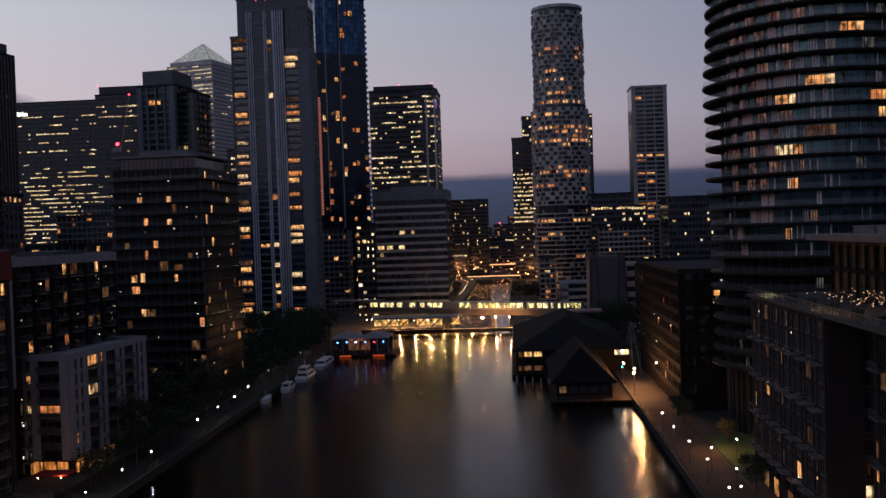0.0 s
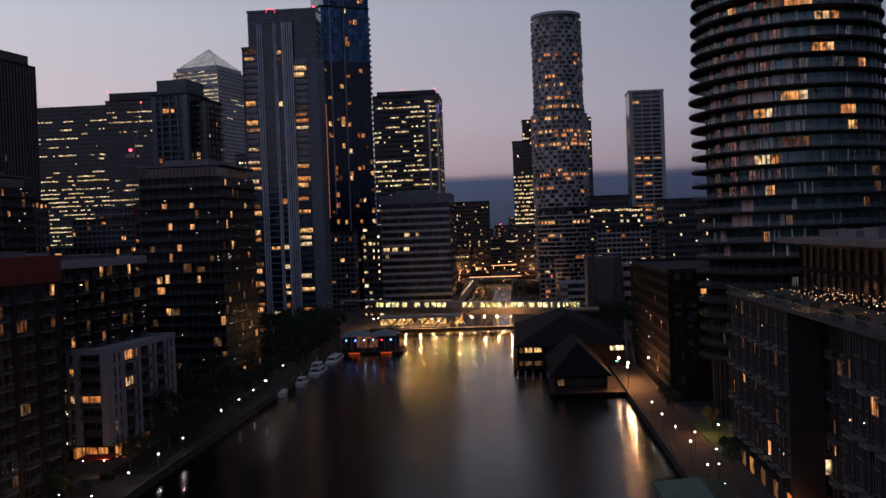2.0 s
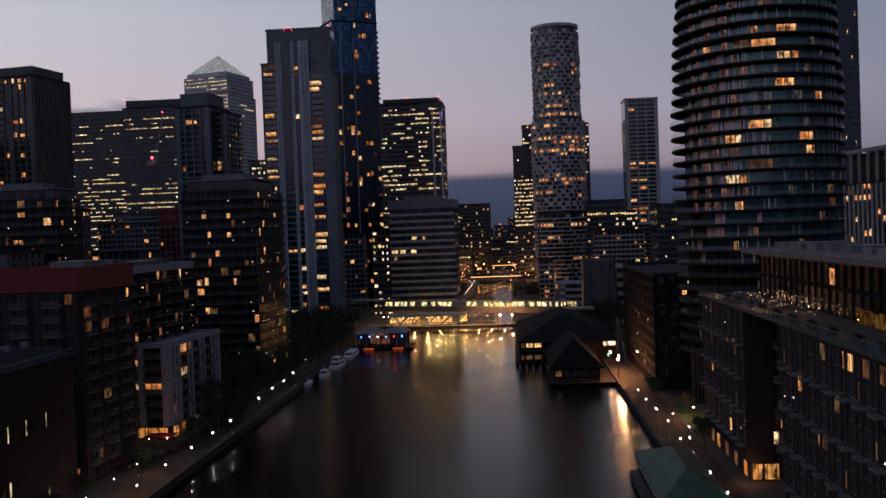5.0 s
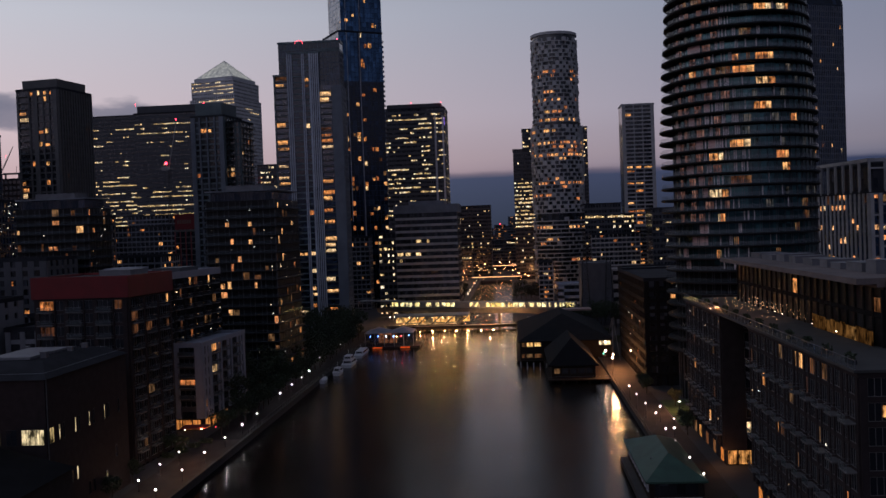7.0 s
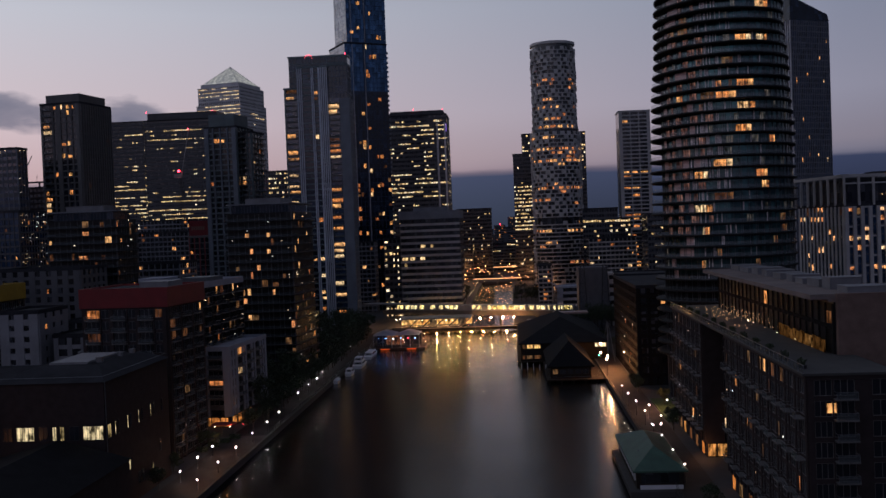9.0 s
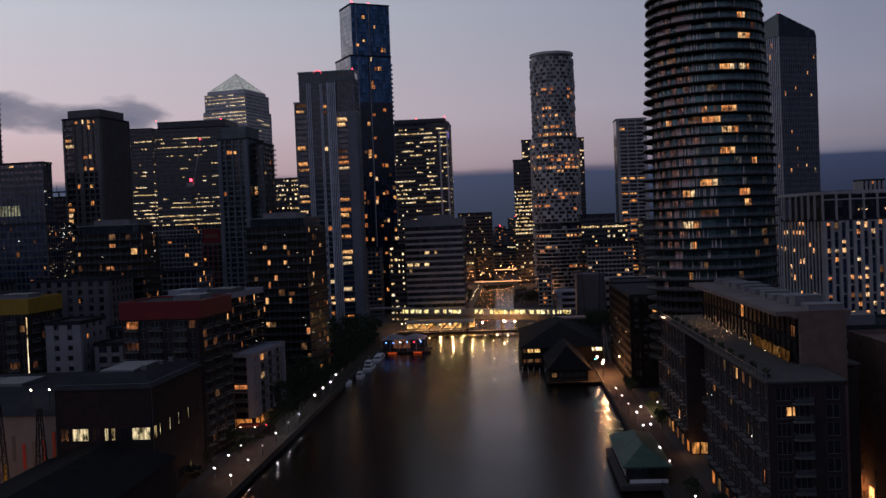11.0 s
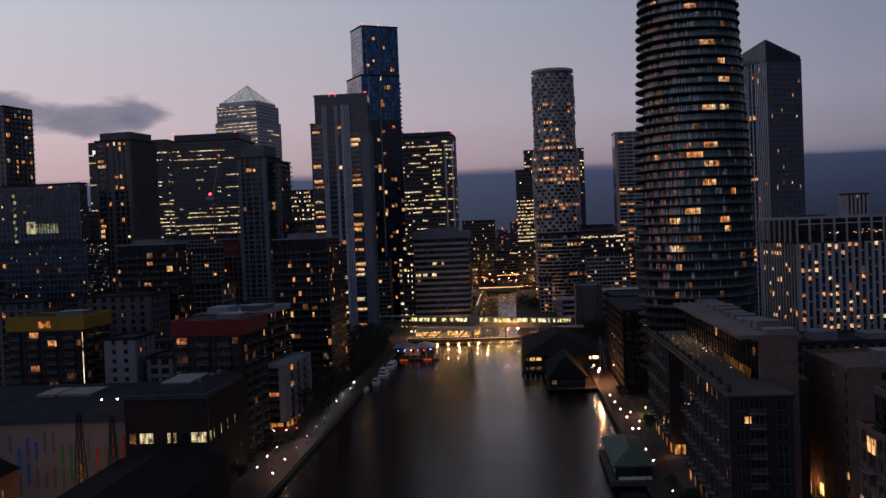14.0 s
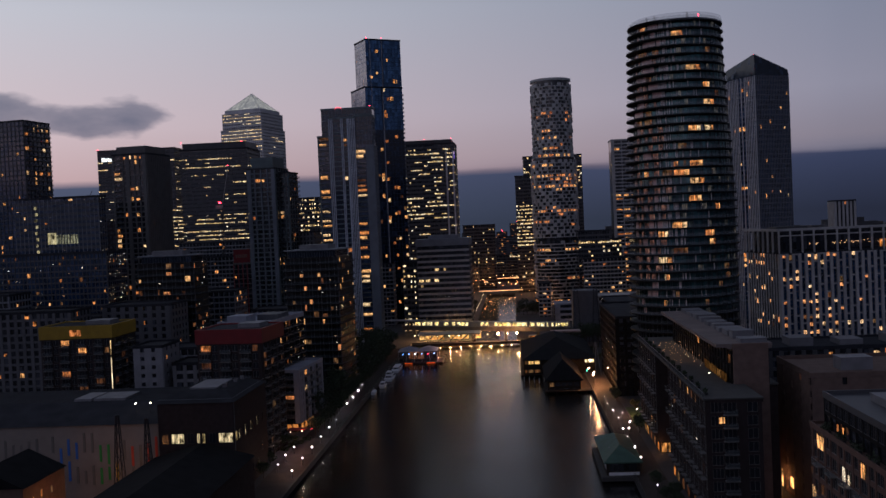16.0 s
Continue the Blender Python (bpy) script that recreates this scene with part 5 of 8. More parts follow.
def coloured_strip_hall():
    e = thing("sports_hall", -200, 90, GROUND, 0, "long pale hall with slim coloured window strips", "building")
    t = 21.5 - GROUND
    bm = bmesh.new()
    box(bm, 0, 88.6, 0, 50, 0, t)
    part("wall", bm, HALLW, e)
    bm = bmesh.new()
    v = [bm.verts.new(p) for p in ((-0.8, -0.8, t), (88.6, -0.8, t), (88.6, 50.8, t), (-0.8, 50.8, t), (-0.8, 14, t + 4.5), (88.6, 14, t + 4.5), (88.6, 38, t + 4.5), (-0.8, 38, t + 4.5))]
    for q in ((0, 1, 5, 4), (4, 5, 6, 7), (7, 6, 2, 3), (0, 4, 7, 3), (1, 2, 6, 5), (3, 2, 1, 0)):
        bm.faces.new([v[i] for i in q])
    part("roof", bm, ROOF, e)
    for i in range(58):
        put("roof_seam", boxmesh("roof_seam", (-0.04, 0.04, 0, 24, 0, 0.12), ROOF), e, pose(0.6 + i * 1.52, 14, t + 4.47))
    for xa, xb in ((55.5, 61.0), (61.8, 72.0)):
        bm = bmesh.new()
        box(bm, xa, xb, 15, 27, t + 4.5, t + 5.3)
        part("rooflight", bm, PLANT, e)
    r = random.Random(3)
    tints = [STRIPS[k] for k in ("y", "r", "g", "b", "k")]
    for i in range(34):
        x = 88.4 - 1.6 - i * 2.45
        for k in range(2):
            z0 = r.uniform(1.5, 6.5) + k * 8.0
            z1 = min(t - 1.2, z0 + r.uniform(4.0, 6.5))
            zone = 1 if x > 79 else 0 if x > 73.5 else 2 if x > 67 else 3 if 57 < x < 63 else 4
            m = tints[zone] if r.random() < 0.6 else tints[4]
            put("window_strip", boxmesh("window_strip", (0, 0.75, -0.12, 0.05, 0, round(z1 - z0, 0)), m), e, pose(x, 0, z0))
    # roof lights over the yard
    for x in (79.0, 83.5):
        bm = bmesh.new()
        bar(bm, (x, 6, t + 2), (x, 6, t + 4.8), 0.08)
        part("lamp_bracket", bm, POLE, e)
        bm = bmesh.new()
        bmesh.ops.create_icosphere(bm, subdivisions=1, radius=0.28, matrix=Matrix.Translation((x, 6, t + 5.0)))
        part("lamp_head", bm, LAMP_S, e)


HALLW = mat("pale_hall_cladding", (0.2, 0.175, 0.155), 0.8, size=5, vary=0.15)
STRIPS = {k: mat("strip_" + n, c, 0.4, size=3) for k, n, c in (("y", "yellow", (0.55, 0.33, 0.03)), ("r", "red", (0.5, 0.04, 0.03)), ("g", "green", (0.03, 0.22, 0.05)), ("b", "blue", (0.03, 0.12, 0.4)), ("k", "grey", (0.12, 0.11, 0.10)))}
coloured_strip_hall()


def lattice_mast(name, label, x, y, base, top, w0, w1):
    """A tapering lattice pylon of bars."""
    e = thing(name, x, y, base, 0, label, "mast")
    h = top - base
    legs = ((-1, -1), (1, -1), (1, 1), (-1, 1))
    for a, b in legs:
        bm = bmesh.new()
        bar(bm, (a * w0, b * w0, 0), (a * w1, b * w1, h), 0.16, 5)
        part("leg", bm, POLE, e)
    k, braces = 7, bmesh.new()
    for i in range(k):
        f, g = i / k, (i + 1) / k
        wa, wb = w0 + (w1 - w0) * f, w0 + (w1 - w0) * g
        for j in range(4):
            (a, b), (c, d) = legs[j], legs[(j + 1) % 4]
            for foot in ((a * wa, b * wa, h * f), (a * wb, b * wb, h * g)):
                bar(braces, foot, (c * wb, d * wb, h * g), 0.08, 4)
    part("bracing", braces, POLE, e, kind="stuff")
    return e


lattice_mast("lattice_mast", "black steel lattice mast beside the hall", -119.2, 78, GROUND, 26.5, 1.6, 0.35)
lattice_mast("lattice_mast", "black steel lattice mast beside the hall", -113.4, 84.8, GROUND, 24, 1.4, 0.35)


ROOFB = mat("black_roof_felt", (0.009, 0.009, 0.01), 0.95, size=4, vary=0.4, spec=0.08)


def shed(name, label, x, y, w, d, wall_z, ridge_z, wall, windows, rz=0):
    e = thing(name, x, y, GROUND, rz, label, "building")
    t, rd = wall_z - GROUND, ridge_z - GROUND
    bm = bmesh.new()
    box(bm, 0, w, 0, d, 0, t)
    part("wall", bm, wall, e)
    bm = bmesh.new()
    v = [bm.verts.new(p) for p in ((-0.5, -0.5, t), (w + 0.5, -0.5, t), (w + 0.5, d + 0.5, t), (-0.5, d + 0.5, t), (w * 0.5, -0.5, rd), (w * 0.5, d + 0.5, rd))]
    for q in ((0, 4, 5, 3), (4, 1, 2, 5), (0, 1, 4), (2, 3, 5), (3, 2, 1, 0)):
        bm.faces.new([v[i] for i in q])
    part("roof", bm, ROOFB, e)
    for u, z, mt in windows:
        put("lit_window", window_mesh(0.9, 1.8, POLE, mt, 0), e, facade_frame("R", 0, w, 0, d)[0] @ pose(u, 0, z))
    return e


shed("dock_shed", "low dark building with a pitched roof", -111, 30, 29, 54, 12.5, 16.5, DBRICK, [])
shed("brick_house", "brick gabled building with small lit windows", -149, 43, 20, 22, 15.5, 20.5, BRICK, [(2.0, 11.5, HOME), (4.2, 11.5, HOME), (8.6, 12.0, HOME), (14, 11.5, DIM)])


# ---- the long dockside apartment building ----
def long_block():
    e = thing("dockside_apartments", 40.2, 48.5, GROUND, 0, "long dark brick apartment building with staggered balconies and roof terrace", "building")
    t, fh = 31.2 - GROUND, 3.2
    unit = (("p", 0.8), ("w", 1.5), ("p", 0.5), ("b", 3.0))
    spec = lambda n, st, ch, lits=(): dict(cols=cols(unit, n) + [("p", 0.8)], pier=(DBRICK, 0.3), span=(DBRICK, 0.75, 0.2), chance=ch, lit=lits, dim=0.07, balcony=1.5, frames=FRAMEW, step=st, glass=True, specks=5)
    end = dict(cols=[("p", 0.8), ("w", 2.4), ("p", 0.15), ("b", 2.8), ("p", 2.2), ("w", 2.2), ("p", 0.8)], pier=(DBRICK, 0.3), span=(DBRICK, 0.75, 0.2), chance=0.0, balcony=1.5, frames=FRAMEW)
    block(e, 0, 13, 0, 56, 3.6, t, fh, {"L": spec(10, 2, 0.03), "F": end}, G_BLACK, DBRICK, 0.4, seed=71)
    block(e, 6, 16, 56, 81, 3.6, t, fh, {"L": spec(4, 2, 0.06, [(3, 6)])}, G_BLACK, None, seed=72)
    block(e, 0, 13, 81, 120.5, 3.6, t, fh, {"L": spec(7, 2, 0.05), "F": dict(cols=[("p", 2.0), ("w", 2.2), ("p", 1.4)], pier=(DBRICK, 0.3), span=(DBRICK, 0.75, 0.2), chance=0.0, lit=[(7, 0), (8, 0)], balcony=1.5, frames=FRAMEW)}, G_BLACK, DBRICK, 0.4, seed=73)
    put("lit_window", boxmesh("lit_window", (0, 1.5, -0.05, 0.0, 0, 1.5), HOME), e, pose(2.7, -0.13, t - 5.4))
    bm = bmesh.new()
    box(bm, 0.4, 13, 0.4, 55.6, 0, 3.6)
    box(bm, 6.4, 16, 55.6, 81.4, 0, 3.6)
    box(bm, 0.4, 13, 81.4, 120, 0, 3.6)
    box(bm, 13, 22, 19, 120, 0, t - 0.2)
    part("ground_floor", bm, DBRICK, e)
    for y, on in ((12, 0), (20, 0), (30, 0), (38, 0), (46, 0), (52, 1), (84, 1), (92, 0), (100, 0), (108, 1), (114, 0)):
        bm = bmesh.new()
        box(bm, 0.25, 0.38, y, y + 2.2, 0.3, 3.0)
        part("shop_window", bm, SHOP if on else DIM, e)
    for a, b in ((0.8, 2.6), (3.0, 5.6)):
        bm = bmesh.new()
        box(bm, a, b, 81.2, 81.36, 0.3, 3.2)
        part("shop_window", bm, SHOP, e, "bright orange cafe window")
    # terrace deck
    bm = bmesh.new()
    box(bm, -0.9, 13.4, -0.7, 121.2, t + 0.42, t + 0.8)
    box(bm, 13.4, 22, 18, 121.2, t + 0.42, t + 0.8)
    part("terrace_deck", bm, DECK, e)
    k = 44
    for i in range(k):
        y = -0.4 + 121.2 * i / k
        put("balustrade_panel", boxmesh("balustrade_panel", (-0.02, 0.02, 0.04, 2.6, 0.1, 1.15), BALUSTER), e, pose(-0.6, y, t + 0.8))
        put("balustrade_post", boxmesh("balustrade_post", (-0.04, 0.04, -0.04, 0.04, 0, 1.2), RAIL), e, pose(-0.6, y, t + 0.8))
    bm = bmesh.new()
    box(bm, -0.66, -0.54, -0.5, 121, t + 1.98, t + 2.06)
    part("handrail", bm, RAIL, e)
    # set-back penthouse with a deep flat roof
    pt = 41.0 - GROUND
    ph = dict(cols=cols((("p", 0.5), ("w", 3.2)), 24) + [("p", 0.5)], pier=(BLACKWALL, 0.25), span=(BLACKWALL, 0.8, 0.2), chance=lambda i: 0.015, room=HOME, dim=0.04)
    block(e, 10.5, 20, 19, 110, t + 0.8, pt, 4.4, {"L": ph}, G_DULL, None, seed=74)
    bm = bmesh.new()
    box(bm, 6.6, 21, 19.05, 111, pt + 0.5, pt + 1.4)
    box(bm, 9.6, 20.8, 19.05, 110.6, pt, pt + 0.5)
    part("roof", bm, PENTROOF, e)
    bm = bmesh.new()
    box(bm, 10.8, 19.6, 17.8, 19.0, 0, pt + 1.5)
    part("end_wall", bm, BRICKP, e, "plain brown brick end wall")
    r = random.Random(8)
    y = 20
    while y < 106:
        ln = r.uniform(4, 9)
        roof_box(e, 13.2, 18.5 + r.uniform(0, 1.5), y, min(108, y + ln), pt + 1.4, pt + 1.4 + r.uniform(1.0, 2.2))
        y += ln + r.uniform(1, 5)
    # glowing glass screen along the terrace front of the penthouse
    for i in range(12):
        z1 = 2.3 + r.uniform(-0.2, 0.2)
        put("lit_screen", boxmesh("lit_screen", (-0.04, 0.04, 0.05, 2.3, 0.1, round(z1, 1)), GOLD), e, pose(9.4, 20.5 + i * 2.4, t + 0.8))
    # festoon lights over the terrace
    for i in range(5):
        for j in range(9):
            put("festoon_bulb", boxmesh("festoon_bulb", (-0.045, 0.045, -0.045, 0.045, 0, 0.09), BULB), e, pose(1.2 + i * 1.9 + r.uniform(-0.7, 0.7), 62 + j * 3.6 + r.uniform(-0.8, 0.8), t + 3.0 + r.uniform(-0.35, 0.35)))
    strings = bmesh.new()
    for i in range(6):
        for j in range(32):
            x, y = 1.6 + i * 1.5 + 0.4 * math.sin(j * 0.9 + i), 43 + j * 1.5 + r.uniform(-0.5, 0.5)
            z = t + 3.2 - 0.7 * math.sin(math.pi * ((y - 44) % 6.2) / 6.2) + r.uniform(-0.2, 0.2)
            if r.random() < 0.35 + 0.4 * (i > 2):
                b = r.choice((0.022, 0.03, 0.04))
                box(strings, x - b, x + b, y - b, y + b, z - 2 * b, z)
    part("festoon_string", strings, BULB, e, "strings of small warm festoon bulbs", kind="stuff")
    for i in range(5):
        bm = bmesh.new()
        for p in range(4):
            bar(bm, (1.2 + i * 1.9, 66 + p * 6.2, t + 3.5), (1.2 + i * 1.9, 72.2 + p * 6.2, t + 3.5), 0.02, 4)
        part("festoon_cable", bm, POLE, e)
    for i in range(5):
        bm = bmesh.new()
        bar(bm, (0.4, 66 + i * 6.2, t + 0.8), (0.4, 66 + i * 6.2, t + 3.6), 0.05)
        part("terrace_post", bm, RAIL, e)
    for y in (28, 40, 58, 63):
        bm = bmesh.new()
        bmesh.ops.create_icosphere(bm, subdivisions=1, radius=0.07, matrix=Matrix.Translation((6.5, y, t + 2.4)))
        part("terrace_lamp", bm, LAMP_S, e)
    # planters
    for i in range(12):
        y = 4 + i * 9.4
        bm = bmesh.new()
        box(bm, 0.5, 1.2, y, y + 2.6, t + 0.8, t + 1.4)
        part("planter", bm, POLE, e)
        bm = bmesh.new()
        for _ in range(60):
            c = Vector((r.uniform(0.4, 1.3), r.uniform(y, y + 2.6), t + 1.4 + r.uniform(0, 0.8)))
            leaf_quad(bm, c, 0.22, r)
        part("planter_leaves", bm, LEAF, e, kind="stuff")


def leaf_quad(bm, c, s, r):
    n = Vector((r.gauss(0, 1), r.gauss(0, 1), r.gauss(0, 1))).normalized()
    u = n.orthogonal().normalized()
    v = n.cross(u)
    bm.faces.new([bm.verts.new(c + u * a * s + v * b * s) for a, b in ((-1, -0.6), (1, -0.6), (0.7, 0.8), (-0.7, 0.8))])


FRAMEW = mat("pale_window_frame", (0.14, 0.132, 0.128), 0.6, size=1)
DECK = mat("terrace_paving", (0.05, 0.048, 0.046), 0.8, size=3)
PENTROOF = mat("pale_roof_edge", (0.17, 0.135, 0.125), 0.8, size=6)
BRICKP = mat("plain_brown_brick", (0.14, 0.095, 0.08), 0.9, size=2, spec=0.2)
BULB = glow("festoon_bulb_light", (1.0, 0.55, 0.28), 2.6, False)
GOLD = lit("terrace_gold", [(0.0, (0.12, 0.05, 0.015)), (0.6, (0.4, 0.18, 0.05)), (1.0, (0.9, 0.45, 0.15))], 0.2, 1.2)
long_block()


def near_east():
    e = thing("brick_apartments", 52.4, -64, GROUND, 0, "brown brick apartment building with dark set-back top storeys and lit flats", "building")
    t, low = 41.4 - GROUND, 35.4 - GROUND
    f = lambda k, st: dict(cols=cols((("p", 0.9), ("w", 2.2), ("p", 0.7), ("b", 3.4)), k) + [("p", 0.9)], pier=(BRICK, 0.35), span=(BRICK, 0.9, 0.25), chance=0.02, balcony=1.4, frames=FRAMEW, step=st, dim=0.04)
    up = lambda k: dict(cols=cols((("p", 0.35), ("w", 3.0)), k) + [("p", 0.35)], pier=(BLACKWALL, 0.25), span=(BLACKWALL, 0.6, 0.2), chance=0.0, frames=DARKC)
    block(e, 0, 24, 0, 62.5, low, t, 3.0, {"L": up(19), "F": up(7)}, G_BLACK, DARKC, 0.9, seed=80)
    block(e, -1.6, 25, 0, 65, 0, low, 3.2, {"L": f(9, 2), "F": f(3, 1)}, G_BLACK, None, seed=81)
    bm = bmesh.new()
    box(bm, -2.1, 25.4, -0.4, 65.6, low - 0.25, low + 0.15)
    box(bm, -2.1, -1.8, -0.4, 65.6, low + 0.15, low + 0.75)
    box(bm, -1.8, 25.4, 65.3, 65.6, low + 0.15, low + 0.75)
    part("terrace_parapet", bm, BRICK, e)
    for y, z, w, h, lamp_of in ((57.8, 32.0, 3.6, 2.5, HOME), (46.8, 29.4, 1.2, 2.4, BRIGHT), (44.6, 29.4, 0.8, 1.6, BRIGHT), (37.4, 32.3, 1.6, 2.5, HOME), (63.2, 21.8, 1.9, 2.1, HOME)):
        pane = put("lit_window", boxmesh("lit_window", (-0.04, 0.0, 0, w, 0, h), lamp_of), e, pose(-1.98, y, z - GROUND))
        bm = bmesh.new()
        for a in (0, w * 0.46, w - 0.08):
            box(bm, -0.1, -0.05, a, a + 0.08, 0, h)
        for b in (0, h * 0.7, h - 0.08):
            box(bm, -0.14, -0.101, 0, w, b, b + 0.08)
        part("window_frame", bm, FRAMEW, pane)
    for y, w in ((51.8, 0.6), (54.4, 0.9)):
        put("lit_window", boxmesh("lit_window", (-0.04, 0, 0, w, 0, 1.3), HOME), e, pose(-0.3, y, 36.3 - GROUND))
    r = random.Random(12)
    for i in range(8):
        y = 3 + i * 7.6
        bm = bmesh.new()
        box(bm, -1.7, -1.0, y, y + 3.0, low + 0.15, low + 0.8)
        part("planter", bm, POLE, e)
        bm = bmesh.new()
        for _ in range(90):
            leaf_quad(bm, Vector((r.uniform(-2.0, -0.8), r.uniform(y - 0.2, y + 3.2), low + 0.75 + abs(r.gauss(0, 0.5)))), 0.17, r)
        part("planter_leaves", bm, LEAF, e, kind="stuff")
    roof_box(e, 6, 14, 40, 56, t + 0.12, t + 1.6)
    roof_box(e, 15, 20, 20, 34, t + 0.12, t + 1.4)
    e = thing("brick_apartments", 68.5, 60, GROUND, 0, "plain brown brick block with a parapet roof", "building")
    t = 34.4 - GROUND
    block(e, 0, 40, 0, 30, 0, t, 3.2, {"F": dict(cols=[("p", 6.0), ("w", 1.0), ("p", 8.0), ("w", 1.6), ("p", 6), ("w", 1.6), ("p", 8)], pier=(BRICKP, 0.4), span=(BRICKP, 1.4, 0.38), chance=0.04, lit=[(4, 0), (3, 1)]), "L": dict(cols=cols((("p", 6.0), ("w", 1.0)), 4), pier=(BRICKP, 0.4), span=(BRICKP, 1.4, 0.38), chance=0.1)}, G_BLACK, BRICKP, 1.1, seed=82)
    roof_box(e, 10, 18, 8, 14, t + 0.12, t + 3.4)
    for y, w, a, b in ((27.0, 0.7, 0.3, 5.0), (17.0, 2.4, 2.4, 5.2)):
        bm = bmesh.new()
        box(bm, -0.62, -0.45, y, y + w, a, b)
        part("lit_entrance", bm, ENTRY, e, "orange lit entrance")
    # low roofs behind
    e = thing("office_block", 70, 150, GROUND, 0, "low dark block with a pale flat roof and three lit windows", "building")
    t = 28.5 - GROUND
    block(e, 0, 90, 0, 26, 0, t, 3.4, {"F": dict(cols=cols((("p", 1.5), ("w", 2.2)), 24), pier=(DARKC, 0.3), span=(DARKC, 1.2, 0.25), chance=0.0, lit=[(0, 8), (0, 12), (0, 13)])}, G_BLACK, ROOF, 1.0, seed=83)
    for i in range(5):
        roof_box(e, 4 + i * 17, 12 + i * 17, 8, 18, t + 0.12, t + 2.0 + (i % 2))


ENTRY = lit("entrance_light", [(0.0, (1.0, 0.42, 0.12)), (1.0, (1.0, 0.6, 0.25))], 1.6)
BRIGHT = lit("room_light_bright", [(0.0, (1.0, 0.7, 0.4)), (1.0, (1.0, 0.88, 0.65))], 1.5)
near_east()


def lattice_hotel():
    e = thing("precast_hotel", 106.5, 225, GROUND, 8, "pale gridded precast building with warm windows and open roof frame", "building")
    t = 58.5 - GROUND
    n = 31
    f = lambda k, l, ch: dict(cols=cols((("p", 1.05), ("w", 1.4)), k) + [("p", 1.05)], pier=(LATTICE, 0.7), span=(DARKC, 0.4, 0.12), chance=ch, lit=l, room=HOTEL, dim=0.03, tall=0.6)
    lits = [(0, 0), (0, 4), (0, 7), (0, 8), (0, 11), (1, 4), (1, 6), (2, 2), (3, 0), (3, 1), (3, 2), (3, 13), (4, 1), (4, 4), (4, 9), (5, 5), (6, 0), (6, 3), (6, 4), (6, 5), (6, 8), (6, 12), (7, 5), (7, 7), (7, 9), (8, 0), (8, 5), (8, 7), (9, 0), (9, 4), (9, 6), (9, 8), (9, 10), (9, 12), (10, 3), (10, 4), (10, 5), (10, 7), (10, 8), (11, 6), (11, 12), (11, 13)]
    block(e, 0, 86, 0, 34, 0, t, 3.25, {"F": f(n, lits, lambda i: 0.05 if i > 11 else 0.02), "L": dict(f(12, [(1, 3), (1, 5), (1, 6), (3, 0), (3, 3), (5, 2), (6, 8), (8, 5), (8, 9), (9, 3), (9, 4)], 0.09), pier=(LATTICE, 0.2))}, G_BLUE, ROOF, 0.6, seed=91)
    # pale cross panels, two storeys apart, staggered from bay to bay
    k, bm = 86.0 / (n * 2.45 + 1.05), bmesh.new()
    for i in range(n):
        for j in range(9):
            z = t - 0.35 - (2 * j + i % 2) * 3.25
            box(bm, (i * 2.45 + 1.05) * k, (i * 2.45 + 2.45) * k, -0.5, 0.03, z - 0.55, z)
    part("cross_panel", bm, LATTICE, e, kind="stuff")
    # open roof frame: posts, beams and a lighted glass storey set back inside
    top = 68.8 - GROUND
    for i in range(18):
        x = 86 * i / 17
        put("frame_post", boxmesh("frame_post", (-0.3, 0.3, -0.7, 0.0, 0, top - t), LATTICE), e, pose(x, 0, t))
    for i in range(1, 8):
        put("frame_post", boxmesh("frame_post", (-0.7, 0.0, -0.3, 0.3, 0, top - t), LATTICE), e, pose(0, 36 * i / 7, t))
    bm = bmesh.new()
    box(bm, -0.72, 86.5, -0.72, 0.22, top - 1.0, top + 0.02)
    box(bm, -0.72, 0.22, 0.22, 36.5, top - 1.0, top + 0.02)
    box(bm, 86, 86.6, 0.22, 36.5, top - 1.0, top + 0.02)
    part("frame_beam", bm, LATTICE, e)
    put("frame_beam", boxmesh("frame_beam", (0, 86, -0.6, -0.1, 0, 0.45), LATTICE), e, pose(0, 0, top - 3.2))
    bm = bmesh.new()
    box(bm, 3, 84, 4, 33, t, top - 2.0)
    part("set_back_storey", bm, G_BLACK, e)
    bm = bmesh.new()
    box(bm, 2, 85, 3, 34, top - 2.0, top - 1.2)
    part("roof", bm, ROOF, e)
    r = random.Random(4)
    for i in range(60):
        put("bar_light", boxmesh("bar_light", (-0.1, 0.1, -0.1, 0.1, 0, 0.2), BULB), e, pose(r.uniform(14, 84), 3.6, t + r.uniform(3.0, 4.2)))
    for x, wd in ((46, 9), (62, 5)):
        bm = bmesh.new()
        box(bm, x, x + wd, 3.7, 3.95, t + 1.0, t + 4.2)
        part("lit_window", bm, SHOP, e)
    roof_box(e, 8, 22, 20, 30, top - 1.2, top + 0.6, DARKC)
    # far small pale tower block behind the hotel
    office("apartment_block", "distant pale ribbed tower block", 240, 560, 0, 16, 14, 82, 3.0, 3.0, 0.02, span=(DARKC, 0.8, 0.1), pier=(LATTICE, 0.5), room=HOME, pw=1.6, seed=92, sides="FL")


lattice_hotel()


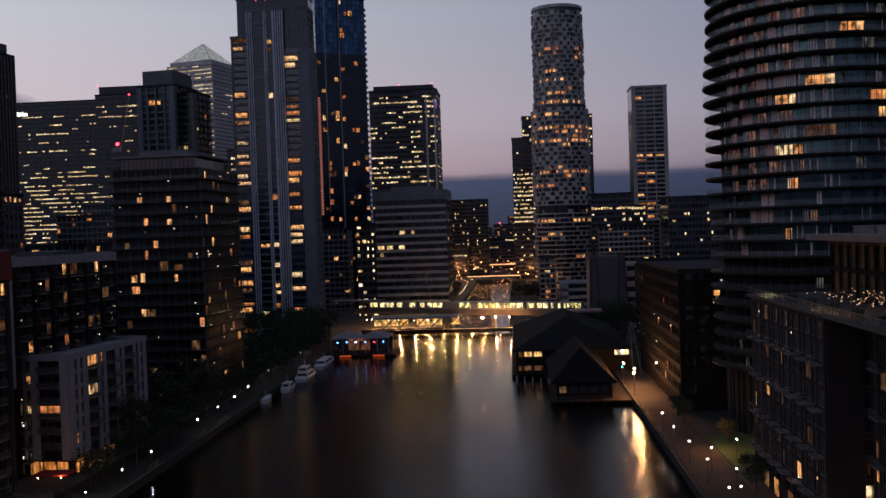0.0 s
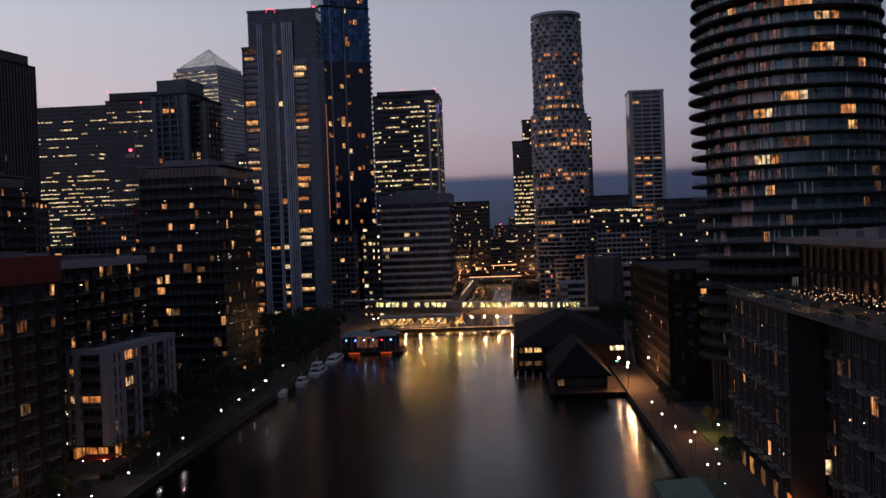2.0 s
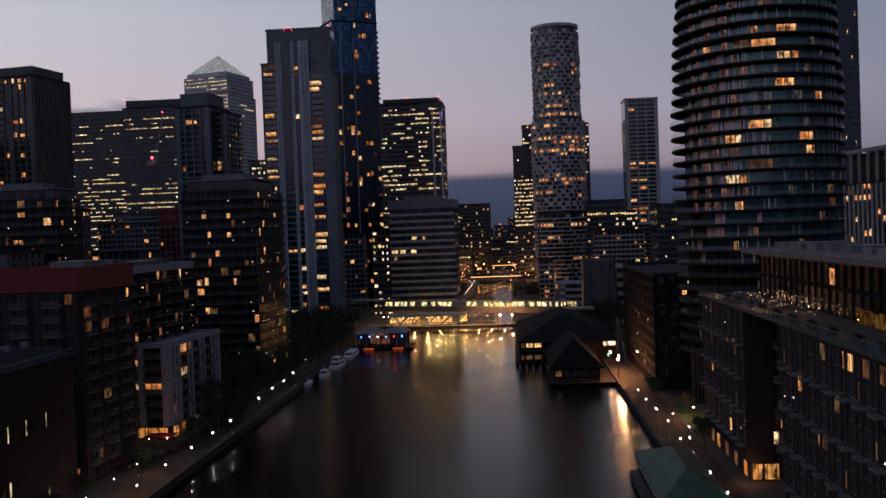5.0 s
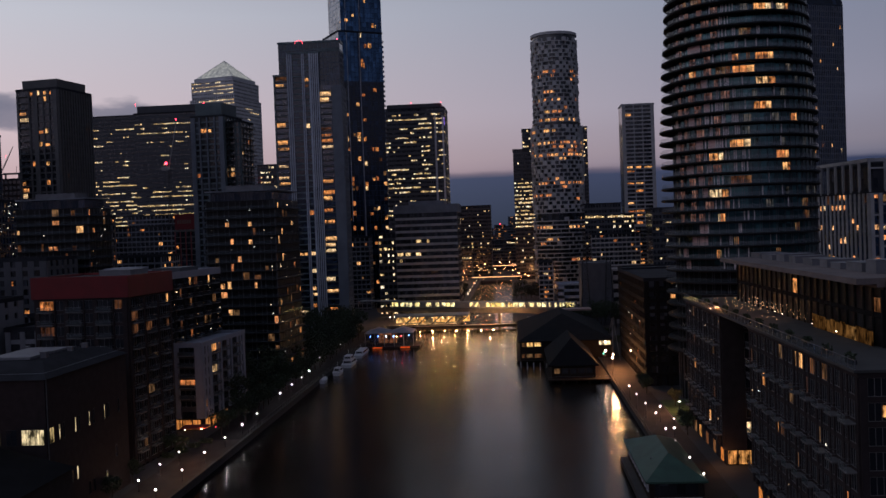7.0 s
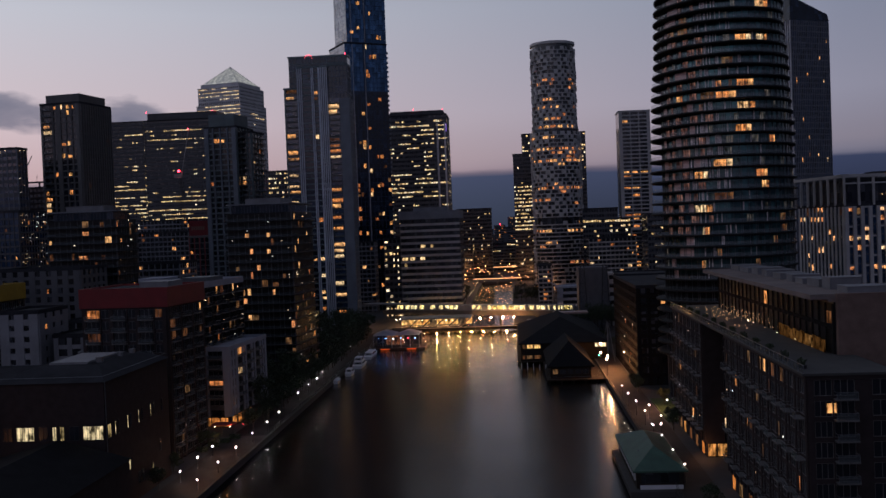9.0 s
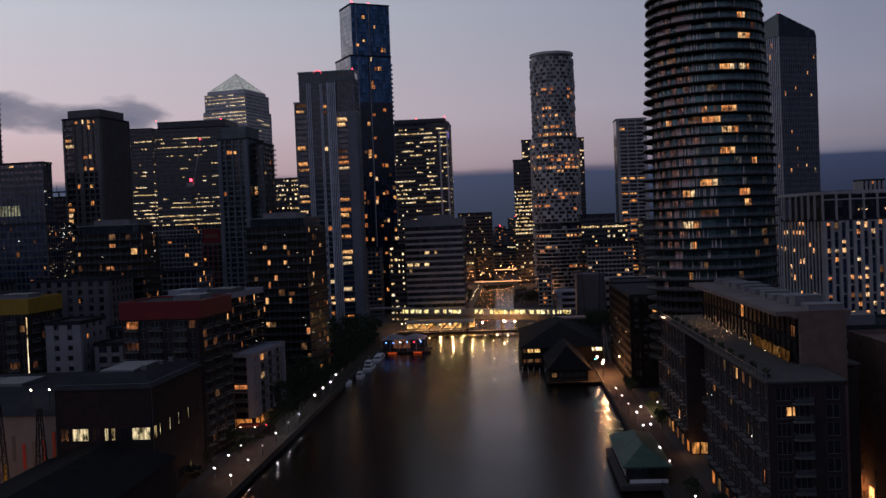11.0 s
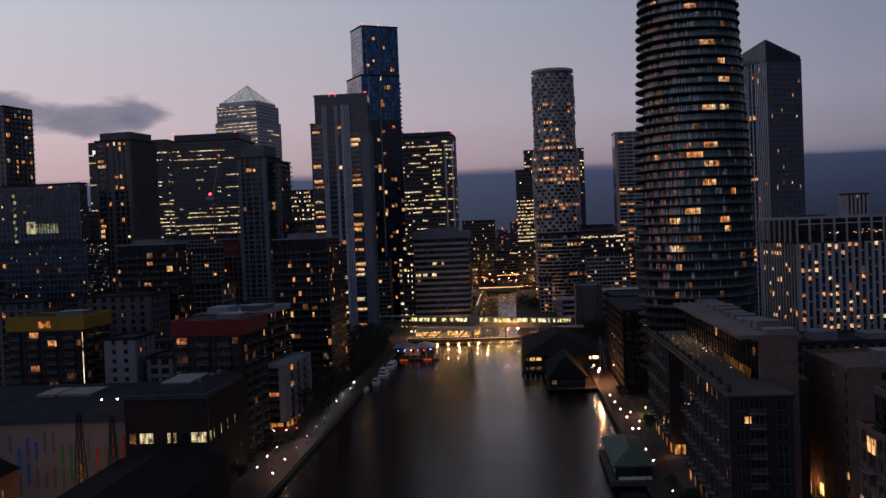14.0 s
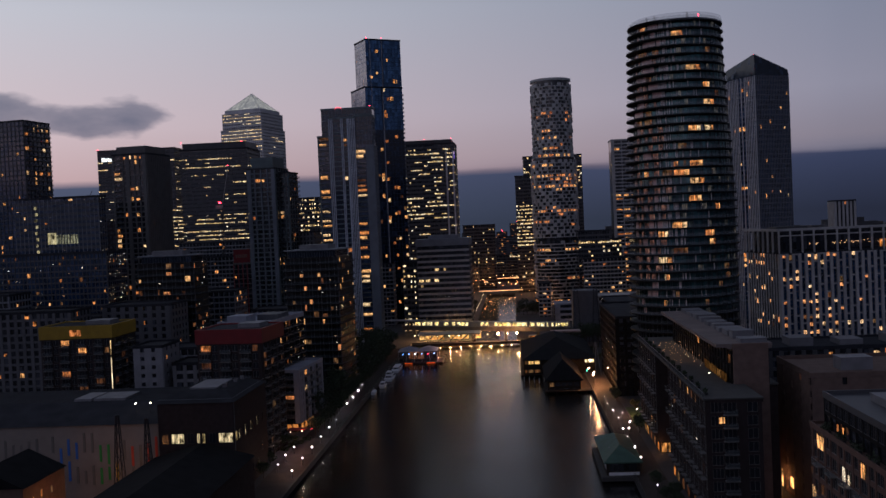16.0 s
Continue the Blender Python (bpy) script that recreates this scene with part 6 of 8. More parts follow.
def ribbed_tower():
    e = thing("ribbed_tower", 155.2, 446, GROUND, 25, "dark finely ribbed tower with a sloping peaked roof", "tower")
    t = 165 - GROUND
    rib = dict(cols=cols((("p", 0.35), ("w", 0.9)), 21) + [("p", 0.35)], pier=(MIDC, 0.5), span=(MIDC, 0.6, 0.1), chance=0.006, lit=[(10, 2), (10, 17), (24, 4)])
    left = dict(cols=[("p", 1.4)] + cols((("w", 1.0), ("p", 0.45)), 7) + [("w", 2.6), ("p", 0.5), ("w", 2.6), ("p", 0.5)] + cols((("w", 1.0), ("p", 0.45)), 6), pier=(STEELC, 0.35), span=(MIDC, 0.5, 0.1), chance=0.02, lit=[(2, 8), (10, 4), (10, 7), (10, 8), (17, 7), (22, 7), (22, 8), (36, 7), (37, 7), (38, 7)])
    block(e, 0, 27, 0, 30, 0, t, 3.2, {"F": rib, "L": left}, G_BLUE, None, seed=95)
    bm = bmesh.new()
    ap = (2.0, 2.0, t + 13)
    v = [bm.verts.new(p) for p in ((-0.3, -0.3, t), (27.3, -0.3, t), (27.3, 30.3, t), (-0.3, 30.3, t), (0.5, 0.5, t + 13.5), (27, 0.6, t + 4), (0.6, 30, t + 7), (27, 30, t + 2))]
    for q in ((0, 1, 5, 4), (1, 2, 7, 5), (2, 3, 6, 7), (3, 0, 4, 6), (4, 5, 7, 6), (3, 2, 1, 0)):
        bm.faces.new([v[i] for i in q])
    part("peaked_roof", bm, G_NIGHT, e)
    beacon(e, 0.8, 0.8, t + 13.2, 0.4)


ribbed_tower()

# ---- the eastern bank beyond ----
office("warehouse_block", "dark dockside block beside the promenade", 38.2, 232, 0, 22, 72, 33, 3.4, 3.6, 0.03, room=HOME, seed=102, sides="FL", pier=(BLACKWALL, 0.3), span=(BLACKWALL, 1.2, 0.25), pw=1.2, specks=8)
office("office_block", "dark low office block", 45, 330, 0, 60, 40, 31, 3.6, 3.0, 0.03, seed=103, sides="FL", pier=(BLACKWALL, 0.12), span=(BLACKWALL, 1.7, 0.1), specks=10, room=HOME)
office("office_block", "dark office block with a bright top floor", 51, 640, 0, 27, 30, 66, 3.9, 2.1, lit_rows([(0, 1, 0.0), (2, 2, 0.95), (3, 20, 0.12)]), seed=104)
office("office_block", "brightly lit office block behind the towers", 78, 660, 0, 12, 24, 58, 3.9, 1.9, 0.5, seed=110)
office("office_block", "dark office block far behind", 89, 560, 0, 40, 30, 60, 3.9, 2.2, 0.1, seed=105)
e = thing("slab_tower", 93, 743, GROUND, 0, "tall slim tower with pale horizontal floor bands", "tower")
block(e, 0, 27, 0, 24, 0, 151 - GROUND, 3.4, {"F": dict(cols=[("p", 2.2), ("w", 5), ("p", 0.6), ("w", 5), ("p", 0.6), ("w", 5), ("p", 2.2)], pier=(LATTICE, 0.5), span=(LATTICE, 1.1, 0.6), chance=0.015, full=True, lit=[(2, 0), (15, 0), (15, 1), (15, 2), (16, 0), (19, 0), (19, 1), (21, 1), (24, 0), (26, 0), (26, 1), (27, 1), (29, 1), (30, 0)], room=HOME)}, G_BLACK, LATTICE, 1.2, seed=106)
block(e, -3, 29, -4, 26, 0, 48 - GROUND, 3.3, {"F": dict(cols=[("p", 1.6), ("w", 7), ("p", 1.0), ("b", 9), ("p", 1.0), ("w", 7), ("p", 1.6)], pier=(LATTICE, 0.5), span=(LATTICE, 1.0, 0.6), chance=0.45, room=HOME)}, G_BLACK, LATTICE, 1.0, seed=107)
for i, (x, y, w_, z) in enumerate(((52, 600, 34, 44), (14, 590, 10, 26))):
    office("apartment_block", "banded balcony block near the round tower", x, y, 0, w_, 26, z, 3.2, 3.0, 0.12, room=HOME, span=(BANDC, 1.0, 0.4), pier=(BANDC, 0.2), seed=108 + i)
office("glass_tower", "distant dark glass tower with bright floors", 0, 868, 0, 22, 26, 127, 3.9, 1.9, lit_rows([(0, 7, 0.05), (8, 19, 0.8)], 0.1), seed=111)
office("glass_tower", "distant dark glass tower", 10, 900, 0, 66, 30, 150, 3.9, 2.1, lit_rows([(3, 5, 0.4)], 0.08), seed=112)

e = thing("pumping_house", 31.5, 420, GROUND, 0, "windowless pale grey box building", "building")
block(e, 0, 15.5, 0, 20, 0, 31 - GROUND, 10, {"F": dict(cols=[("p", 5), ("p", 5), ("p", 5)], pier=(STONE, 0.2), span=(STONE, 0.4, 0.3), chance=0)}, STONE, STONE, 0.6, core="wall")
e = thing("low_block", 47.5, 424, GROUND, 0, "low grey block with long window bands", "building")
block(e, 0, 50, 0, 24, 0, 27 - GROUND, 4.6, {"F": dict(cols=[("p", 0.6), ("w", 22), ("p", 0.6), ("w", 24), ("p", 0.6)], pier=(BANDC, 0.3), span=(BANDC, 2.4, 0.3), chance=0.0)}, G_BLACK, BANDC, 0.8)
e = thing("low_block", 25, 545, GROUND, 0, "low white stepped block with window bands", "building")
block(e, 0, 21, 0, 24, 0, 12.5 - GROUND, 4.2, {"F": dict(cols=[("p", 3), ("w", 10), ("p", 3)], pier=(RENDER, 0.3), span=(RENDER, 1.8, 0.3), chance=0.1)}, G_BLACK, RENDER, 0.8)

# ---- the banded building and its neighbours at the head of the dock ----
e = thing("banded_office", -74.5, 500, GROUND, 0, "dark office building with pale horizontal bands", "building")
block(e, 0, 38, 0, 34, 0, 62 - GROUND, 3.9, {"F": dict(cols=[("p", 0.4), ("w", 9), ("p", 0.3), ("w", 9), ("p", 0.3), ("w", 9), ("p", 0.3), ("w", 9), ("p", 0.4)], pier=(DARKC, 0.1), span=(BANDC, 1.5, 0.7), chance=0.0, room=OFFICE), "R": dict(cols=cols((("p", 0.5), ("w", 5)), 6) + [("p", 0.5)], pier=(DARKC, 0.2), span=(DARKC, 1.4, 0.5), chance=0.08)}, G_BLACK, None, seed=121)
for z, x, wd in ((9, 0.8, 3.4), (9, 5.6, 3.2), (9, 12, 3.0), (11, 12.5, 3.0), (11, 19, 1.6), (8, 2, 1.6)):
    put("lit_window", boxmesh("lit_window", (0, wd, -0.1, 0.02, 0, 2.0), OFFICE), e, pose(x, 0, 3.9 * z + 1.9))
bm = bmesh.new()
box(bm, -0.7, 38.7, -0.7, 34.7, 62 - GROUND, 67 - GROUND)
box(bm, 8, 30, 6, 28, 67 - GROUND, 69.5 - GROUND)
part("roof", bm, MIDC, e)
office("office_block", "narrow block with bright stairwell windows", -86, 505, 0, 11, 20, 50, 3.9, 2.6, lit_rows([(0, 20, 0.5)]), seed=122, room=OFFICE)
office("office_block", "dark office block beyond the channel", -64, 950, 0, 38, 30, 75, 3.9, 2.4, 0.12, seed=123)

# ---- elevated railway ----
VIAD = mat("dark_viaduct_concrete", (0.09, 0.088, 0.085), 0.85, size=3, spec=0.2)


def railway():
    e = thing("railway_viaduct", -84, 488, GROUND, -21.0, "elevated railway viaduct across the head of the dock", "bridge")
    L = 132.0
    bm = bmesh.new()
    box(bm, 0, L, -3.6, 3.6, 5.2, 6.6)
    # front beam hangs lower to block the lamps under the deck
    box(bm, 0, L, -3.9, -3.6, 4.6, 7.3)
    box(bm, 0, L, 3.6, 3.9, 5.0, 7.3)
    part("deck", bm, VIAD, e)
    for i in range(6):
        bm = bmesh.new()
        prism(bm, [(1.0 * math.cos(2 * math.pi * k / 12), 1.0 * math.sin(2 * math.pi * k / 12)) for k in range(12)], -4, 5.2)
        box(bm, -1.6, 1.6, -3.4, 3.4, 4.3, 5.2)
        part("pier", bm, VIAD, e, m=pose(8 + i * 23, 0, 0))
    for i in range(34):
        put("parapet_post", boxmesh("parapet_post", (-0.06, 0.06, -0.08, 0.0, 0, 0.7), RAIL), e, pose(2 + i * 3.9, -3.9, 7.2))
    # platform canopy at the western end
    bm = bmesh.new()
    box(bm, -14, 14, -5.2, 5.2, 10.9, 11.3)
    part("canopy", bm, MIDC, e)
    for i in range(5):
        bm = bmesh.new()
        bar(bm, (-12 + i * 6, -4.6, 6.6), (-12 + i * 6, -4.6, 10.9), 0.12)
        part("canopy_post", bm, RAIL, e)
    # unseen lamps added under the deck for streaks on the water
    for i in range(8):
        bm = bmesh.new()
        bmesh.ops.create_icosphere(bm, subdivisions=1, radius=0.22, matrix=Matrix.Translation((12 + i * 5.2, 3.2, 4.72)))
        part("underdeck_lamp", bm, LAMP_Q, e)
    tr = thing("train", -84, 488, 6.6 + GROUND + 0.05, -21.0, "lit light-rail train standing on the viaduct", "train")
    r = random.Random(2)
    for c in range(4):
        x0 = 9 + c * 28.6
        bm = bmesh.new()
        ring = [(-1.3, 0.5), (1.3, 0.5), (1.35, 0.9), (1.35, 3.7), (0.95, 4.3), (-0.95, 4.3), (-1.35, 3.7), (-1.35, 0.9)]
        a = [bm.verts.new((x0, y - 1.9, z)) for y, z in ring]
        b = [bm.verts.new((x0 + 28.0, y - 1.9, z)) for y, z in ring]
        for i in range(8):
            bm.faces.new((a[i], a[(i + 1) % 8], b[(i + 1) % 8], b[i]))
        bm.faces.new(a[::-1])
        bm.faces.new(b)
        car = part("carriage", bm, TRAINB, tr)
        x = x0 + 0.9
        while x < x0 + 26:
            wd = r.choice((1.2, 2.4, 3.2, 2.4))
            if r.random() < 0.82:
                put("carriage_window", boxmesh("carriage_window", (0, wd, -0.05, 0.03, -0.1, 2.2), TRAIN), car, pose(x, -3.25, 1.5))
            x += wd + r.choice((0.5, 0.5, 1.6))
        for k in (4, 22):
            bm = bmesh.new()
            box(bm, x0 + k - 1.5, x0 + k + 1.5, -3.0, -0.8, 0.0, 0.5)
            part("bogie", bm, POLE, car)


LAMP_Q = glow("lamp_quay", (1.0, 0.55, 0.2), 700.0)
TRAINB = mat("train_body", (0.18, 0.19, 0.21), 0.4, 0.3, size=4)
railway()


# ---- quays, lamps and trees ----
strip("lawn", 38, 52, 172, 206, GROUND, GROUND + 0.25, GRASS, "small lawn beside the promenade", "lawn")


def street_lamp(h, head, label):
    e = thing("street_lamp", 0, 0, GROUND, 0, label, "street lamp", "lamps along the dock")
    bm = bmesh.new()
    bar(bm, (0, 0, 0), (0, 0, 0.5), 0.12, 8, 0.1)
    bar(bm, (0, 0, 0.5), (0, 0, h - 0.3), 0.06, 8, 0.045)
    part("post", bm, POLE, e)
    bm = bmesh.new()
    bmesh.ops.create_uvsphere(bm, u_segments=10, v_segments=6, radius=0.3 if head is LAMP_Y else 0.105, matrix=Matrix.Translation((0, 0, h)))
    part("lamp_globe", bm, head, e, "glowing lamp globe")
    bm = bmesh.new()
    bar(bm, (0, 0, h + 0.14), (0, 0, h + 0.28), 0.22, 10, 0.05)
    part("lamp_cap", bm, POLE, e)
    return e


small = street_lamp(2.6, LAMP_WQ, "slim dark quay lamp with a white glowing globe")
small.matrix_basis = pose(-79, 236, GROUND)
for x, y in ((-79, 251), (-80, 268), (-83, 289), (-83, 302), (-84, 321), (-85, 366), (-79, 220), (-77.5, 187), (-77.4, 172), (-77.4, 156.5), (-77.4, 140.5), (-84, 129.8), (-77.1, 124.5), (-77.0, 108.8), (-83.6, 116.4), (-84.0, 141.7), (-82, 345)):
    copy_thing(small, pose(x, y, GROUND))
tall = street_lamp(4.2, LAMP_W, "dark promenade lamp post with a white glowing globe")
tall.matrix_basis = pose(29.8, 209, GROUND)
for x, y in ((29.9, 194.7), (30.6, 181), (31.2, 167), (30.8, 148.5), (39.7, 182), (30.9, 135.5), (31.3, 121), (31.5, 107.8), (33.6, 175.5), (32.8, 149), (34.6, 160), (31.8, 77.6)):
    copy_thing(tall, pose(x, y, GROUND))
warm = street_lamp(6.2, LAMP_Y, "tall lamp post with a bright warm light")
warm.matrix_basis = pose(28.9, 273, GROUND)
for x, y in ((29.4, 254.5), (38.0, 272), (31.5, 300), (30.5, 262)):
    copy_thing(warm, pose(x, y, GROUND))


def lamp(name, x, y, z, watts, colour, radius=0.3):
    d = bpy.data.lights.new(name, "POINT")
    d.energy, d.color, d.shadow_soft_size = watts, colour, radius
    new(name, d).matrix_basis = pose(x, y, z)


SODIUM, WHITE = (1.0, 0.42, 0.15), (1.0, 0.86, 0.7)
for x, y, z, p in ((31.0, 254.5, 4.4, 6200), (31.6, 271, 4.4, 5600), (34.5, 262, 4.2, 800), (37.5, 189, 4.2, 2200), (-79.5, 128, 2.8, 330), (-81, 142, 2.8, 330), (-79, 112, 2.6, 300), (39.0, 127.5, 1.6, 260), (66.5, 56, 2.2, 160), (46.5, 118, 34.6, 60), (46.5, 134, 34.6, 60), (-124.5, 52, 8, 900), (-124, 72, 8, 900), (-50, 620, 9, 7000), (-52, 720, 9, 9000), (-58, 850, 9, 12000), (14, 840, 9, 9000), (20, 690, 5, 5000)):
    lamp("lamp_light", x, y, z, p, SODIUM)
for x, p in ((-62, 260), (-50, 260), (-38, 260)):
    lamp("quay_light", x, 455, 3.6, p, (1.0, 0.78, 0.4))


def tree(seed, h, spread):
    """A tapered trunk, limbs and a ragged crown of small leaf clumps."""
    r = random.Random(seed)
    e = thing("tree", 0, 0, GROUND, 0, "dark leafy dockside tree in full summer crown", "tree", "trees along the dock")
    bm = bmesh.new()
    bar(bm, (0, 0, 0), (0.1, 0.05, h * 0.45), 0.24, 8, 0.15)
    tips = []
    for i in range(8):
        a = i * 2.4 + r.uniform(-0.4, 0.4)
        base = Vector((0.1, 0.05, h * r.uniform(0.25, 0.45)))
        tip = Vector((spread * r.uniform(0.35, 0.75) * math.cos(a), spread * r.uniform(0.35, 0.75) * math.sin(a), h * r.uniform(0.5, 0.9)))
        bar(bm, base, tip, 0.09, 5, 0.03)
        tips.append(tip)
    part("trunk", bm, BARK, e)
    bm = bmesh.new()
    cl = tips + [Vector((r.uniform(-0.5, 0.5) * spread, r.uniform(-0.5, 0.5) * spread, h * r.uniform(0.45, 0.97))) for _ in range(14)]
    for c in cl:
        s = spread * r.uniform(0.22, 0.4)
        for _ in range(46):
            p = Vector((r.gauss(0, 1), r.gauss(0, 1), r.gauss(0, 0.8))).normalized() * s * r.uniform(0.55, 1.05)
            leaf_quad(bm, c + p, r.uniform(0.18, 0.36), r)
    part("crown", bm, LEAF, e)
    return e


kinds = [tree(301, 12.5, 5.2), tree(302, 14.5, 5.8), tree(303, 10.0, 4.8)]
kinds[0].matrix_basis, kinds[1].matrix_basis, kinds[2].matrix_basis = pose(-88, 262, GROUND), pose(-90, 300, GROUND), pose(-87, 228, GROUND)
r = random.Random(17)
for i in range(30):
    y = 196 + i * 7.6
    x = -85.5 - (i % 3) * 4.2 + r.uniform(-1, 1)
    if y > 216 or x > -86:
        copy_thing(kinds[i % 3], pose(x, y + r.uniform(-2, 2), GROUND, 0, 0, r.uniform(0, 360)))
for i in range(34):
    copy_thing(kinds[(i * 2) % 3], pose(-81.5 + r.uniform(-0.8, 0.8), 168 + i * 6.6, GROUND, 0, 0, r.uniform(0, 360)) @ Matrix.Diagonal((0.62, 0.62, 0.6, 1)))
for x, y in ((-94, 405), (-101, 411), (-108, 408), (-116, 412), (-124, 409), (-131, 414), (-88, 400), (-96, 420), (-112, 418), (-84, 412), (-104, 398), (-120, 402)):
    copy_thing(kinds[r.randrange(2)], pose(x, y, GROUND, 0, 0, r.uniform(0, 360)))
big = tree(304, 13.5, 6.6)
big.matrix_basis = pose(1.5, 612, GROUND)
for x, y, k in ((9.0, 616, 1.0), (15.5, 611, 1.05), (21, 618, 0.9), (5.0, 609, 0.8), (12.0, 607, 0.72), (18.5, 608, 0.7), (-2.0, 611, 0.62)):
    copy_thing(big, pose(x, y, GROUND - 2.2 * k, 0, 0, r.uniform(0, 360)) @ Matrix.Diagonal((k, k, k, 1)))
for x, y in ((-42, 560), (-41, 590), (-43, 620), (-42, 660), (-44, 540)):
    copy_thing(kinds[2], pose(x, y, GROUND, 0, 0, r.uniform(0, 360)))
for x, y in ((41, 196), (47, 190), (38.5, 166), (37.8, 160), (50, 178), (36, 218), (36, 226), (60, 54), (62, 47), (33.5, 72), (35.5, 66), (34, 60), (36.5, 76), (33, 88), (-86, 148), (-88, 124), (-86.5, 110), (40, 330), (36, 345), (38, 360), (-90, 150)):
    copy_thing(kinds[2], pose(x, y, GROUND, 0, 0, r.uniform(0, 360)) @ Matrix.Diagonal((0.5, 0.5, 0.5, 1)))

for x, y in ((22, 404), (28, 408), (34, 402), (40, 410), (47, 404), (54, 409), (60, 403), (37, 396), (44, 394), (52, 396)):
    copy_thing(kinds[r.randrange(3)], pose(x, y, GROUND, 0, 0, r.uniform(0, 360)))
# ---- quayside rails, planting boxes ----
for name, x, y0, y1 in (("quay_railing", -75.2, 170, 420), ("quay_railing", 28.7, 60, 240)):
    e = thing(name, x, y0, GROUND + 0.25, 0, "dark metal railing along the quay edge", "railing")
    n = int((y1 - y0) / 3.0)
    for i in range(n + 1):
        put("rail_post", boxmesh("rail_post", (-0.04, 0.04, -0.04, 0.04, 0, 1.1), POLE), e, pose(0, i * (y1 - y0) / n, 0))
    for z in (0.55, 1.08):
        put("rail_bar", boxmesh("rail_bar", (-0.025, 0.025, 0, y1 - y0, -0.025, 0.025), POLE), e, pose(0, 0, z))


# ---- boats ----
def hull(bm, L, B, H, slot=0):
    n, rows = 12, []
    for i in range(n + 1):
        f = i / n
        half = B / 2 * (1 - max(0.0, (f - 0.55) / 0.45) ** 2.2) * (0.86 + 0.14 * min(1, f * 5))
        rows.append([(-half * 0.7, f * L, -0.5), (-half, f * L, H * (1 + 0.3 * f * f)), (half, f * L, H * (1 + 0.3 * f * f)), (half * 0.7, f * L, -0.5)])
    vs = [[bm.verts.new(p) for p in row] for row in rows]
    for a, b in zip(vs, vs[1:]):
        for i in range(3):
            bm.faces.new((a[i], b[i], b[i + 1], a[i + 1])).material_index = slot
    bm.faces.new(vs[0])


def boat(x, y, L, B, decks, label, rz=0, name="motor_yacht"):
    e = thing(name, x, y, WATER, rz, label, "boat", "boats at the quay")
    bm = bmesh.new()
    hull(bm, L, B, 1.3)
    part("hull", bm, HULL, e)
    z, y0, y1, wd = 1.2, L * 0.12, L * 0.72, B * 0.78
    for d in range(decks):
        bm = bmesh.new()
        v = [bm.verts.new(p) for p in ((-wd / 2, y0, z), (wd / 2, y0, z), (wd / 2, y1, z), (-wd / 2, y1, z), (-wd / 2 + 0.2, y0 + 0.3, z + 1.6), (wd / 2 - 0.2, y0 + 0.3, z + 1.6), (wd / 2 - 0.3, y1 - 1.3, z + 1.6), (-wd / 2 + 0.3, y1 - 1.3, z + 1.6))]
        for q in ((0, 1, 5, 4), (1, 2, 6, 5), (2, 3, 7, 6), (3, 0, 4, 7), (4, 5, 6, 7)):
            bm.faces.new([v[i] for i in q])
        part("cabin", bm, HULL, e)
        bm = bmesh.new()
        box(bm, -wd / 2 - 0.02, wd / 2 + 0.02, y0 + 0.8, y1 - 1.8, z + 0.65, z + 1.2)
        box(bm, -wd / 2 + 0.5, wd / 2 - 0.5, y0 + 0.04, y0 + 0.6, z + 0.6, z + 1.25)
        part("cabin_window", bm, G_BLACK, e)
        z, y0, y1, wd = z + 1.65, y0 + 0.8, y1 - L * 0.16, wd * 0.82
    bm = bmesh.new()
    bar(bm, (0, L * 0.35, z), (0, L * 0.33, z + 2.2), 0.05)
    part("mast", bm, HULL, e)
    bm = bmesh.new()
    for i in range(6):
        for s in (-1, 1):
            bar(bm, (s * B * 0.42, L * (0.5 + 0.07 * i), 1.4), (s * B * 0.36, L * (0.5 + 0.07 * i), 2.2), 0.025, 4)
    part("guard_rail", bm, RAIL, e)


boat(-72.2, 280, 10, 3.4, 1, "small white cabin cruiser moored at the quay")
boat(-71.8, 300, 18, 5.0, 2, "white two-deck motor yacht moored at the quay")
boat(-71.6, 328, 24, 4.6, 1, "long pale barge moored at the quay", name="barge")
boat(-74.0, 262, 7, 2.4, 0, "low open boat beside the quay", name="small_boat")


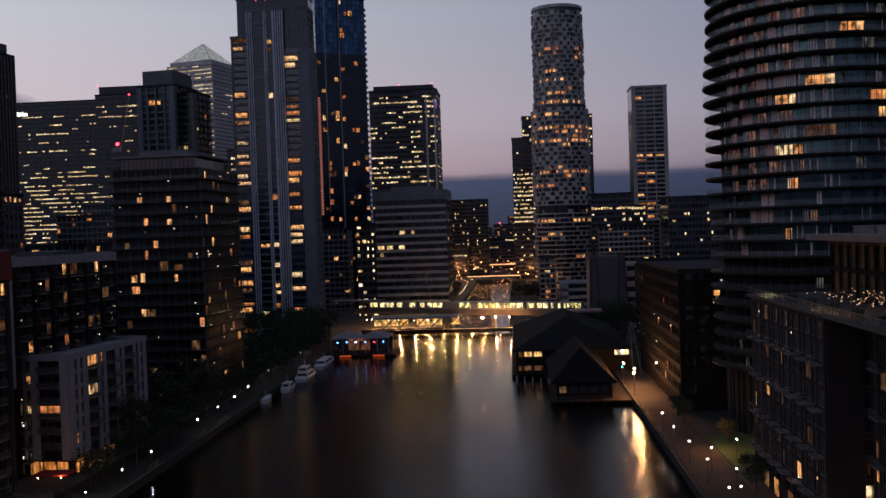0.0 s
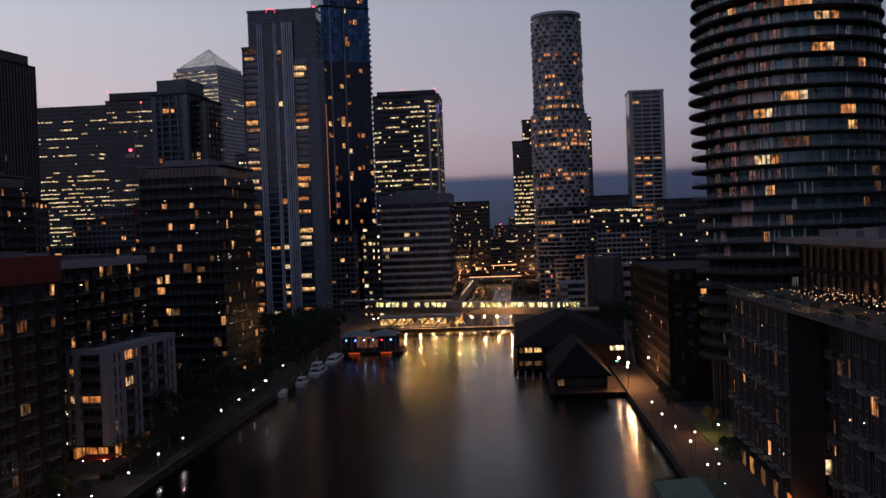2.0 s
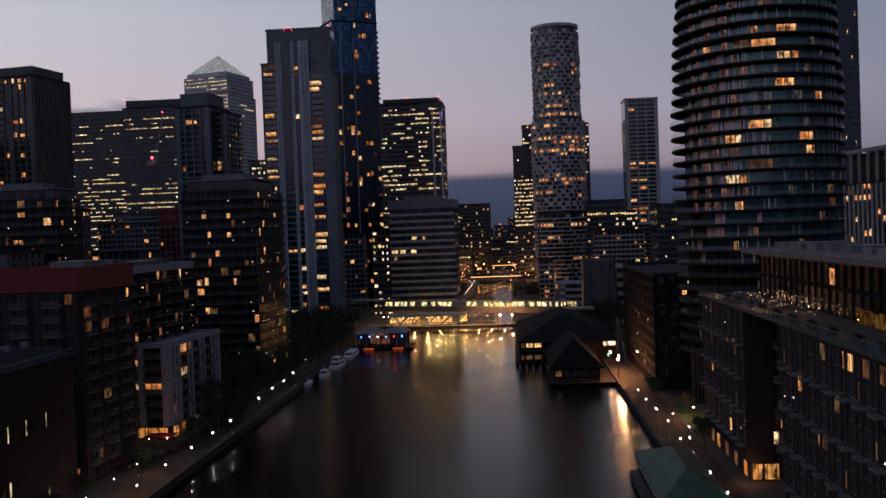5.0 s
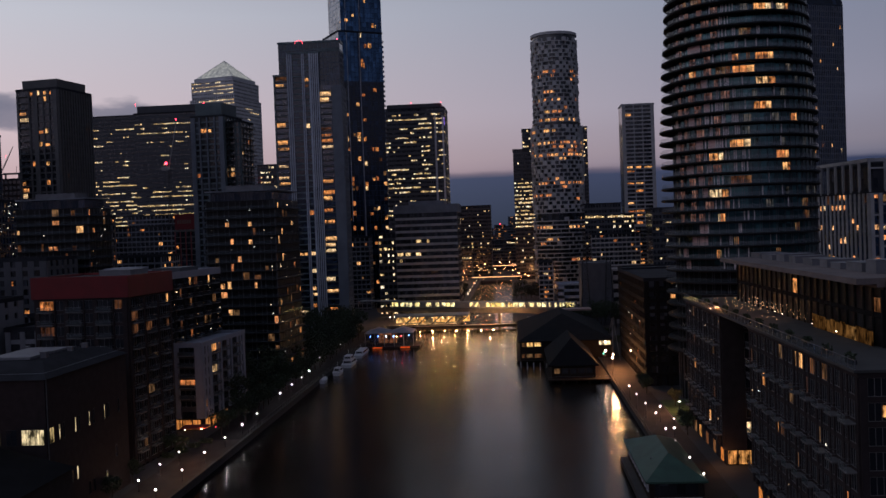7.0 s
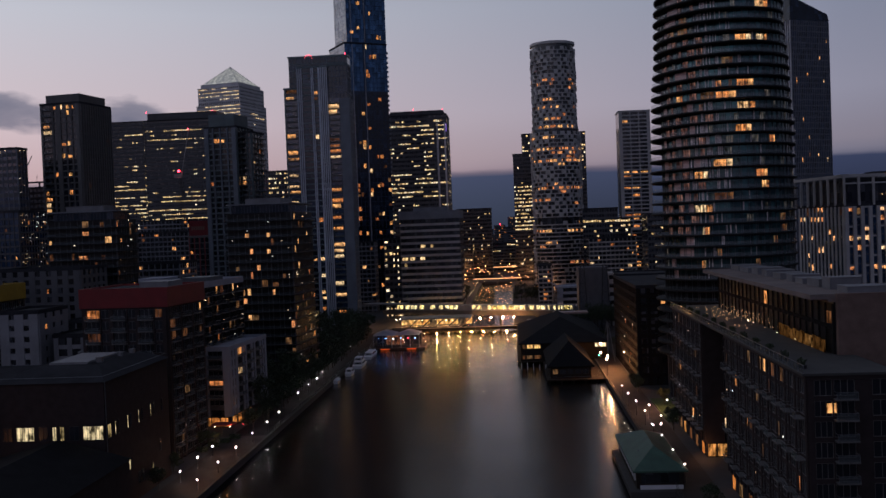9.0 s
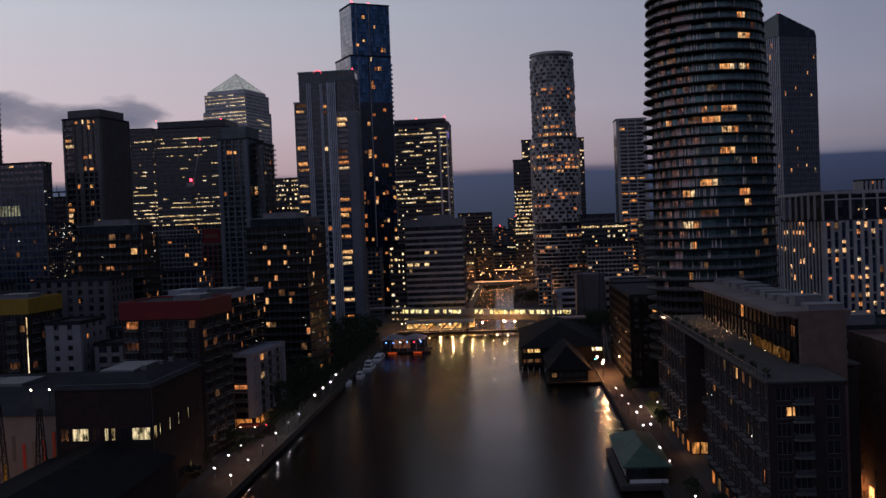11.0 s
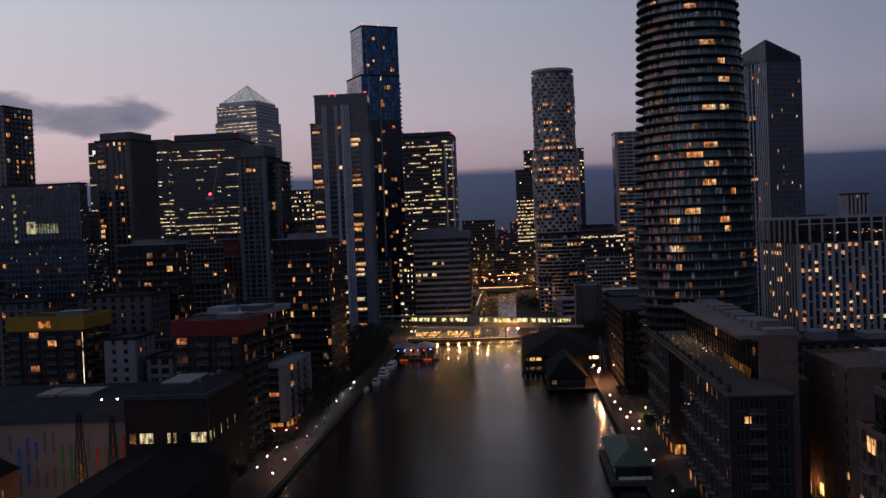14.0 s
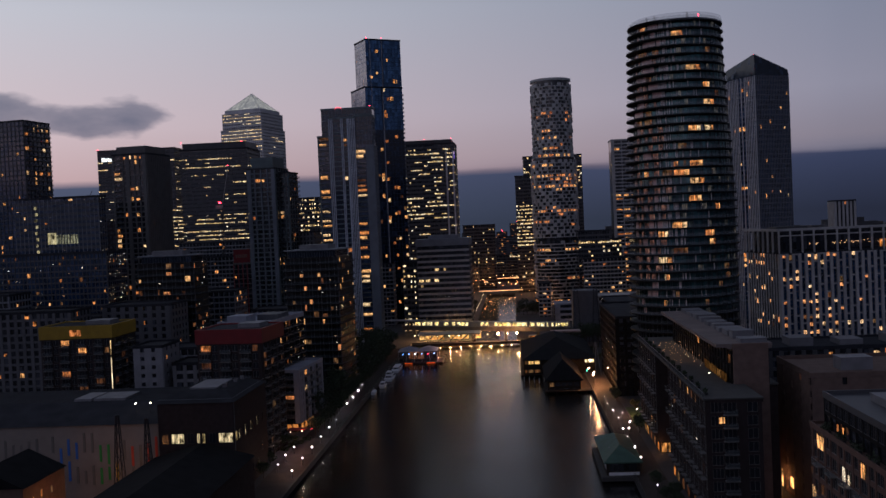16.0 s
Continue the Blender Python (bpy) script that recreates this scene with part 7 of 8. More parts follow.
# ---- floating pavilion with blue lamps ----
def pavilion_barge():
    e = thing("floating_pavilion", -74, 361, WATER, 0, "floating glass pavilion with tented roof and blue lamps", "pavilion")
    bm = bmesh.new()
    box(bm, -1, 26, -1.5, 16, -0.6, 0.9)
    part("pontoon", bm, WOOD, e)
    for i in range(6):
        for y in (0.2, 14.5):
            put("post", boxmesh("post", (-0.12, 0.12, -0.12, 0.12, 0, 6.2), RAIL), e, pose(0.5 + i * 4.5, y, 0.9))
    for i in range(5):
        put("glass_panel", boxmesh("glass_panel", (0.15, 4.35, -0.03, 0.03, 0.1, 5.4), PAVG), e, pose(0.5 + i * 4.5, 0.2, 0.9))
        put("back_wall", boxmesh("back_wall", (0.15, 4.35, -0.03, 0.03, 0.1, 5.4), PAVIN if i in (1, 2) else POLE), e, pose(0.5 + i * 4.5, 12.5, 0.9))
    bm = bmesh.new()
    for i in range(2):
        x0, x1 = i * 11.6, i * 11.6 + 11.4
        v = [bm.verts.new(p) for p in ((x0, -0.6, 7.0), (x1, -0.6, 7.0), (x1, 15.4, 7.0), (x0, 15.4, 7.0), ((x0 + x1) / 2, 4, 9.0), ((x0 + x1) / 2, 11, 9.0))]
        for q in ((0, 1, 4), (1, 2, 5, 4), (2, 3, 5), (3, 0, 4, 5), (3, 2, 1, 0)):
            bm.faces.new([v[k] for k in q])
    part("tent_roof", bm, TENT, e, "grey fabric roof")
    for i, mt in enumerate((BLUE, BLUE, LAMP_BLW, BLUE, RED, BLUE)):
        bm = bmesh.new()
        bmesh.ops.create_icosphere(bm, subdivisions=1, radius=0.26, matrix=Matrix.Translation((3.0 + i * 3.6, -0.1, 5.6)))
        part("party_light", bm, mt, e)
    for x in (4, 17):
        bm = bmesh.new()
        box(bm, x, x + 4.5, -1.6, -1.45, 0.2, 0.7)
        part("deck_light", bm, ORANGES, e)


PAVG = clear_glass("pavilion_glass", (0.05, 0.05, 0.06))
PAVIN = lit("pavilion_inside", [(0.0, (0.5, 0.16, 0.08)), (1.0, (0.6, 0.24, 0.12))], 0.3)
TENT = mat("grey_tent_fabric", (0.16, 0.165, 0.19), 0.8, size=3)
LAMP_BLW = glow("lamp_pale_blue", (0.6, 0.75, 1.0), 14.0)
ORANGES = glow("deck_orange", (1.0, 0.14, 0.03), 0.45, False)
pavilion_barge()


# ---- lit lower quay and footbridge under the viaduct ----
def lower_quay():
    e = thing("quay_canopy", -71, 448, GROUND, 0, "lit waterside canopy with slanting struts below the viaduct", "canopy")
    bm = bmesh.new()
    box(bm, 0, 42, -2.6, 14, 4.9, 5.3)
    # front lip added to hide the canopy lamps from above
    box(bm, 0, 42, -2.75, -2.6, 4.56, 5.32)
    part("canopy_roof", bm, MIDC, e)
    for i in range(10):
        if i not in (4, 8):
            put("lit_panel", boxmesh("lit_panel", (0.1, 4.0, -0.05, 0.05, 0.3, 4.2), QUAYLIT), e, pose(i * 4.2, 11, 0))
    for i in range(5):
        bm = bmesh.new()
        bar(bm, (6 + i * 7.6, 0.3, 0.2), (11.5 + i * 7.6, 0.3, 4.9), 0.42, 6)
        part("strut", bm, SLAB, e)
    # strong lamps added behind the lip to draw gold streaks on the water
    for i in range(7):
        bm = bmesh.new()
        bmesh.ops.create_icosphere(bm, subdivisions=1, radius=0.2, matrix=Matrix.Translation((2 + i * 6.4 + 1.3 * math.sin(i * 2.1), 0.1 + (i % 3) * 2.0, 4.5)))
        part("canopy_lamp", bm, SOFFIT, e)
    for x, y, z, b in ((-1.5, -2.9, 5.0, 0.3), (1.0, -2.9, 5.1, 0.22), (13.6, -2.85, 4.1, 0.22), (21.5, -2.85, 4.0, 0.16), (27.6, -2.85, 3.9, 0.24), (31.0, -2.85, 3.2, 0.14), (9.0, -2.85, 4.2, 0.14)):
        bm = bmesh.new()
        bmesh.ops.create_icosphere(bm, subdivisions=1, radius=b, matrix=Matrix.Translation((x, y, z)))
        part("front_lamp", bm, LAMP_S, e)
    b = thing("footbridge", -66, 433, GROUND, 0, "low dark footbridge across the head of the dock", "bridge")
    bm = bmesh.new()
    box(bm, 0, 64, 0, 4.4, -0.7, 0.5)
    part("deck", bm, WOOD, b)
    for i in range(10):
        put("rail_post", boxmesh("rail_post", (-0.05, 0.05, -0.05, 0.05, 0, 1.1), POLE), b, pose(1 + i * 6.9, 0.1, 0.5))
        put("pile", boxmesh("pile", (-0.25, 0.25, -0.25, 0.25, -3.5, -0.7), WOOD), b, pose(1 + i * 6.9, 2.2, 0))
    # unseen lamps added below the deck, showing only as short water streaks
    for i in range(10):
        bm = bmesh.new()
        box(bm, 4 + i * 6.6, 5.0 + i * 6.6, 0.3, 0.5, -1.0, -0.75)
        part("soffit_lamp", bm, UNDER, b)
    # board added to screen those lamps from above
    put("fascia", boxmesh("fascia", (0, 64, -0.12, -0.02, -0.96, -0.6), WOOD), b)
    put("handrail", boxmesh("handrail", (0, 64, -0.04, 0.04, 1.05, 1.12), POLE), b, pose(0, 0.1, 0.5))
    k = thing("kiosk", 3, 436, GROUND, 0, "brightly lit kiosk by the bridge end", "kiosk")
    bm = bmesh.new()
    box(bm, 0, 5, 0, 4, 0, 3.6)
    part("wall", bm, MIDC, k)
    bm = bmesh.new()
    box(bm, 0.3, 4.7, -0.12, -0.02, 0.6, 3.2)
    part("lit_front", bm, SHOP, k)


def head_lamp():
    e = thing("quay_lamp", -24, 446.6, GROUND, 0, "hooded warm lamp added at the dock head for water streaks", "street lamp", "lamps on the dock head")
    bm = bmesh.new()
    bar(bm, (0, 0, 0), (0, 0, 4.4), 0.06)
    part("post", bm, POLE, e)
    bm = bmesh.new()
    bmesh.ops.create_icosphere(bm, subdivisions=1, radius=0.19, matrix=Matrix.Translation((0, -0.5, 4.3)))
    part("lamp_globe", bm, SOFFIT, e)
    # hood added so that only the water catches the lamp
    bm = bmesh.new()
    box(bm, -0.6, 0.6, -1.0, -0.86, 4.4, 4.8)
    box(bm, -0.6, 0.6, -0.86, 0.1, 4.68, 4.8)
    part("lamp_hood", bm, POLE, e)
    for x in (-17.5, -11, -4.5):
        copy_thing(e, pose(x, 446.6, GROUND))


head_lamp()
QUAYLIT = lit("quay_panel_light", [(0.0, (0.7, 0.36, 0.1)), (1.0, (1.0, 0.6, 0.22))], 0.8, 0.7)
lower_quay()


# ---- dark waterside restaurant on piles ----
def hipped(bm, x0, x1, y0, y1, z0, z1, inset, over=0.9):
    v = [bm.verts.new(p) for p in ((x0 - over, y0 - over, z0), (x1 + over, y0 - over, z0), (x1 + over, y1 + over, z0), (x0 - over, y1 + over, z0), ((x0 + x1) / 2, y0 + inset, z1), ((x0 + x1) / 2, y1 - inset, z1))]
    lo = [bm.verts.new((p.co.x, p.co.y, p.co.z - 0.35)) for p in v[:4]]
    for q in ((v[0], v[1], v[4]), (v[1], v[2], v[5], v[4]), (v[2], v[3], v[5]), (v[3], v[0], v[4], v[5])):
        bm.faces.new(q)
    for i in range(4):
        j = (i + 1) % 4
        bm.faces.new((lo[i], lo[j], v[j], v[i]))
    bm.faces.new(lo[::-1])


def waterside_restaurant():
    e = thing("waterside_restaurant", -2, 300, GROUND, 0, "dark timber waterside pavilion with broad hipped roofs on piles", "restaurant")
    bm = bmesh.new()
    box(bm, 0, 36, 0, 80, -0.3, 7.2)
    part("wall", bm, WOOD, e)
    bm = bmesh.new()
    hipped(bm, 0, 36, 0, 80, 7.2, 15.6, 26)
    part("roof", bm, ROOFD, e)
    bm = bmesh.new()
    box(bm, -1.5, 30, -1.5, 82, -0.6, -0.3)
    part("deck", bm, WOOD, e)
    for x, wd, mt in ((0.8, 1.4, DIM), (2.6, 2.6, QUAYLIT), (5.6, 2.8, QUAYLIT), (31.0, 4.6, OFFICE)):
        put("lit_window", window_mesh(wd, 1.7, POLE, mt, 2), e, pose(x, 0, 5.0))
    for x, wd in ((0.6, 1.2), (2.4, 2.6), (5.6, 3.0)):
        put("lit_window", window_mesh(wd, 1.6, POLE, DIM, 1), e, pose(x, 0, 0.6))
    for i in range(9):
        put("window", window_mesh(1.8, 1.6, POLE, G_BLACK, 1), e, facade_frame("L", 0, 36, 0, 80)[0] @ pose(3 + i * 8.5, 0, 4.8))
    for i in range(7):
        put("pile", boxmesh("pile", (-0.3, 0.3, -0.3, 0.3, -4.5, -0.6), WOOD), e, pose(0.5 + i * 4.6, -0.6, 0))
    for i in range(6):
        put("mooring_post", boxmesh("mooring_post", (-0.12, 0.12, -0.12, 0.12, -2.2, 1.1), HULL), e, pose(0.0 + i * 2.4, -14 - i * 1.5, 0))
    bm = bmesh.new()
    box(bm, 17, 34, 70, 78, 12.4, 13.2)
    part("rooflight", bm, PINKGL, e)
    e = thing("waterside_restaurant", 8.5, 254, GROUND, 0, "small dark pavilion wing with a peaked roof on piles", "restaurant")
    bm = bmesh.new()
    box(bm, 0, 15, 0, 44, -0.4, 4.2)
    part("wall", bm, WOOD, e)
    bm = bmesh.new()
    hipped(bm, 0, 15, 0, 44, 4.2, 12.6, 9, 1.2)
    part("roof", bm, ROOFD, e)
    bm = bmesh.new()
    box(bm, -1.5, 20, -3.5, 46, -0.8, -0.4)
    part("deck", bm, WOOD, e)
    for i in range(5):
        put("window", window_mesh(2.0, 1.9, POLE, DIM if i == 0 else G_BLACK, 1), e, pose(0.8 + i * 2.8, 0, 1.2))
        put("pile", boxmesh("pile", (-0.3, 0.3, -0.3, 0.3, -4.5, -0.8), WOOD), e, pose(-0.5 + i * 4.4, -2.8, 0))
    put("rail_bar", boxmesh("rail_bar", (-1.4, 19.8, -0.04, 0.04, 0, 0.08), RAIL), e, pose(0, -3.4, 0.6))
    # slanting footbridge masts beside the pavilion
    m = thing("cable_mast", 33.5, 290, GROUND, 0, "leaning dark steel masts with stay cables", "mast")
    for a, b in (((0, 0, 0), (1.2, 14, 15)), ((2.6, 0, 0), (1.6, 14, 15)), ((0, 30, 0), (1.2, 14, 15)), ((2.6, 30, 0), (1.6, 14, 15))):
        bm = bmesh.new()
        bar(bm, a, b, 0.14)
        part("mast_leg", bm, RAIL, m)
    sg = thing("signal_post", 27.2, 262, GROUND, 0, "post with a small green signal light", "signal")
    bm = bmesh.new()
    bar(bm, (0, 0, 0), (0, 0, 6.6), 0.06)
    part("post", bm, POLE, sg)
    bm = bmesh.new()
    box(bm, -0.16, 0.16, -0.1, 0.1, 6.6, 6.95)
    part("signal_lamp", bm, TEAL, sg)


ROOFD = mat("dark_slate_roof", (0.009, 0.0095, 0.011), 0.9, size=3, spec=0.12)
PINKGL = mat("pale_pink_rooflight", (0.3, 0.2, 0.18), 0.5, size=4)
waterside_restaurant()


def green_boathouse():
    e = thing("boathouse", 20.0, 103, GROUND, 0, "low waterside boathouse with a hipped green sheet roof", "boathouse")
    bm = bmesh.new()
    box(bm, 0.6, 10.6, 0.8, 35, 0, 4.0)
    part("wall", bm, WOOD, e)
    bm = bmesh.new()
    hipped(bm, 0.6, 10.6, 0.8, 35, 4.0, 7.2, 9, 0.8)
    part("roof", bm, GREENR, e)
    for x, z, a in ((2.4, 5.2, 1), (8.0, 5.0, 1)):
        bm = bmesh.new()
        box(bm, x, x + 1.2, 12, 12.3, z, z + 0.5)
        part("roof_vent", bm, PLANT, e)
    bm = bmesh.new()
    box(bm, -1.0, 12, -1.5, 36.5, -1.3, 0.0)
    part("pontoon", bm, DECK, e)
    bm = bmesh.new()
    box(bm, 1.6, 9.6, 0.7, 0.78, 1.2, 3.4)
    part("window_band", bm, G_GREY, e)
    bm = bmesh.new()
    box(bm, 1.2, 10.2, -0.4, -0.3, 0.2, 1.1)
    part("railing", bm, HULL, e)
    for i in range(9):
        put("window", window_mesh(2.2, 1.6, HULL, G_BLACK, 1), e, facade_frame("L", 0.6, 10.6, 0.8, 35)[0] @ pose(1.5 + i * 3.6, 0, 1.4))


green_boathouse()


lattice_mast("lattice_mast", "black steel lattice mast on the far quay", 33, 414, GROUND, 33, 2.6, 1.0)
lattice_mast("lattice_mast", "black steel lattice mast on the far quay", 45, 414, GROUND, 33, 2.6, 1.0)


# ---- crane, site sign ----
def crane():
    e = lattice_mast("tower_crane", "luffing tower crane with red warning lights", -227.5, 535, GROUND, 98, 0.9, 0.9)
    j = bmesh.new()
    for d in (-0.5, 0.5):
        bar(j, (0, d, 98), (6.5, d, 130), 0.12, 5)
    bar(j, (0, 0, 99.2), (6.5, 0, 130), 0.12, 5)
    for k in range(10):
        f = k / 10
        bar(j, (6.5 * f, -0.5, 98 + 32 * f), (6.5 * f + 0.65, 0.5, 101.2 + 32 * f), 0.05, 4)
    part("jib", j, CRANEP, e)
    bm = bmesh.new()
    box(bm, -4.5, 0.6, -1, 1, 98, 100.5)
    part("counterweight", bm, CRANEP, e)
    beacon(e, -1.0, -1.4, 102.5, 1.0)
    beacon(e, 6.5, -0.5, 131, 0.5)
    b = thing("site_block", -198, 460, GROUND, 0, "unfinished dark block topped by a red hoarding", "building")
    block(b, 0, 13, 0, 10, 0, 56 - GROUND, 3.4, {"F": dict(cols=cols((("p", 0.5), ("w", 2.4)), 4) + [("p", 0.5)], pier=(REDSITE, 0.3), span=(SLAB, 0.5, 0.2), chance=0.06)}, G_BLACK, SLAB)
    bm = bmesh.new()
    box(bm, 0.5, 12, -0.4, 0.0, 57 - GROUND, 66 - GROUND)
    part("hoarding", bm, REDC, b, "red hoarding with illegible pale lettering")
    bm = bmesh.new()
    for i in range(6):
        box(bm, 2.0 + i * 1.4, 2.9 + i * 1.4, -0.5, -0.42, 60.4 - GROUND, 62.6 - GROUND)
    part("lettering", bm, BRICKP, b)
    e = lattice_mast("tower_crane", "distant crane with a raised lattice jib beyond the western blocks", -323, 500, GROUND, 97, 0.8, 0.8)
    j = bmesh.new()
    for d in (-0.5, 0.5):
        bar(j, (0, d, 96.5), (9, 0, 114), 0.13, 5)
    bar(j, (0, 0, 98.2), (9, 0, 114.4), 0.13, 5)
    for k in range(9):
        f = k / 9
        bar(j, (9 * f, -0.5 + 0.5 * f, 96.5 + 17.5 * f), (9 * f + 1, 0, 99.6 + 16.4 * f), 0.06, 4)
    part("jib", j, CRANEP, e)
    beacon(e, 4.5, -0.6, 108.5, 0.3)


CRANEP = mat("crane_paint", (0.3, 0.29, 0.28), 0.5, 0.3, size=2)
REDSITE = mat("site_red_steel", (0.18, 0.03, 0.03), 0.6, size=2)
crane()


# ---- road bridge and the far city ----
def road_bridge(y, z, x0, x1, label):
    e = thing("road_bridge", x0, y, GROUND, 0, label, "bridge")
    bm = bmesh.new()
    box(bm, 0, x1 - x0, 0, 9, z, z + 1.0)
    part("deck", bm, SLAB, e)
    for x in (6, (x1 - x0) / 2, x1 - x0 - 6):
        bm = bmesh.new()
        box(bm, x - 0.6, x + 0.6, 1, 8, -3, z)
        part("pier", bm, SLAB, e)
    bm = bmesh.new()
    box(bm, 0, x1 - x0, -0.12, -0.02, z + 0.55, z + 0.95)
    part("parapet_light", bm, TRAIL, e, "warm strip of light along the parapet")


road_bridge(856, 3.0, -44, 4, "low road bridge with a warm strip of light")
road_bridge(1000, 8.0, -60, 30, "further road bridge lit warm orange")


def far_city():
    r = random.Random(99)
    bm, lm = bmesh.new(), bmesh.new()
    for i in range(520):
        d = r.uniform(980, 4200)
        a = r.uniform(-0.62, 0.62)
        x, y = d * math.sin(a), d * math.cos(a)
        if -46 < x < 4 and y < 1015 or math.hypot(x + 330, y - 990) < 90:
            continue
        w, dp = r.uniform(14, 70), r.uniform(14, 40)
        h = r.choice((10, 14, 18, 22, 26, 34)) * r.uniform(0.7, 1.1) + (r.uniform(15, 40) if r.random() < 0.06 else 0)
        box(bm, x - w / 2, x + w / 2, y, y + dp, GROUND, h)
        for _ in range(r.randrange(0, 5)):
            u, z, s = r.uniform(-w / 2 + 1, w / 2 - 3), r.uniform(2, h - 3), r.uniform(1.2, 2.6)
            box(lm, x + u, x + u + s, y - 0.3, y - 0.05, z, z + 1.5)
    tagged(new("far_city", mesh_of("far_city", bm, FARC)), "distant low city blocks under the dusk sky", "city", kind="stuff")
    tagged(new("far_city_lights", mesh_of("far_city_lights", lm, HOME)), "scattered lit windows of the distant city", "lights", kind="stuff")
    bm = bmesh.new()
    for i in range(120):
        x = r.uniform(-60, 4)
        y = r.uniform(640, 1500)
        bmesh.ops.create_icosphere(bm, subdivisions=1, radius=r.uniform(0.1, 0.26) * y / 900, matrix=Matrix.Translation((x * (y / 900), y, r.uniform(5, 13))))
    tagged(new("far_street_lights", mesh_of("far_street_lights", bm, LAMP_F)), "orange street lights along the distant road", "lights", kind="stuff")
    bm = bmesh.new()
    for x, y, z in ((-48, 980, 12), (-42, 1010, 11), (-36, 960, 13), (6, 2200, 78), (2, 2230, 62), (-30, 2100, 58), (-58, 1900, 66), (120, 1900, 52), (128, 1930, 58), (140, 1905, 50), (240, 2400, 45), (-70, 1900, 52), (14, 2250, 66)):
        bmesh.ops.create_icosphere(bm, subdivisions=1, radius=0.5 + y / 3000, matrix=Matrix.Translation((x, y - 2, z)))
    tagged(new("far_red_lights", mesh_of("far_red_lights", bm, RED)), "red warning lights over the distant city", "lights", kind="stuff")
    bm = bmesh.new()
    for x, y, z, s in ((-52, 860, 7, 0.7), (-46, 870, 8, 0.6), (-38, 880, 9, 0.8), (-30, 890, 9, 0.6), (-22, 900, 9, 0.7), (-12, 905, 9, 0.6), (-4, 880, 8, 0.7), (-49, 790, 7, 0.5), (-47, 740, 7, 0.5), (-45, 690, 6, 0.4), (2, 850, 6, 0.6), (8, 830, 6, 0.5), (-56, 820, 6, 0.6), (-60, 880, 7, 0.7), (-50, 930, 9, 0.7), (-42, 940, 11, 0.6), (-34, 950, 12, 0.8), (-26, 960, 13, 0.6), (-18, 968, 13, 0.8), (-8, 975, 12, 0.6), (4, 940, 9, 0.7), (12, 900, 8, 0.6), (-54, 770, 5, 0.5), (-58, 800, 6, 0.5), (10, 800, 6, 0.6), (16, 780, 5, 0.6), (22, 760, 5, 0.5)):
        bmesh.ops.create_icosphere(bm, subdivisions=1, radius=s * 0.5, matrix=Matrix.Translation((x, y, z)))
    tagged(new("street_lights", mesh_of("street_lights", bm, LAMP_R)), "bright orange street lights round the road bridge", "lights", kind="stuff")
    for x, y, w, h in ((-12, 2200, 34, 74), (-44, 2110, 26, 55), (10, 2240, 20, 60), (-72, 1905, 30, 48), (-30, 1500, 26, 52), (-10, 1350, 18, 44)):
        office("far_tower", "distant dark tower block with few lights", x, y, 0, w, 20, h, 3.6, 4.0, 0.12, seed=int(h), sides="F", room=HOME)
    for i in range(9):
        e = thing("quay_light_post", -38.5, 640 + i * 22, GROUND, 0, "small white lamp along the channel quay", "street lamp", "lamps along the channel")
        bm = bmesh.new()
        bar(bm, (0, 0, 0), (0, 0, 3.0), 0.06)
        part("post", bm, POLE, e)
        bm = bmesh.new()
        bmesh.ops.create_icosphere(bm, subdivisions=1, radius=0.2, matrix=Matrix.Translation((0, 0, 3.2)))
        part("lamp_globe", bm, LAMP_S, e)


FARC = mat("far_city_wall", (0.05, 0.05, 0.056), 0.9, size=20, vary=0.4)
LAMP_F = glow("far_street_lamp", (1.0, 0.34, 0.13), 16.0, False)
LAMP_R = glow("road_lamp", (1.0, 0.36, 0.15), 34.0)
far_city()

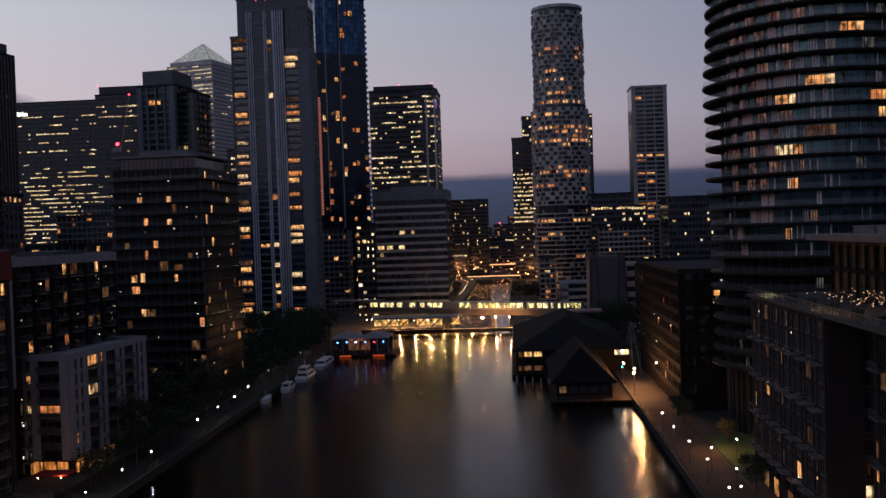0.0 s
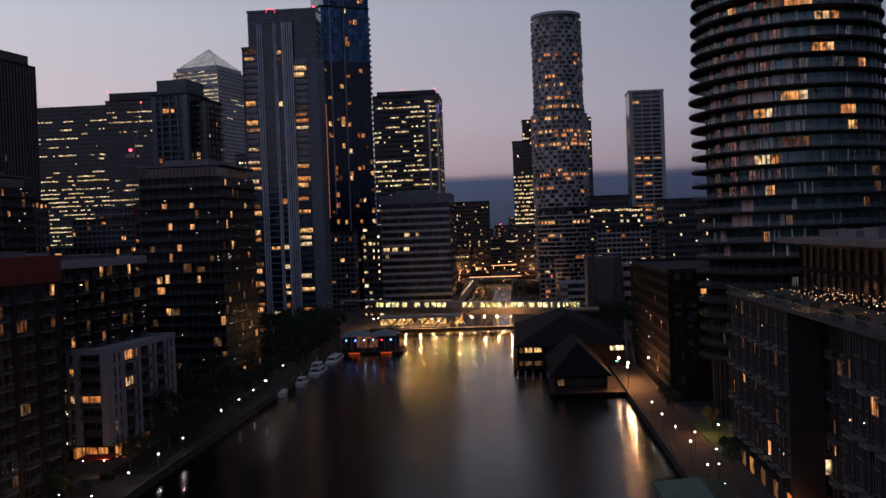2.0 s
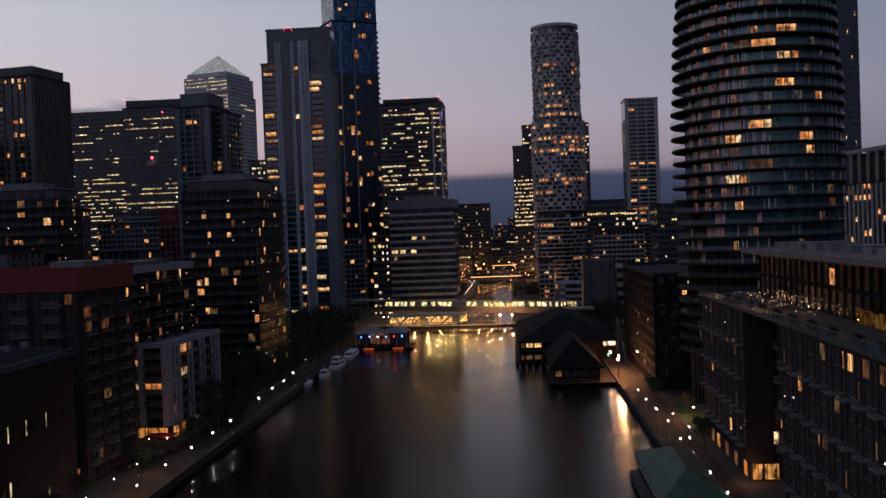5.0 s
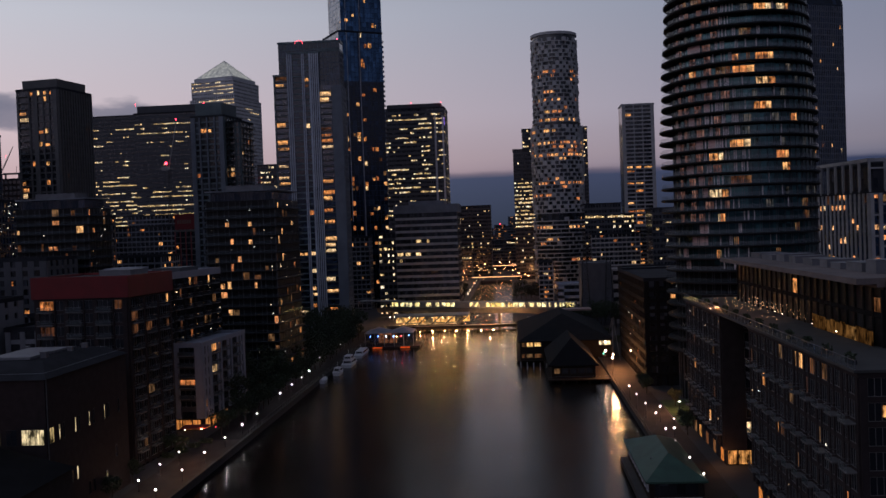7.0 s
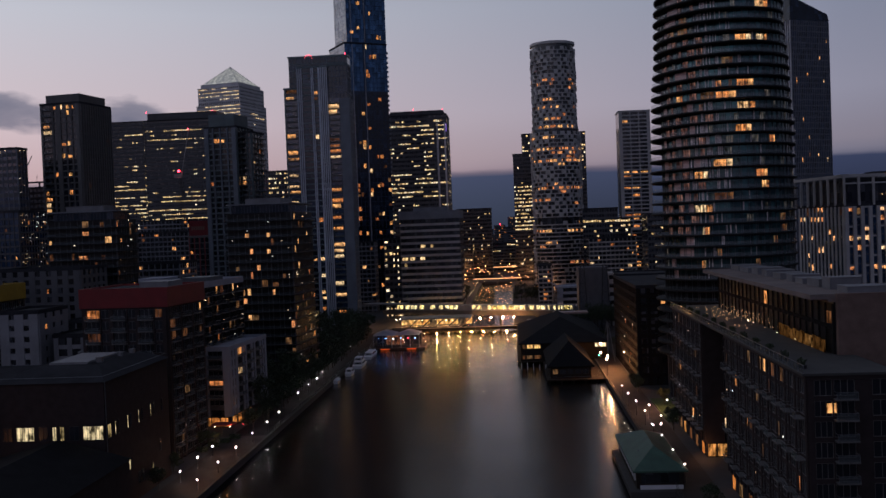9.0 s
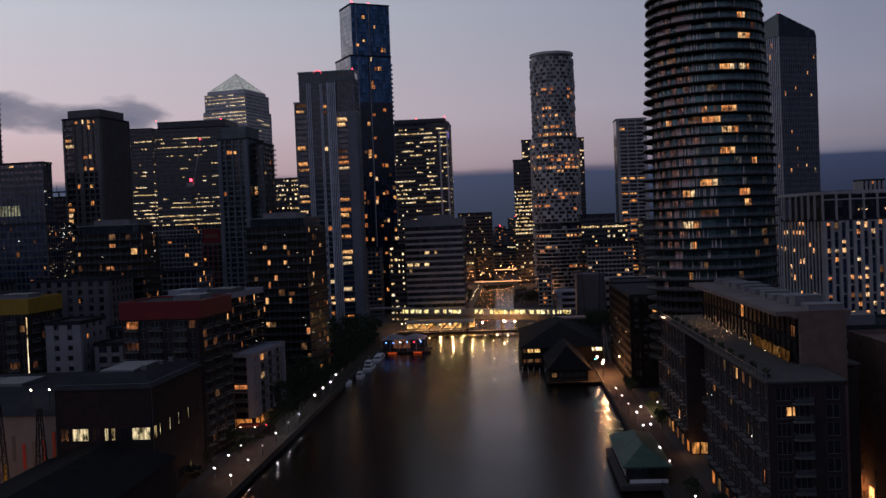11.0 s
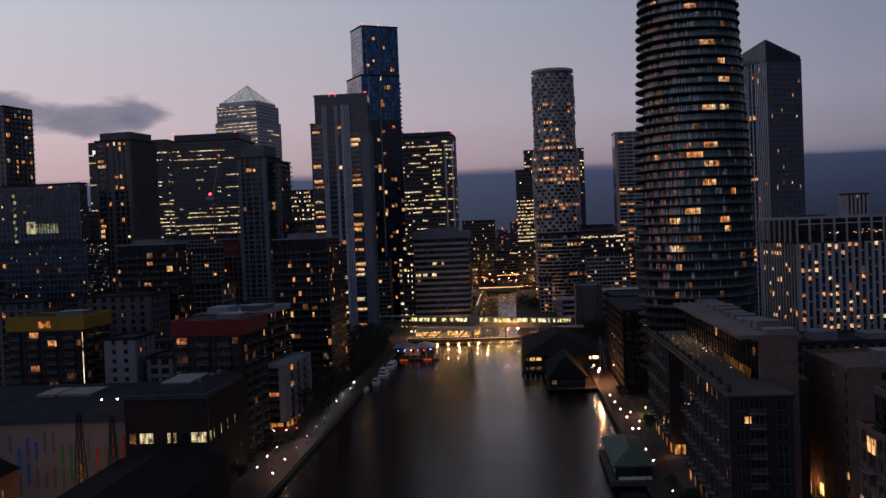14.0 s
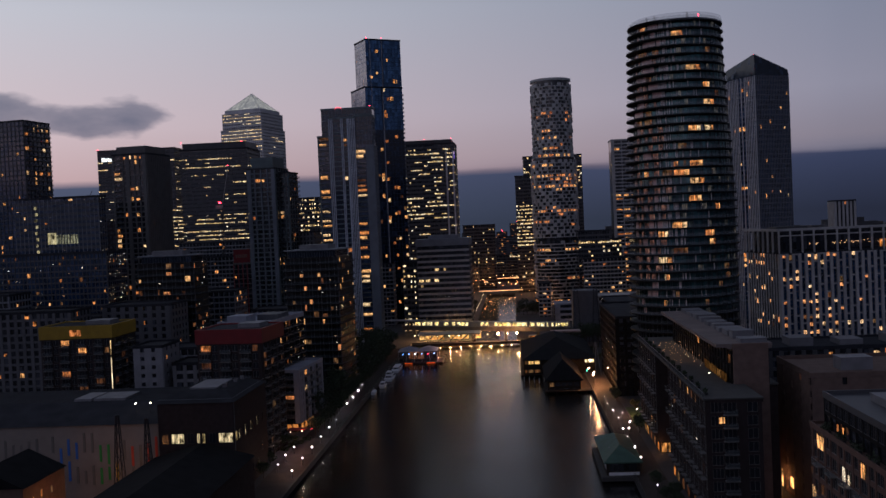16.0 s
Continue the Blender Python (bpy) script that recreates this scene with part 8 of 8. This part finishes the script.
for i, (x, y, w_, z) in enumerate(((-30, 1060, 30, 34), (2, 1040, 34, 46), (-110, 900, 50, 40), (-70, 905, 24, 30), (30, 800, 40, 36))):
    office("office_block", "office block at the end of the channel", x, y, 0, w_, 30, z, 3.8, 2.6, 0.13, seed=240 + i, run=2)
# low fill between the western towers
for i, (x, y, w_, d_, z) in enumerate(((-150, 330, 40, 24, 34), (-205, 350, 40, 24, 44), (-140, 300, 26, 20, 30), (-160, 560, 60, 30, 48), (-260, 520, 50, 24, 60), (-240, 250, 40, 20, 40), (-290, 250, 46, 20, 52), (-150, 200, 24, 18, 30), (-84, 560, 30, 20, 30), (-300, 640, 60, 24, 70))):
    office("city_block", "low dark city block between the towers", x, y, 0, w_, d_, z, 3.2, 3.0, 0.05, room=HOME, seed=200 + i, glass=G_GREY, span=(MIDC, 0.9, 0.2), pier=(MIDC, 0.25), dim=0.05)


def terrace_cafe():
    e = thing("cafe_terrace", -92.5, 168, GROUND, 0, "small dockside cafe terrace with red awning and lights", "terrace")
    bm = bmesh.new()
    box(bm, 0, 7, -2.2, 3, 2.9, 3.05)
    part("awning", bm, REDC, e)
    for x in (0.2, 3.5, 6.8):
        bm = bmesh.new()
        bar(bm, (x, -2.0, 0), (x, -2.0, 2.9), 0.05)
        part("awning_post", bm, POLE, e)
    for x, y, mt in ((1.2, -1.2, LAMP_S), (5.6, -1.0, LAMP_S), (8.6, 2.0, RED), (3.6, 0.5, LAMP_S)):
        bm = bmesh.new()
        bmesh.ops.create_icosphere(bm, subdivisions=1, radius=0.16, matrix=Matrix.Translation((x, y, 2.6)))
        part("terrace_lamp", bm, mt, e)
    r2 = random.Random(5)
    for k in range(4):
        h = thing("hedge", -90 + k * 1.5, 146 + k * 5, GROUND, 0, "low clipped hedge on the quay", "hedge", "hedges on the quay")
        bm = bmesh.new()
        for _ in range(240):
            leaf_quad(bm, Vector((r2.uniform(0, 3.0), r2.uniform(0, 1.4), r2.uniform(0.1, 1.3))), 0.2, r2)
        part("leaves", bm, LEAF, h, kind="stuff")


terrace_cafe()
lamp("entrance_light", 66.4, 82.5, 3.2, 420, SODIUM)
lamp("cafe_light", -86.5, 166, 2.2, 500, SODIUM)
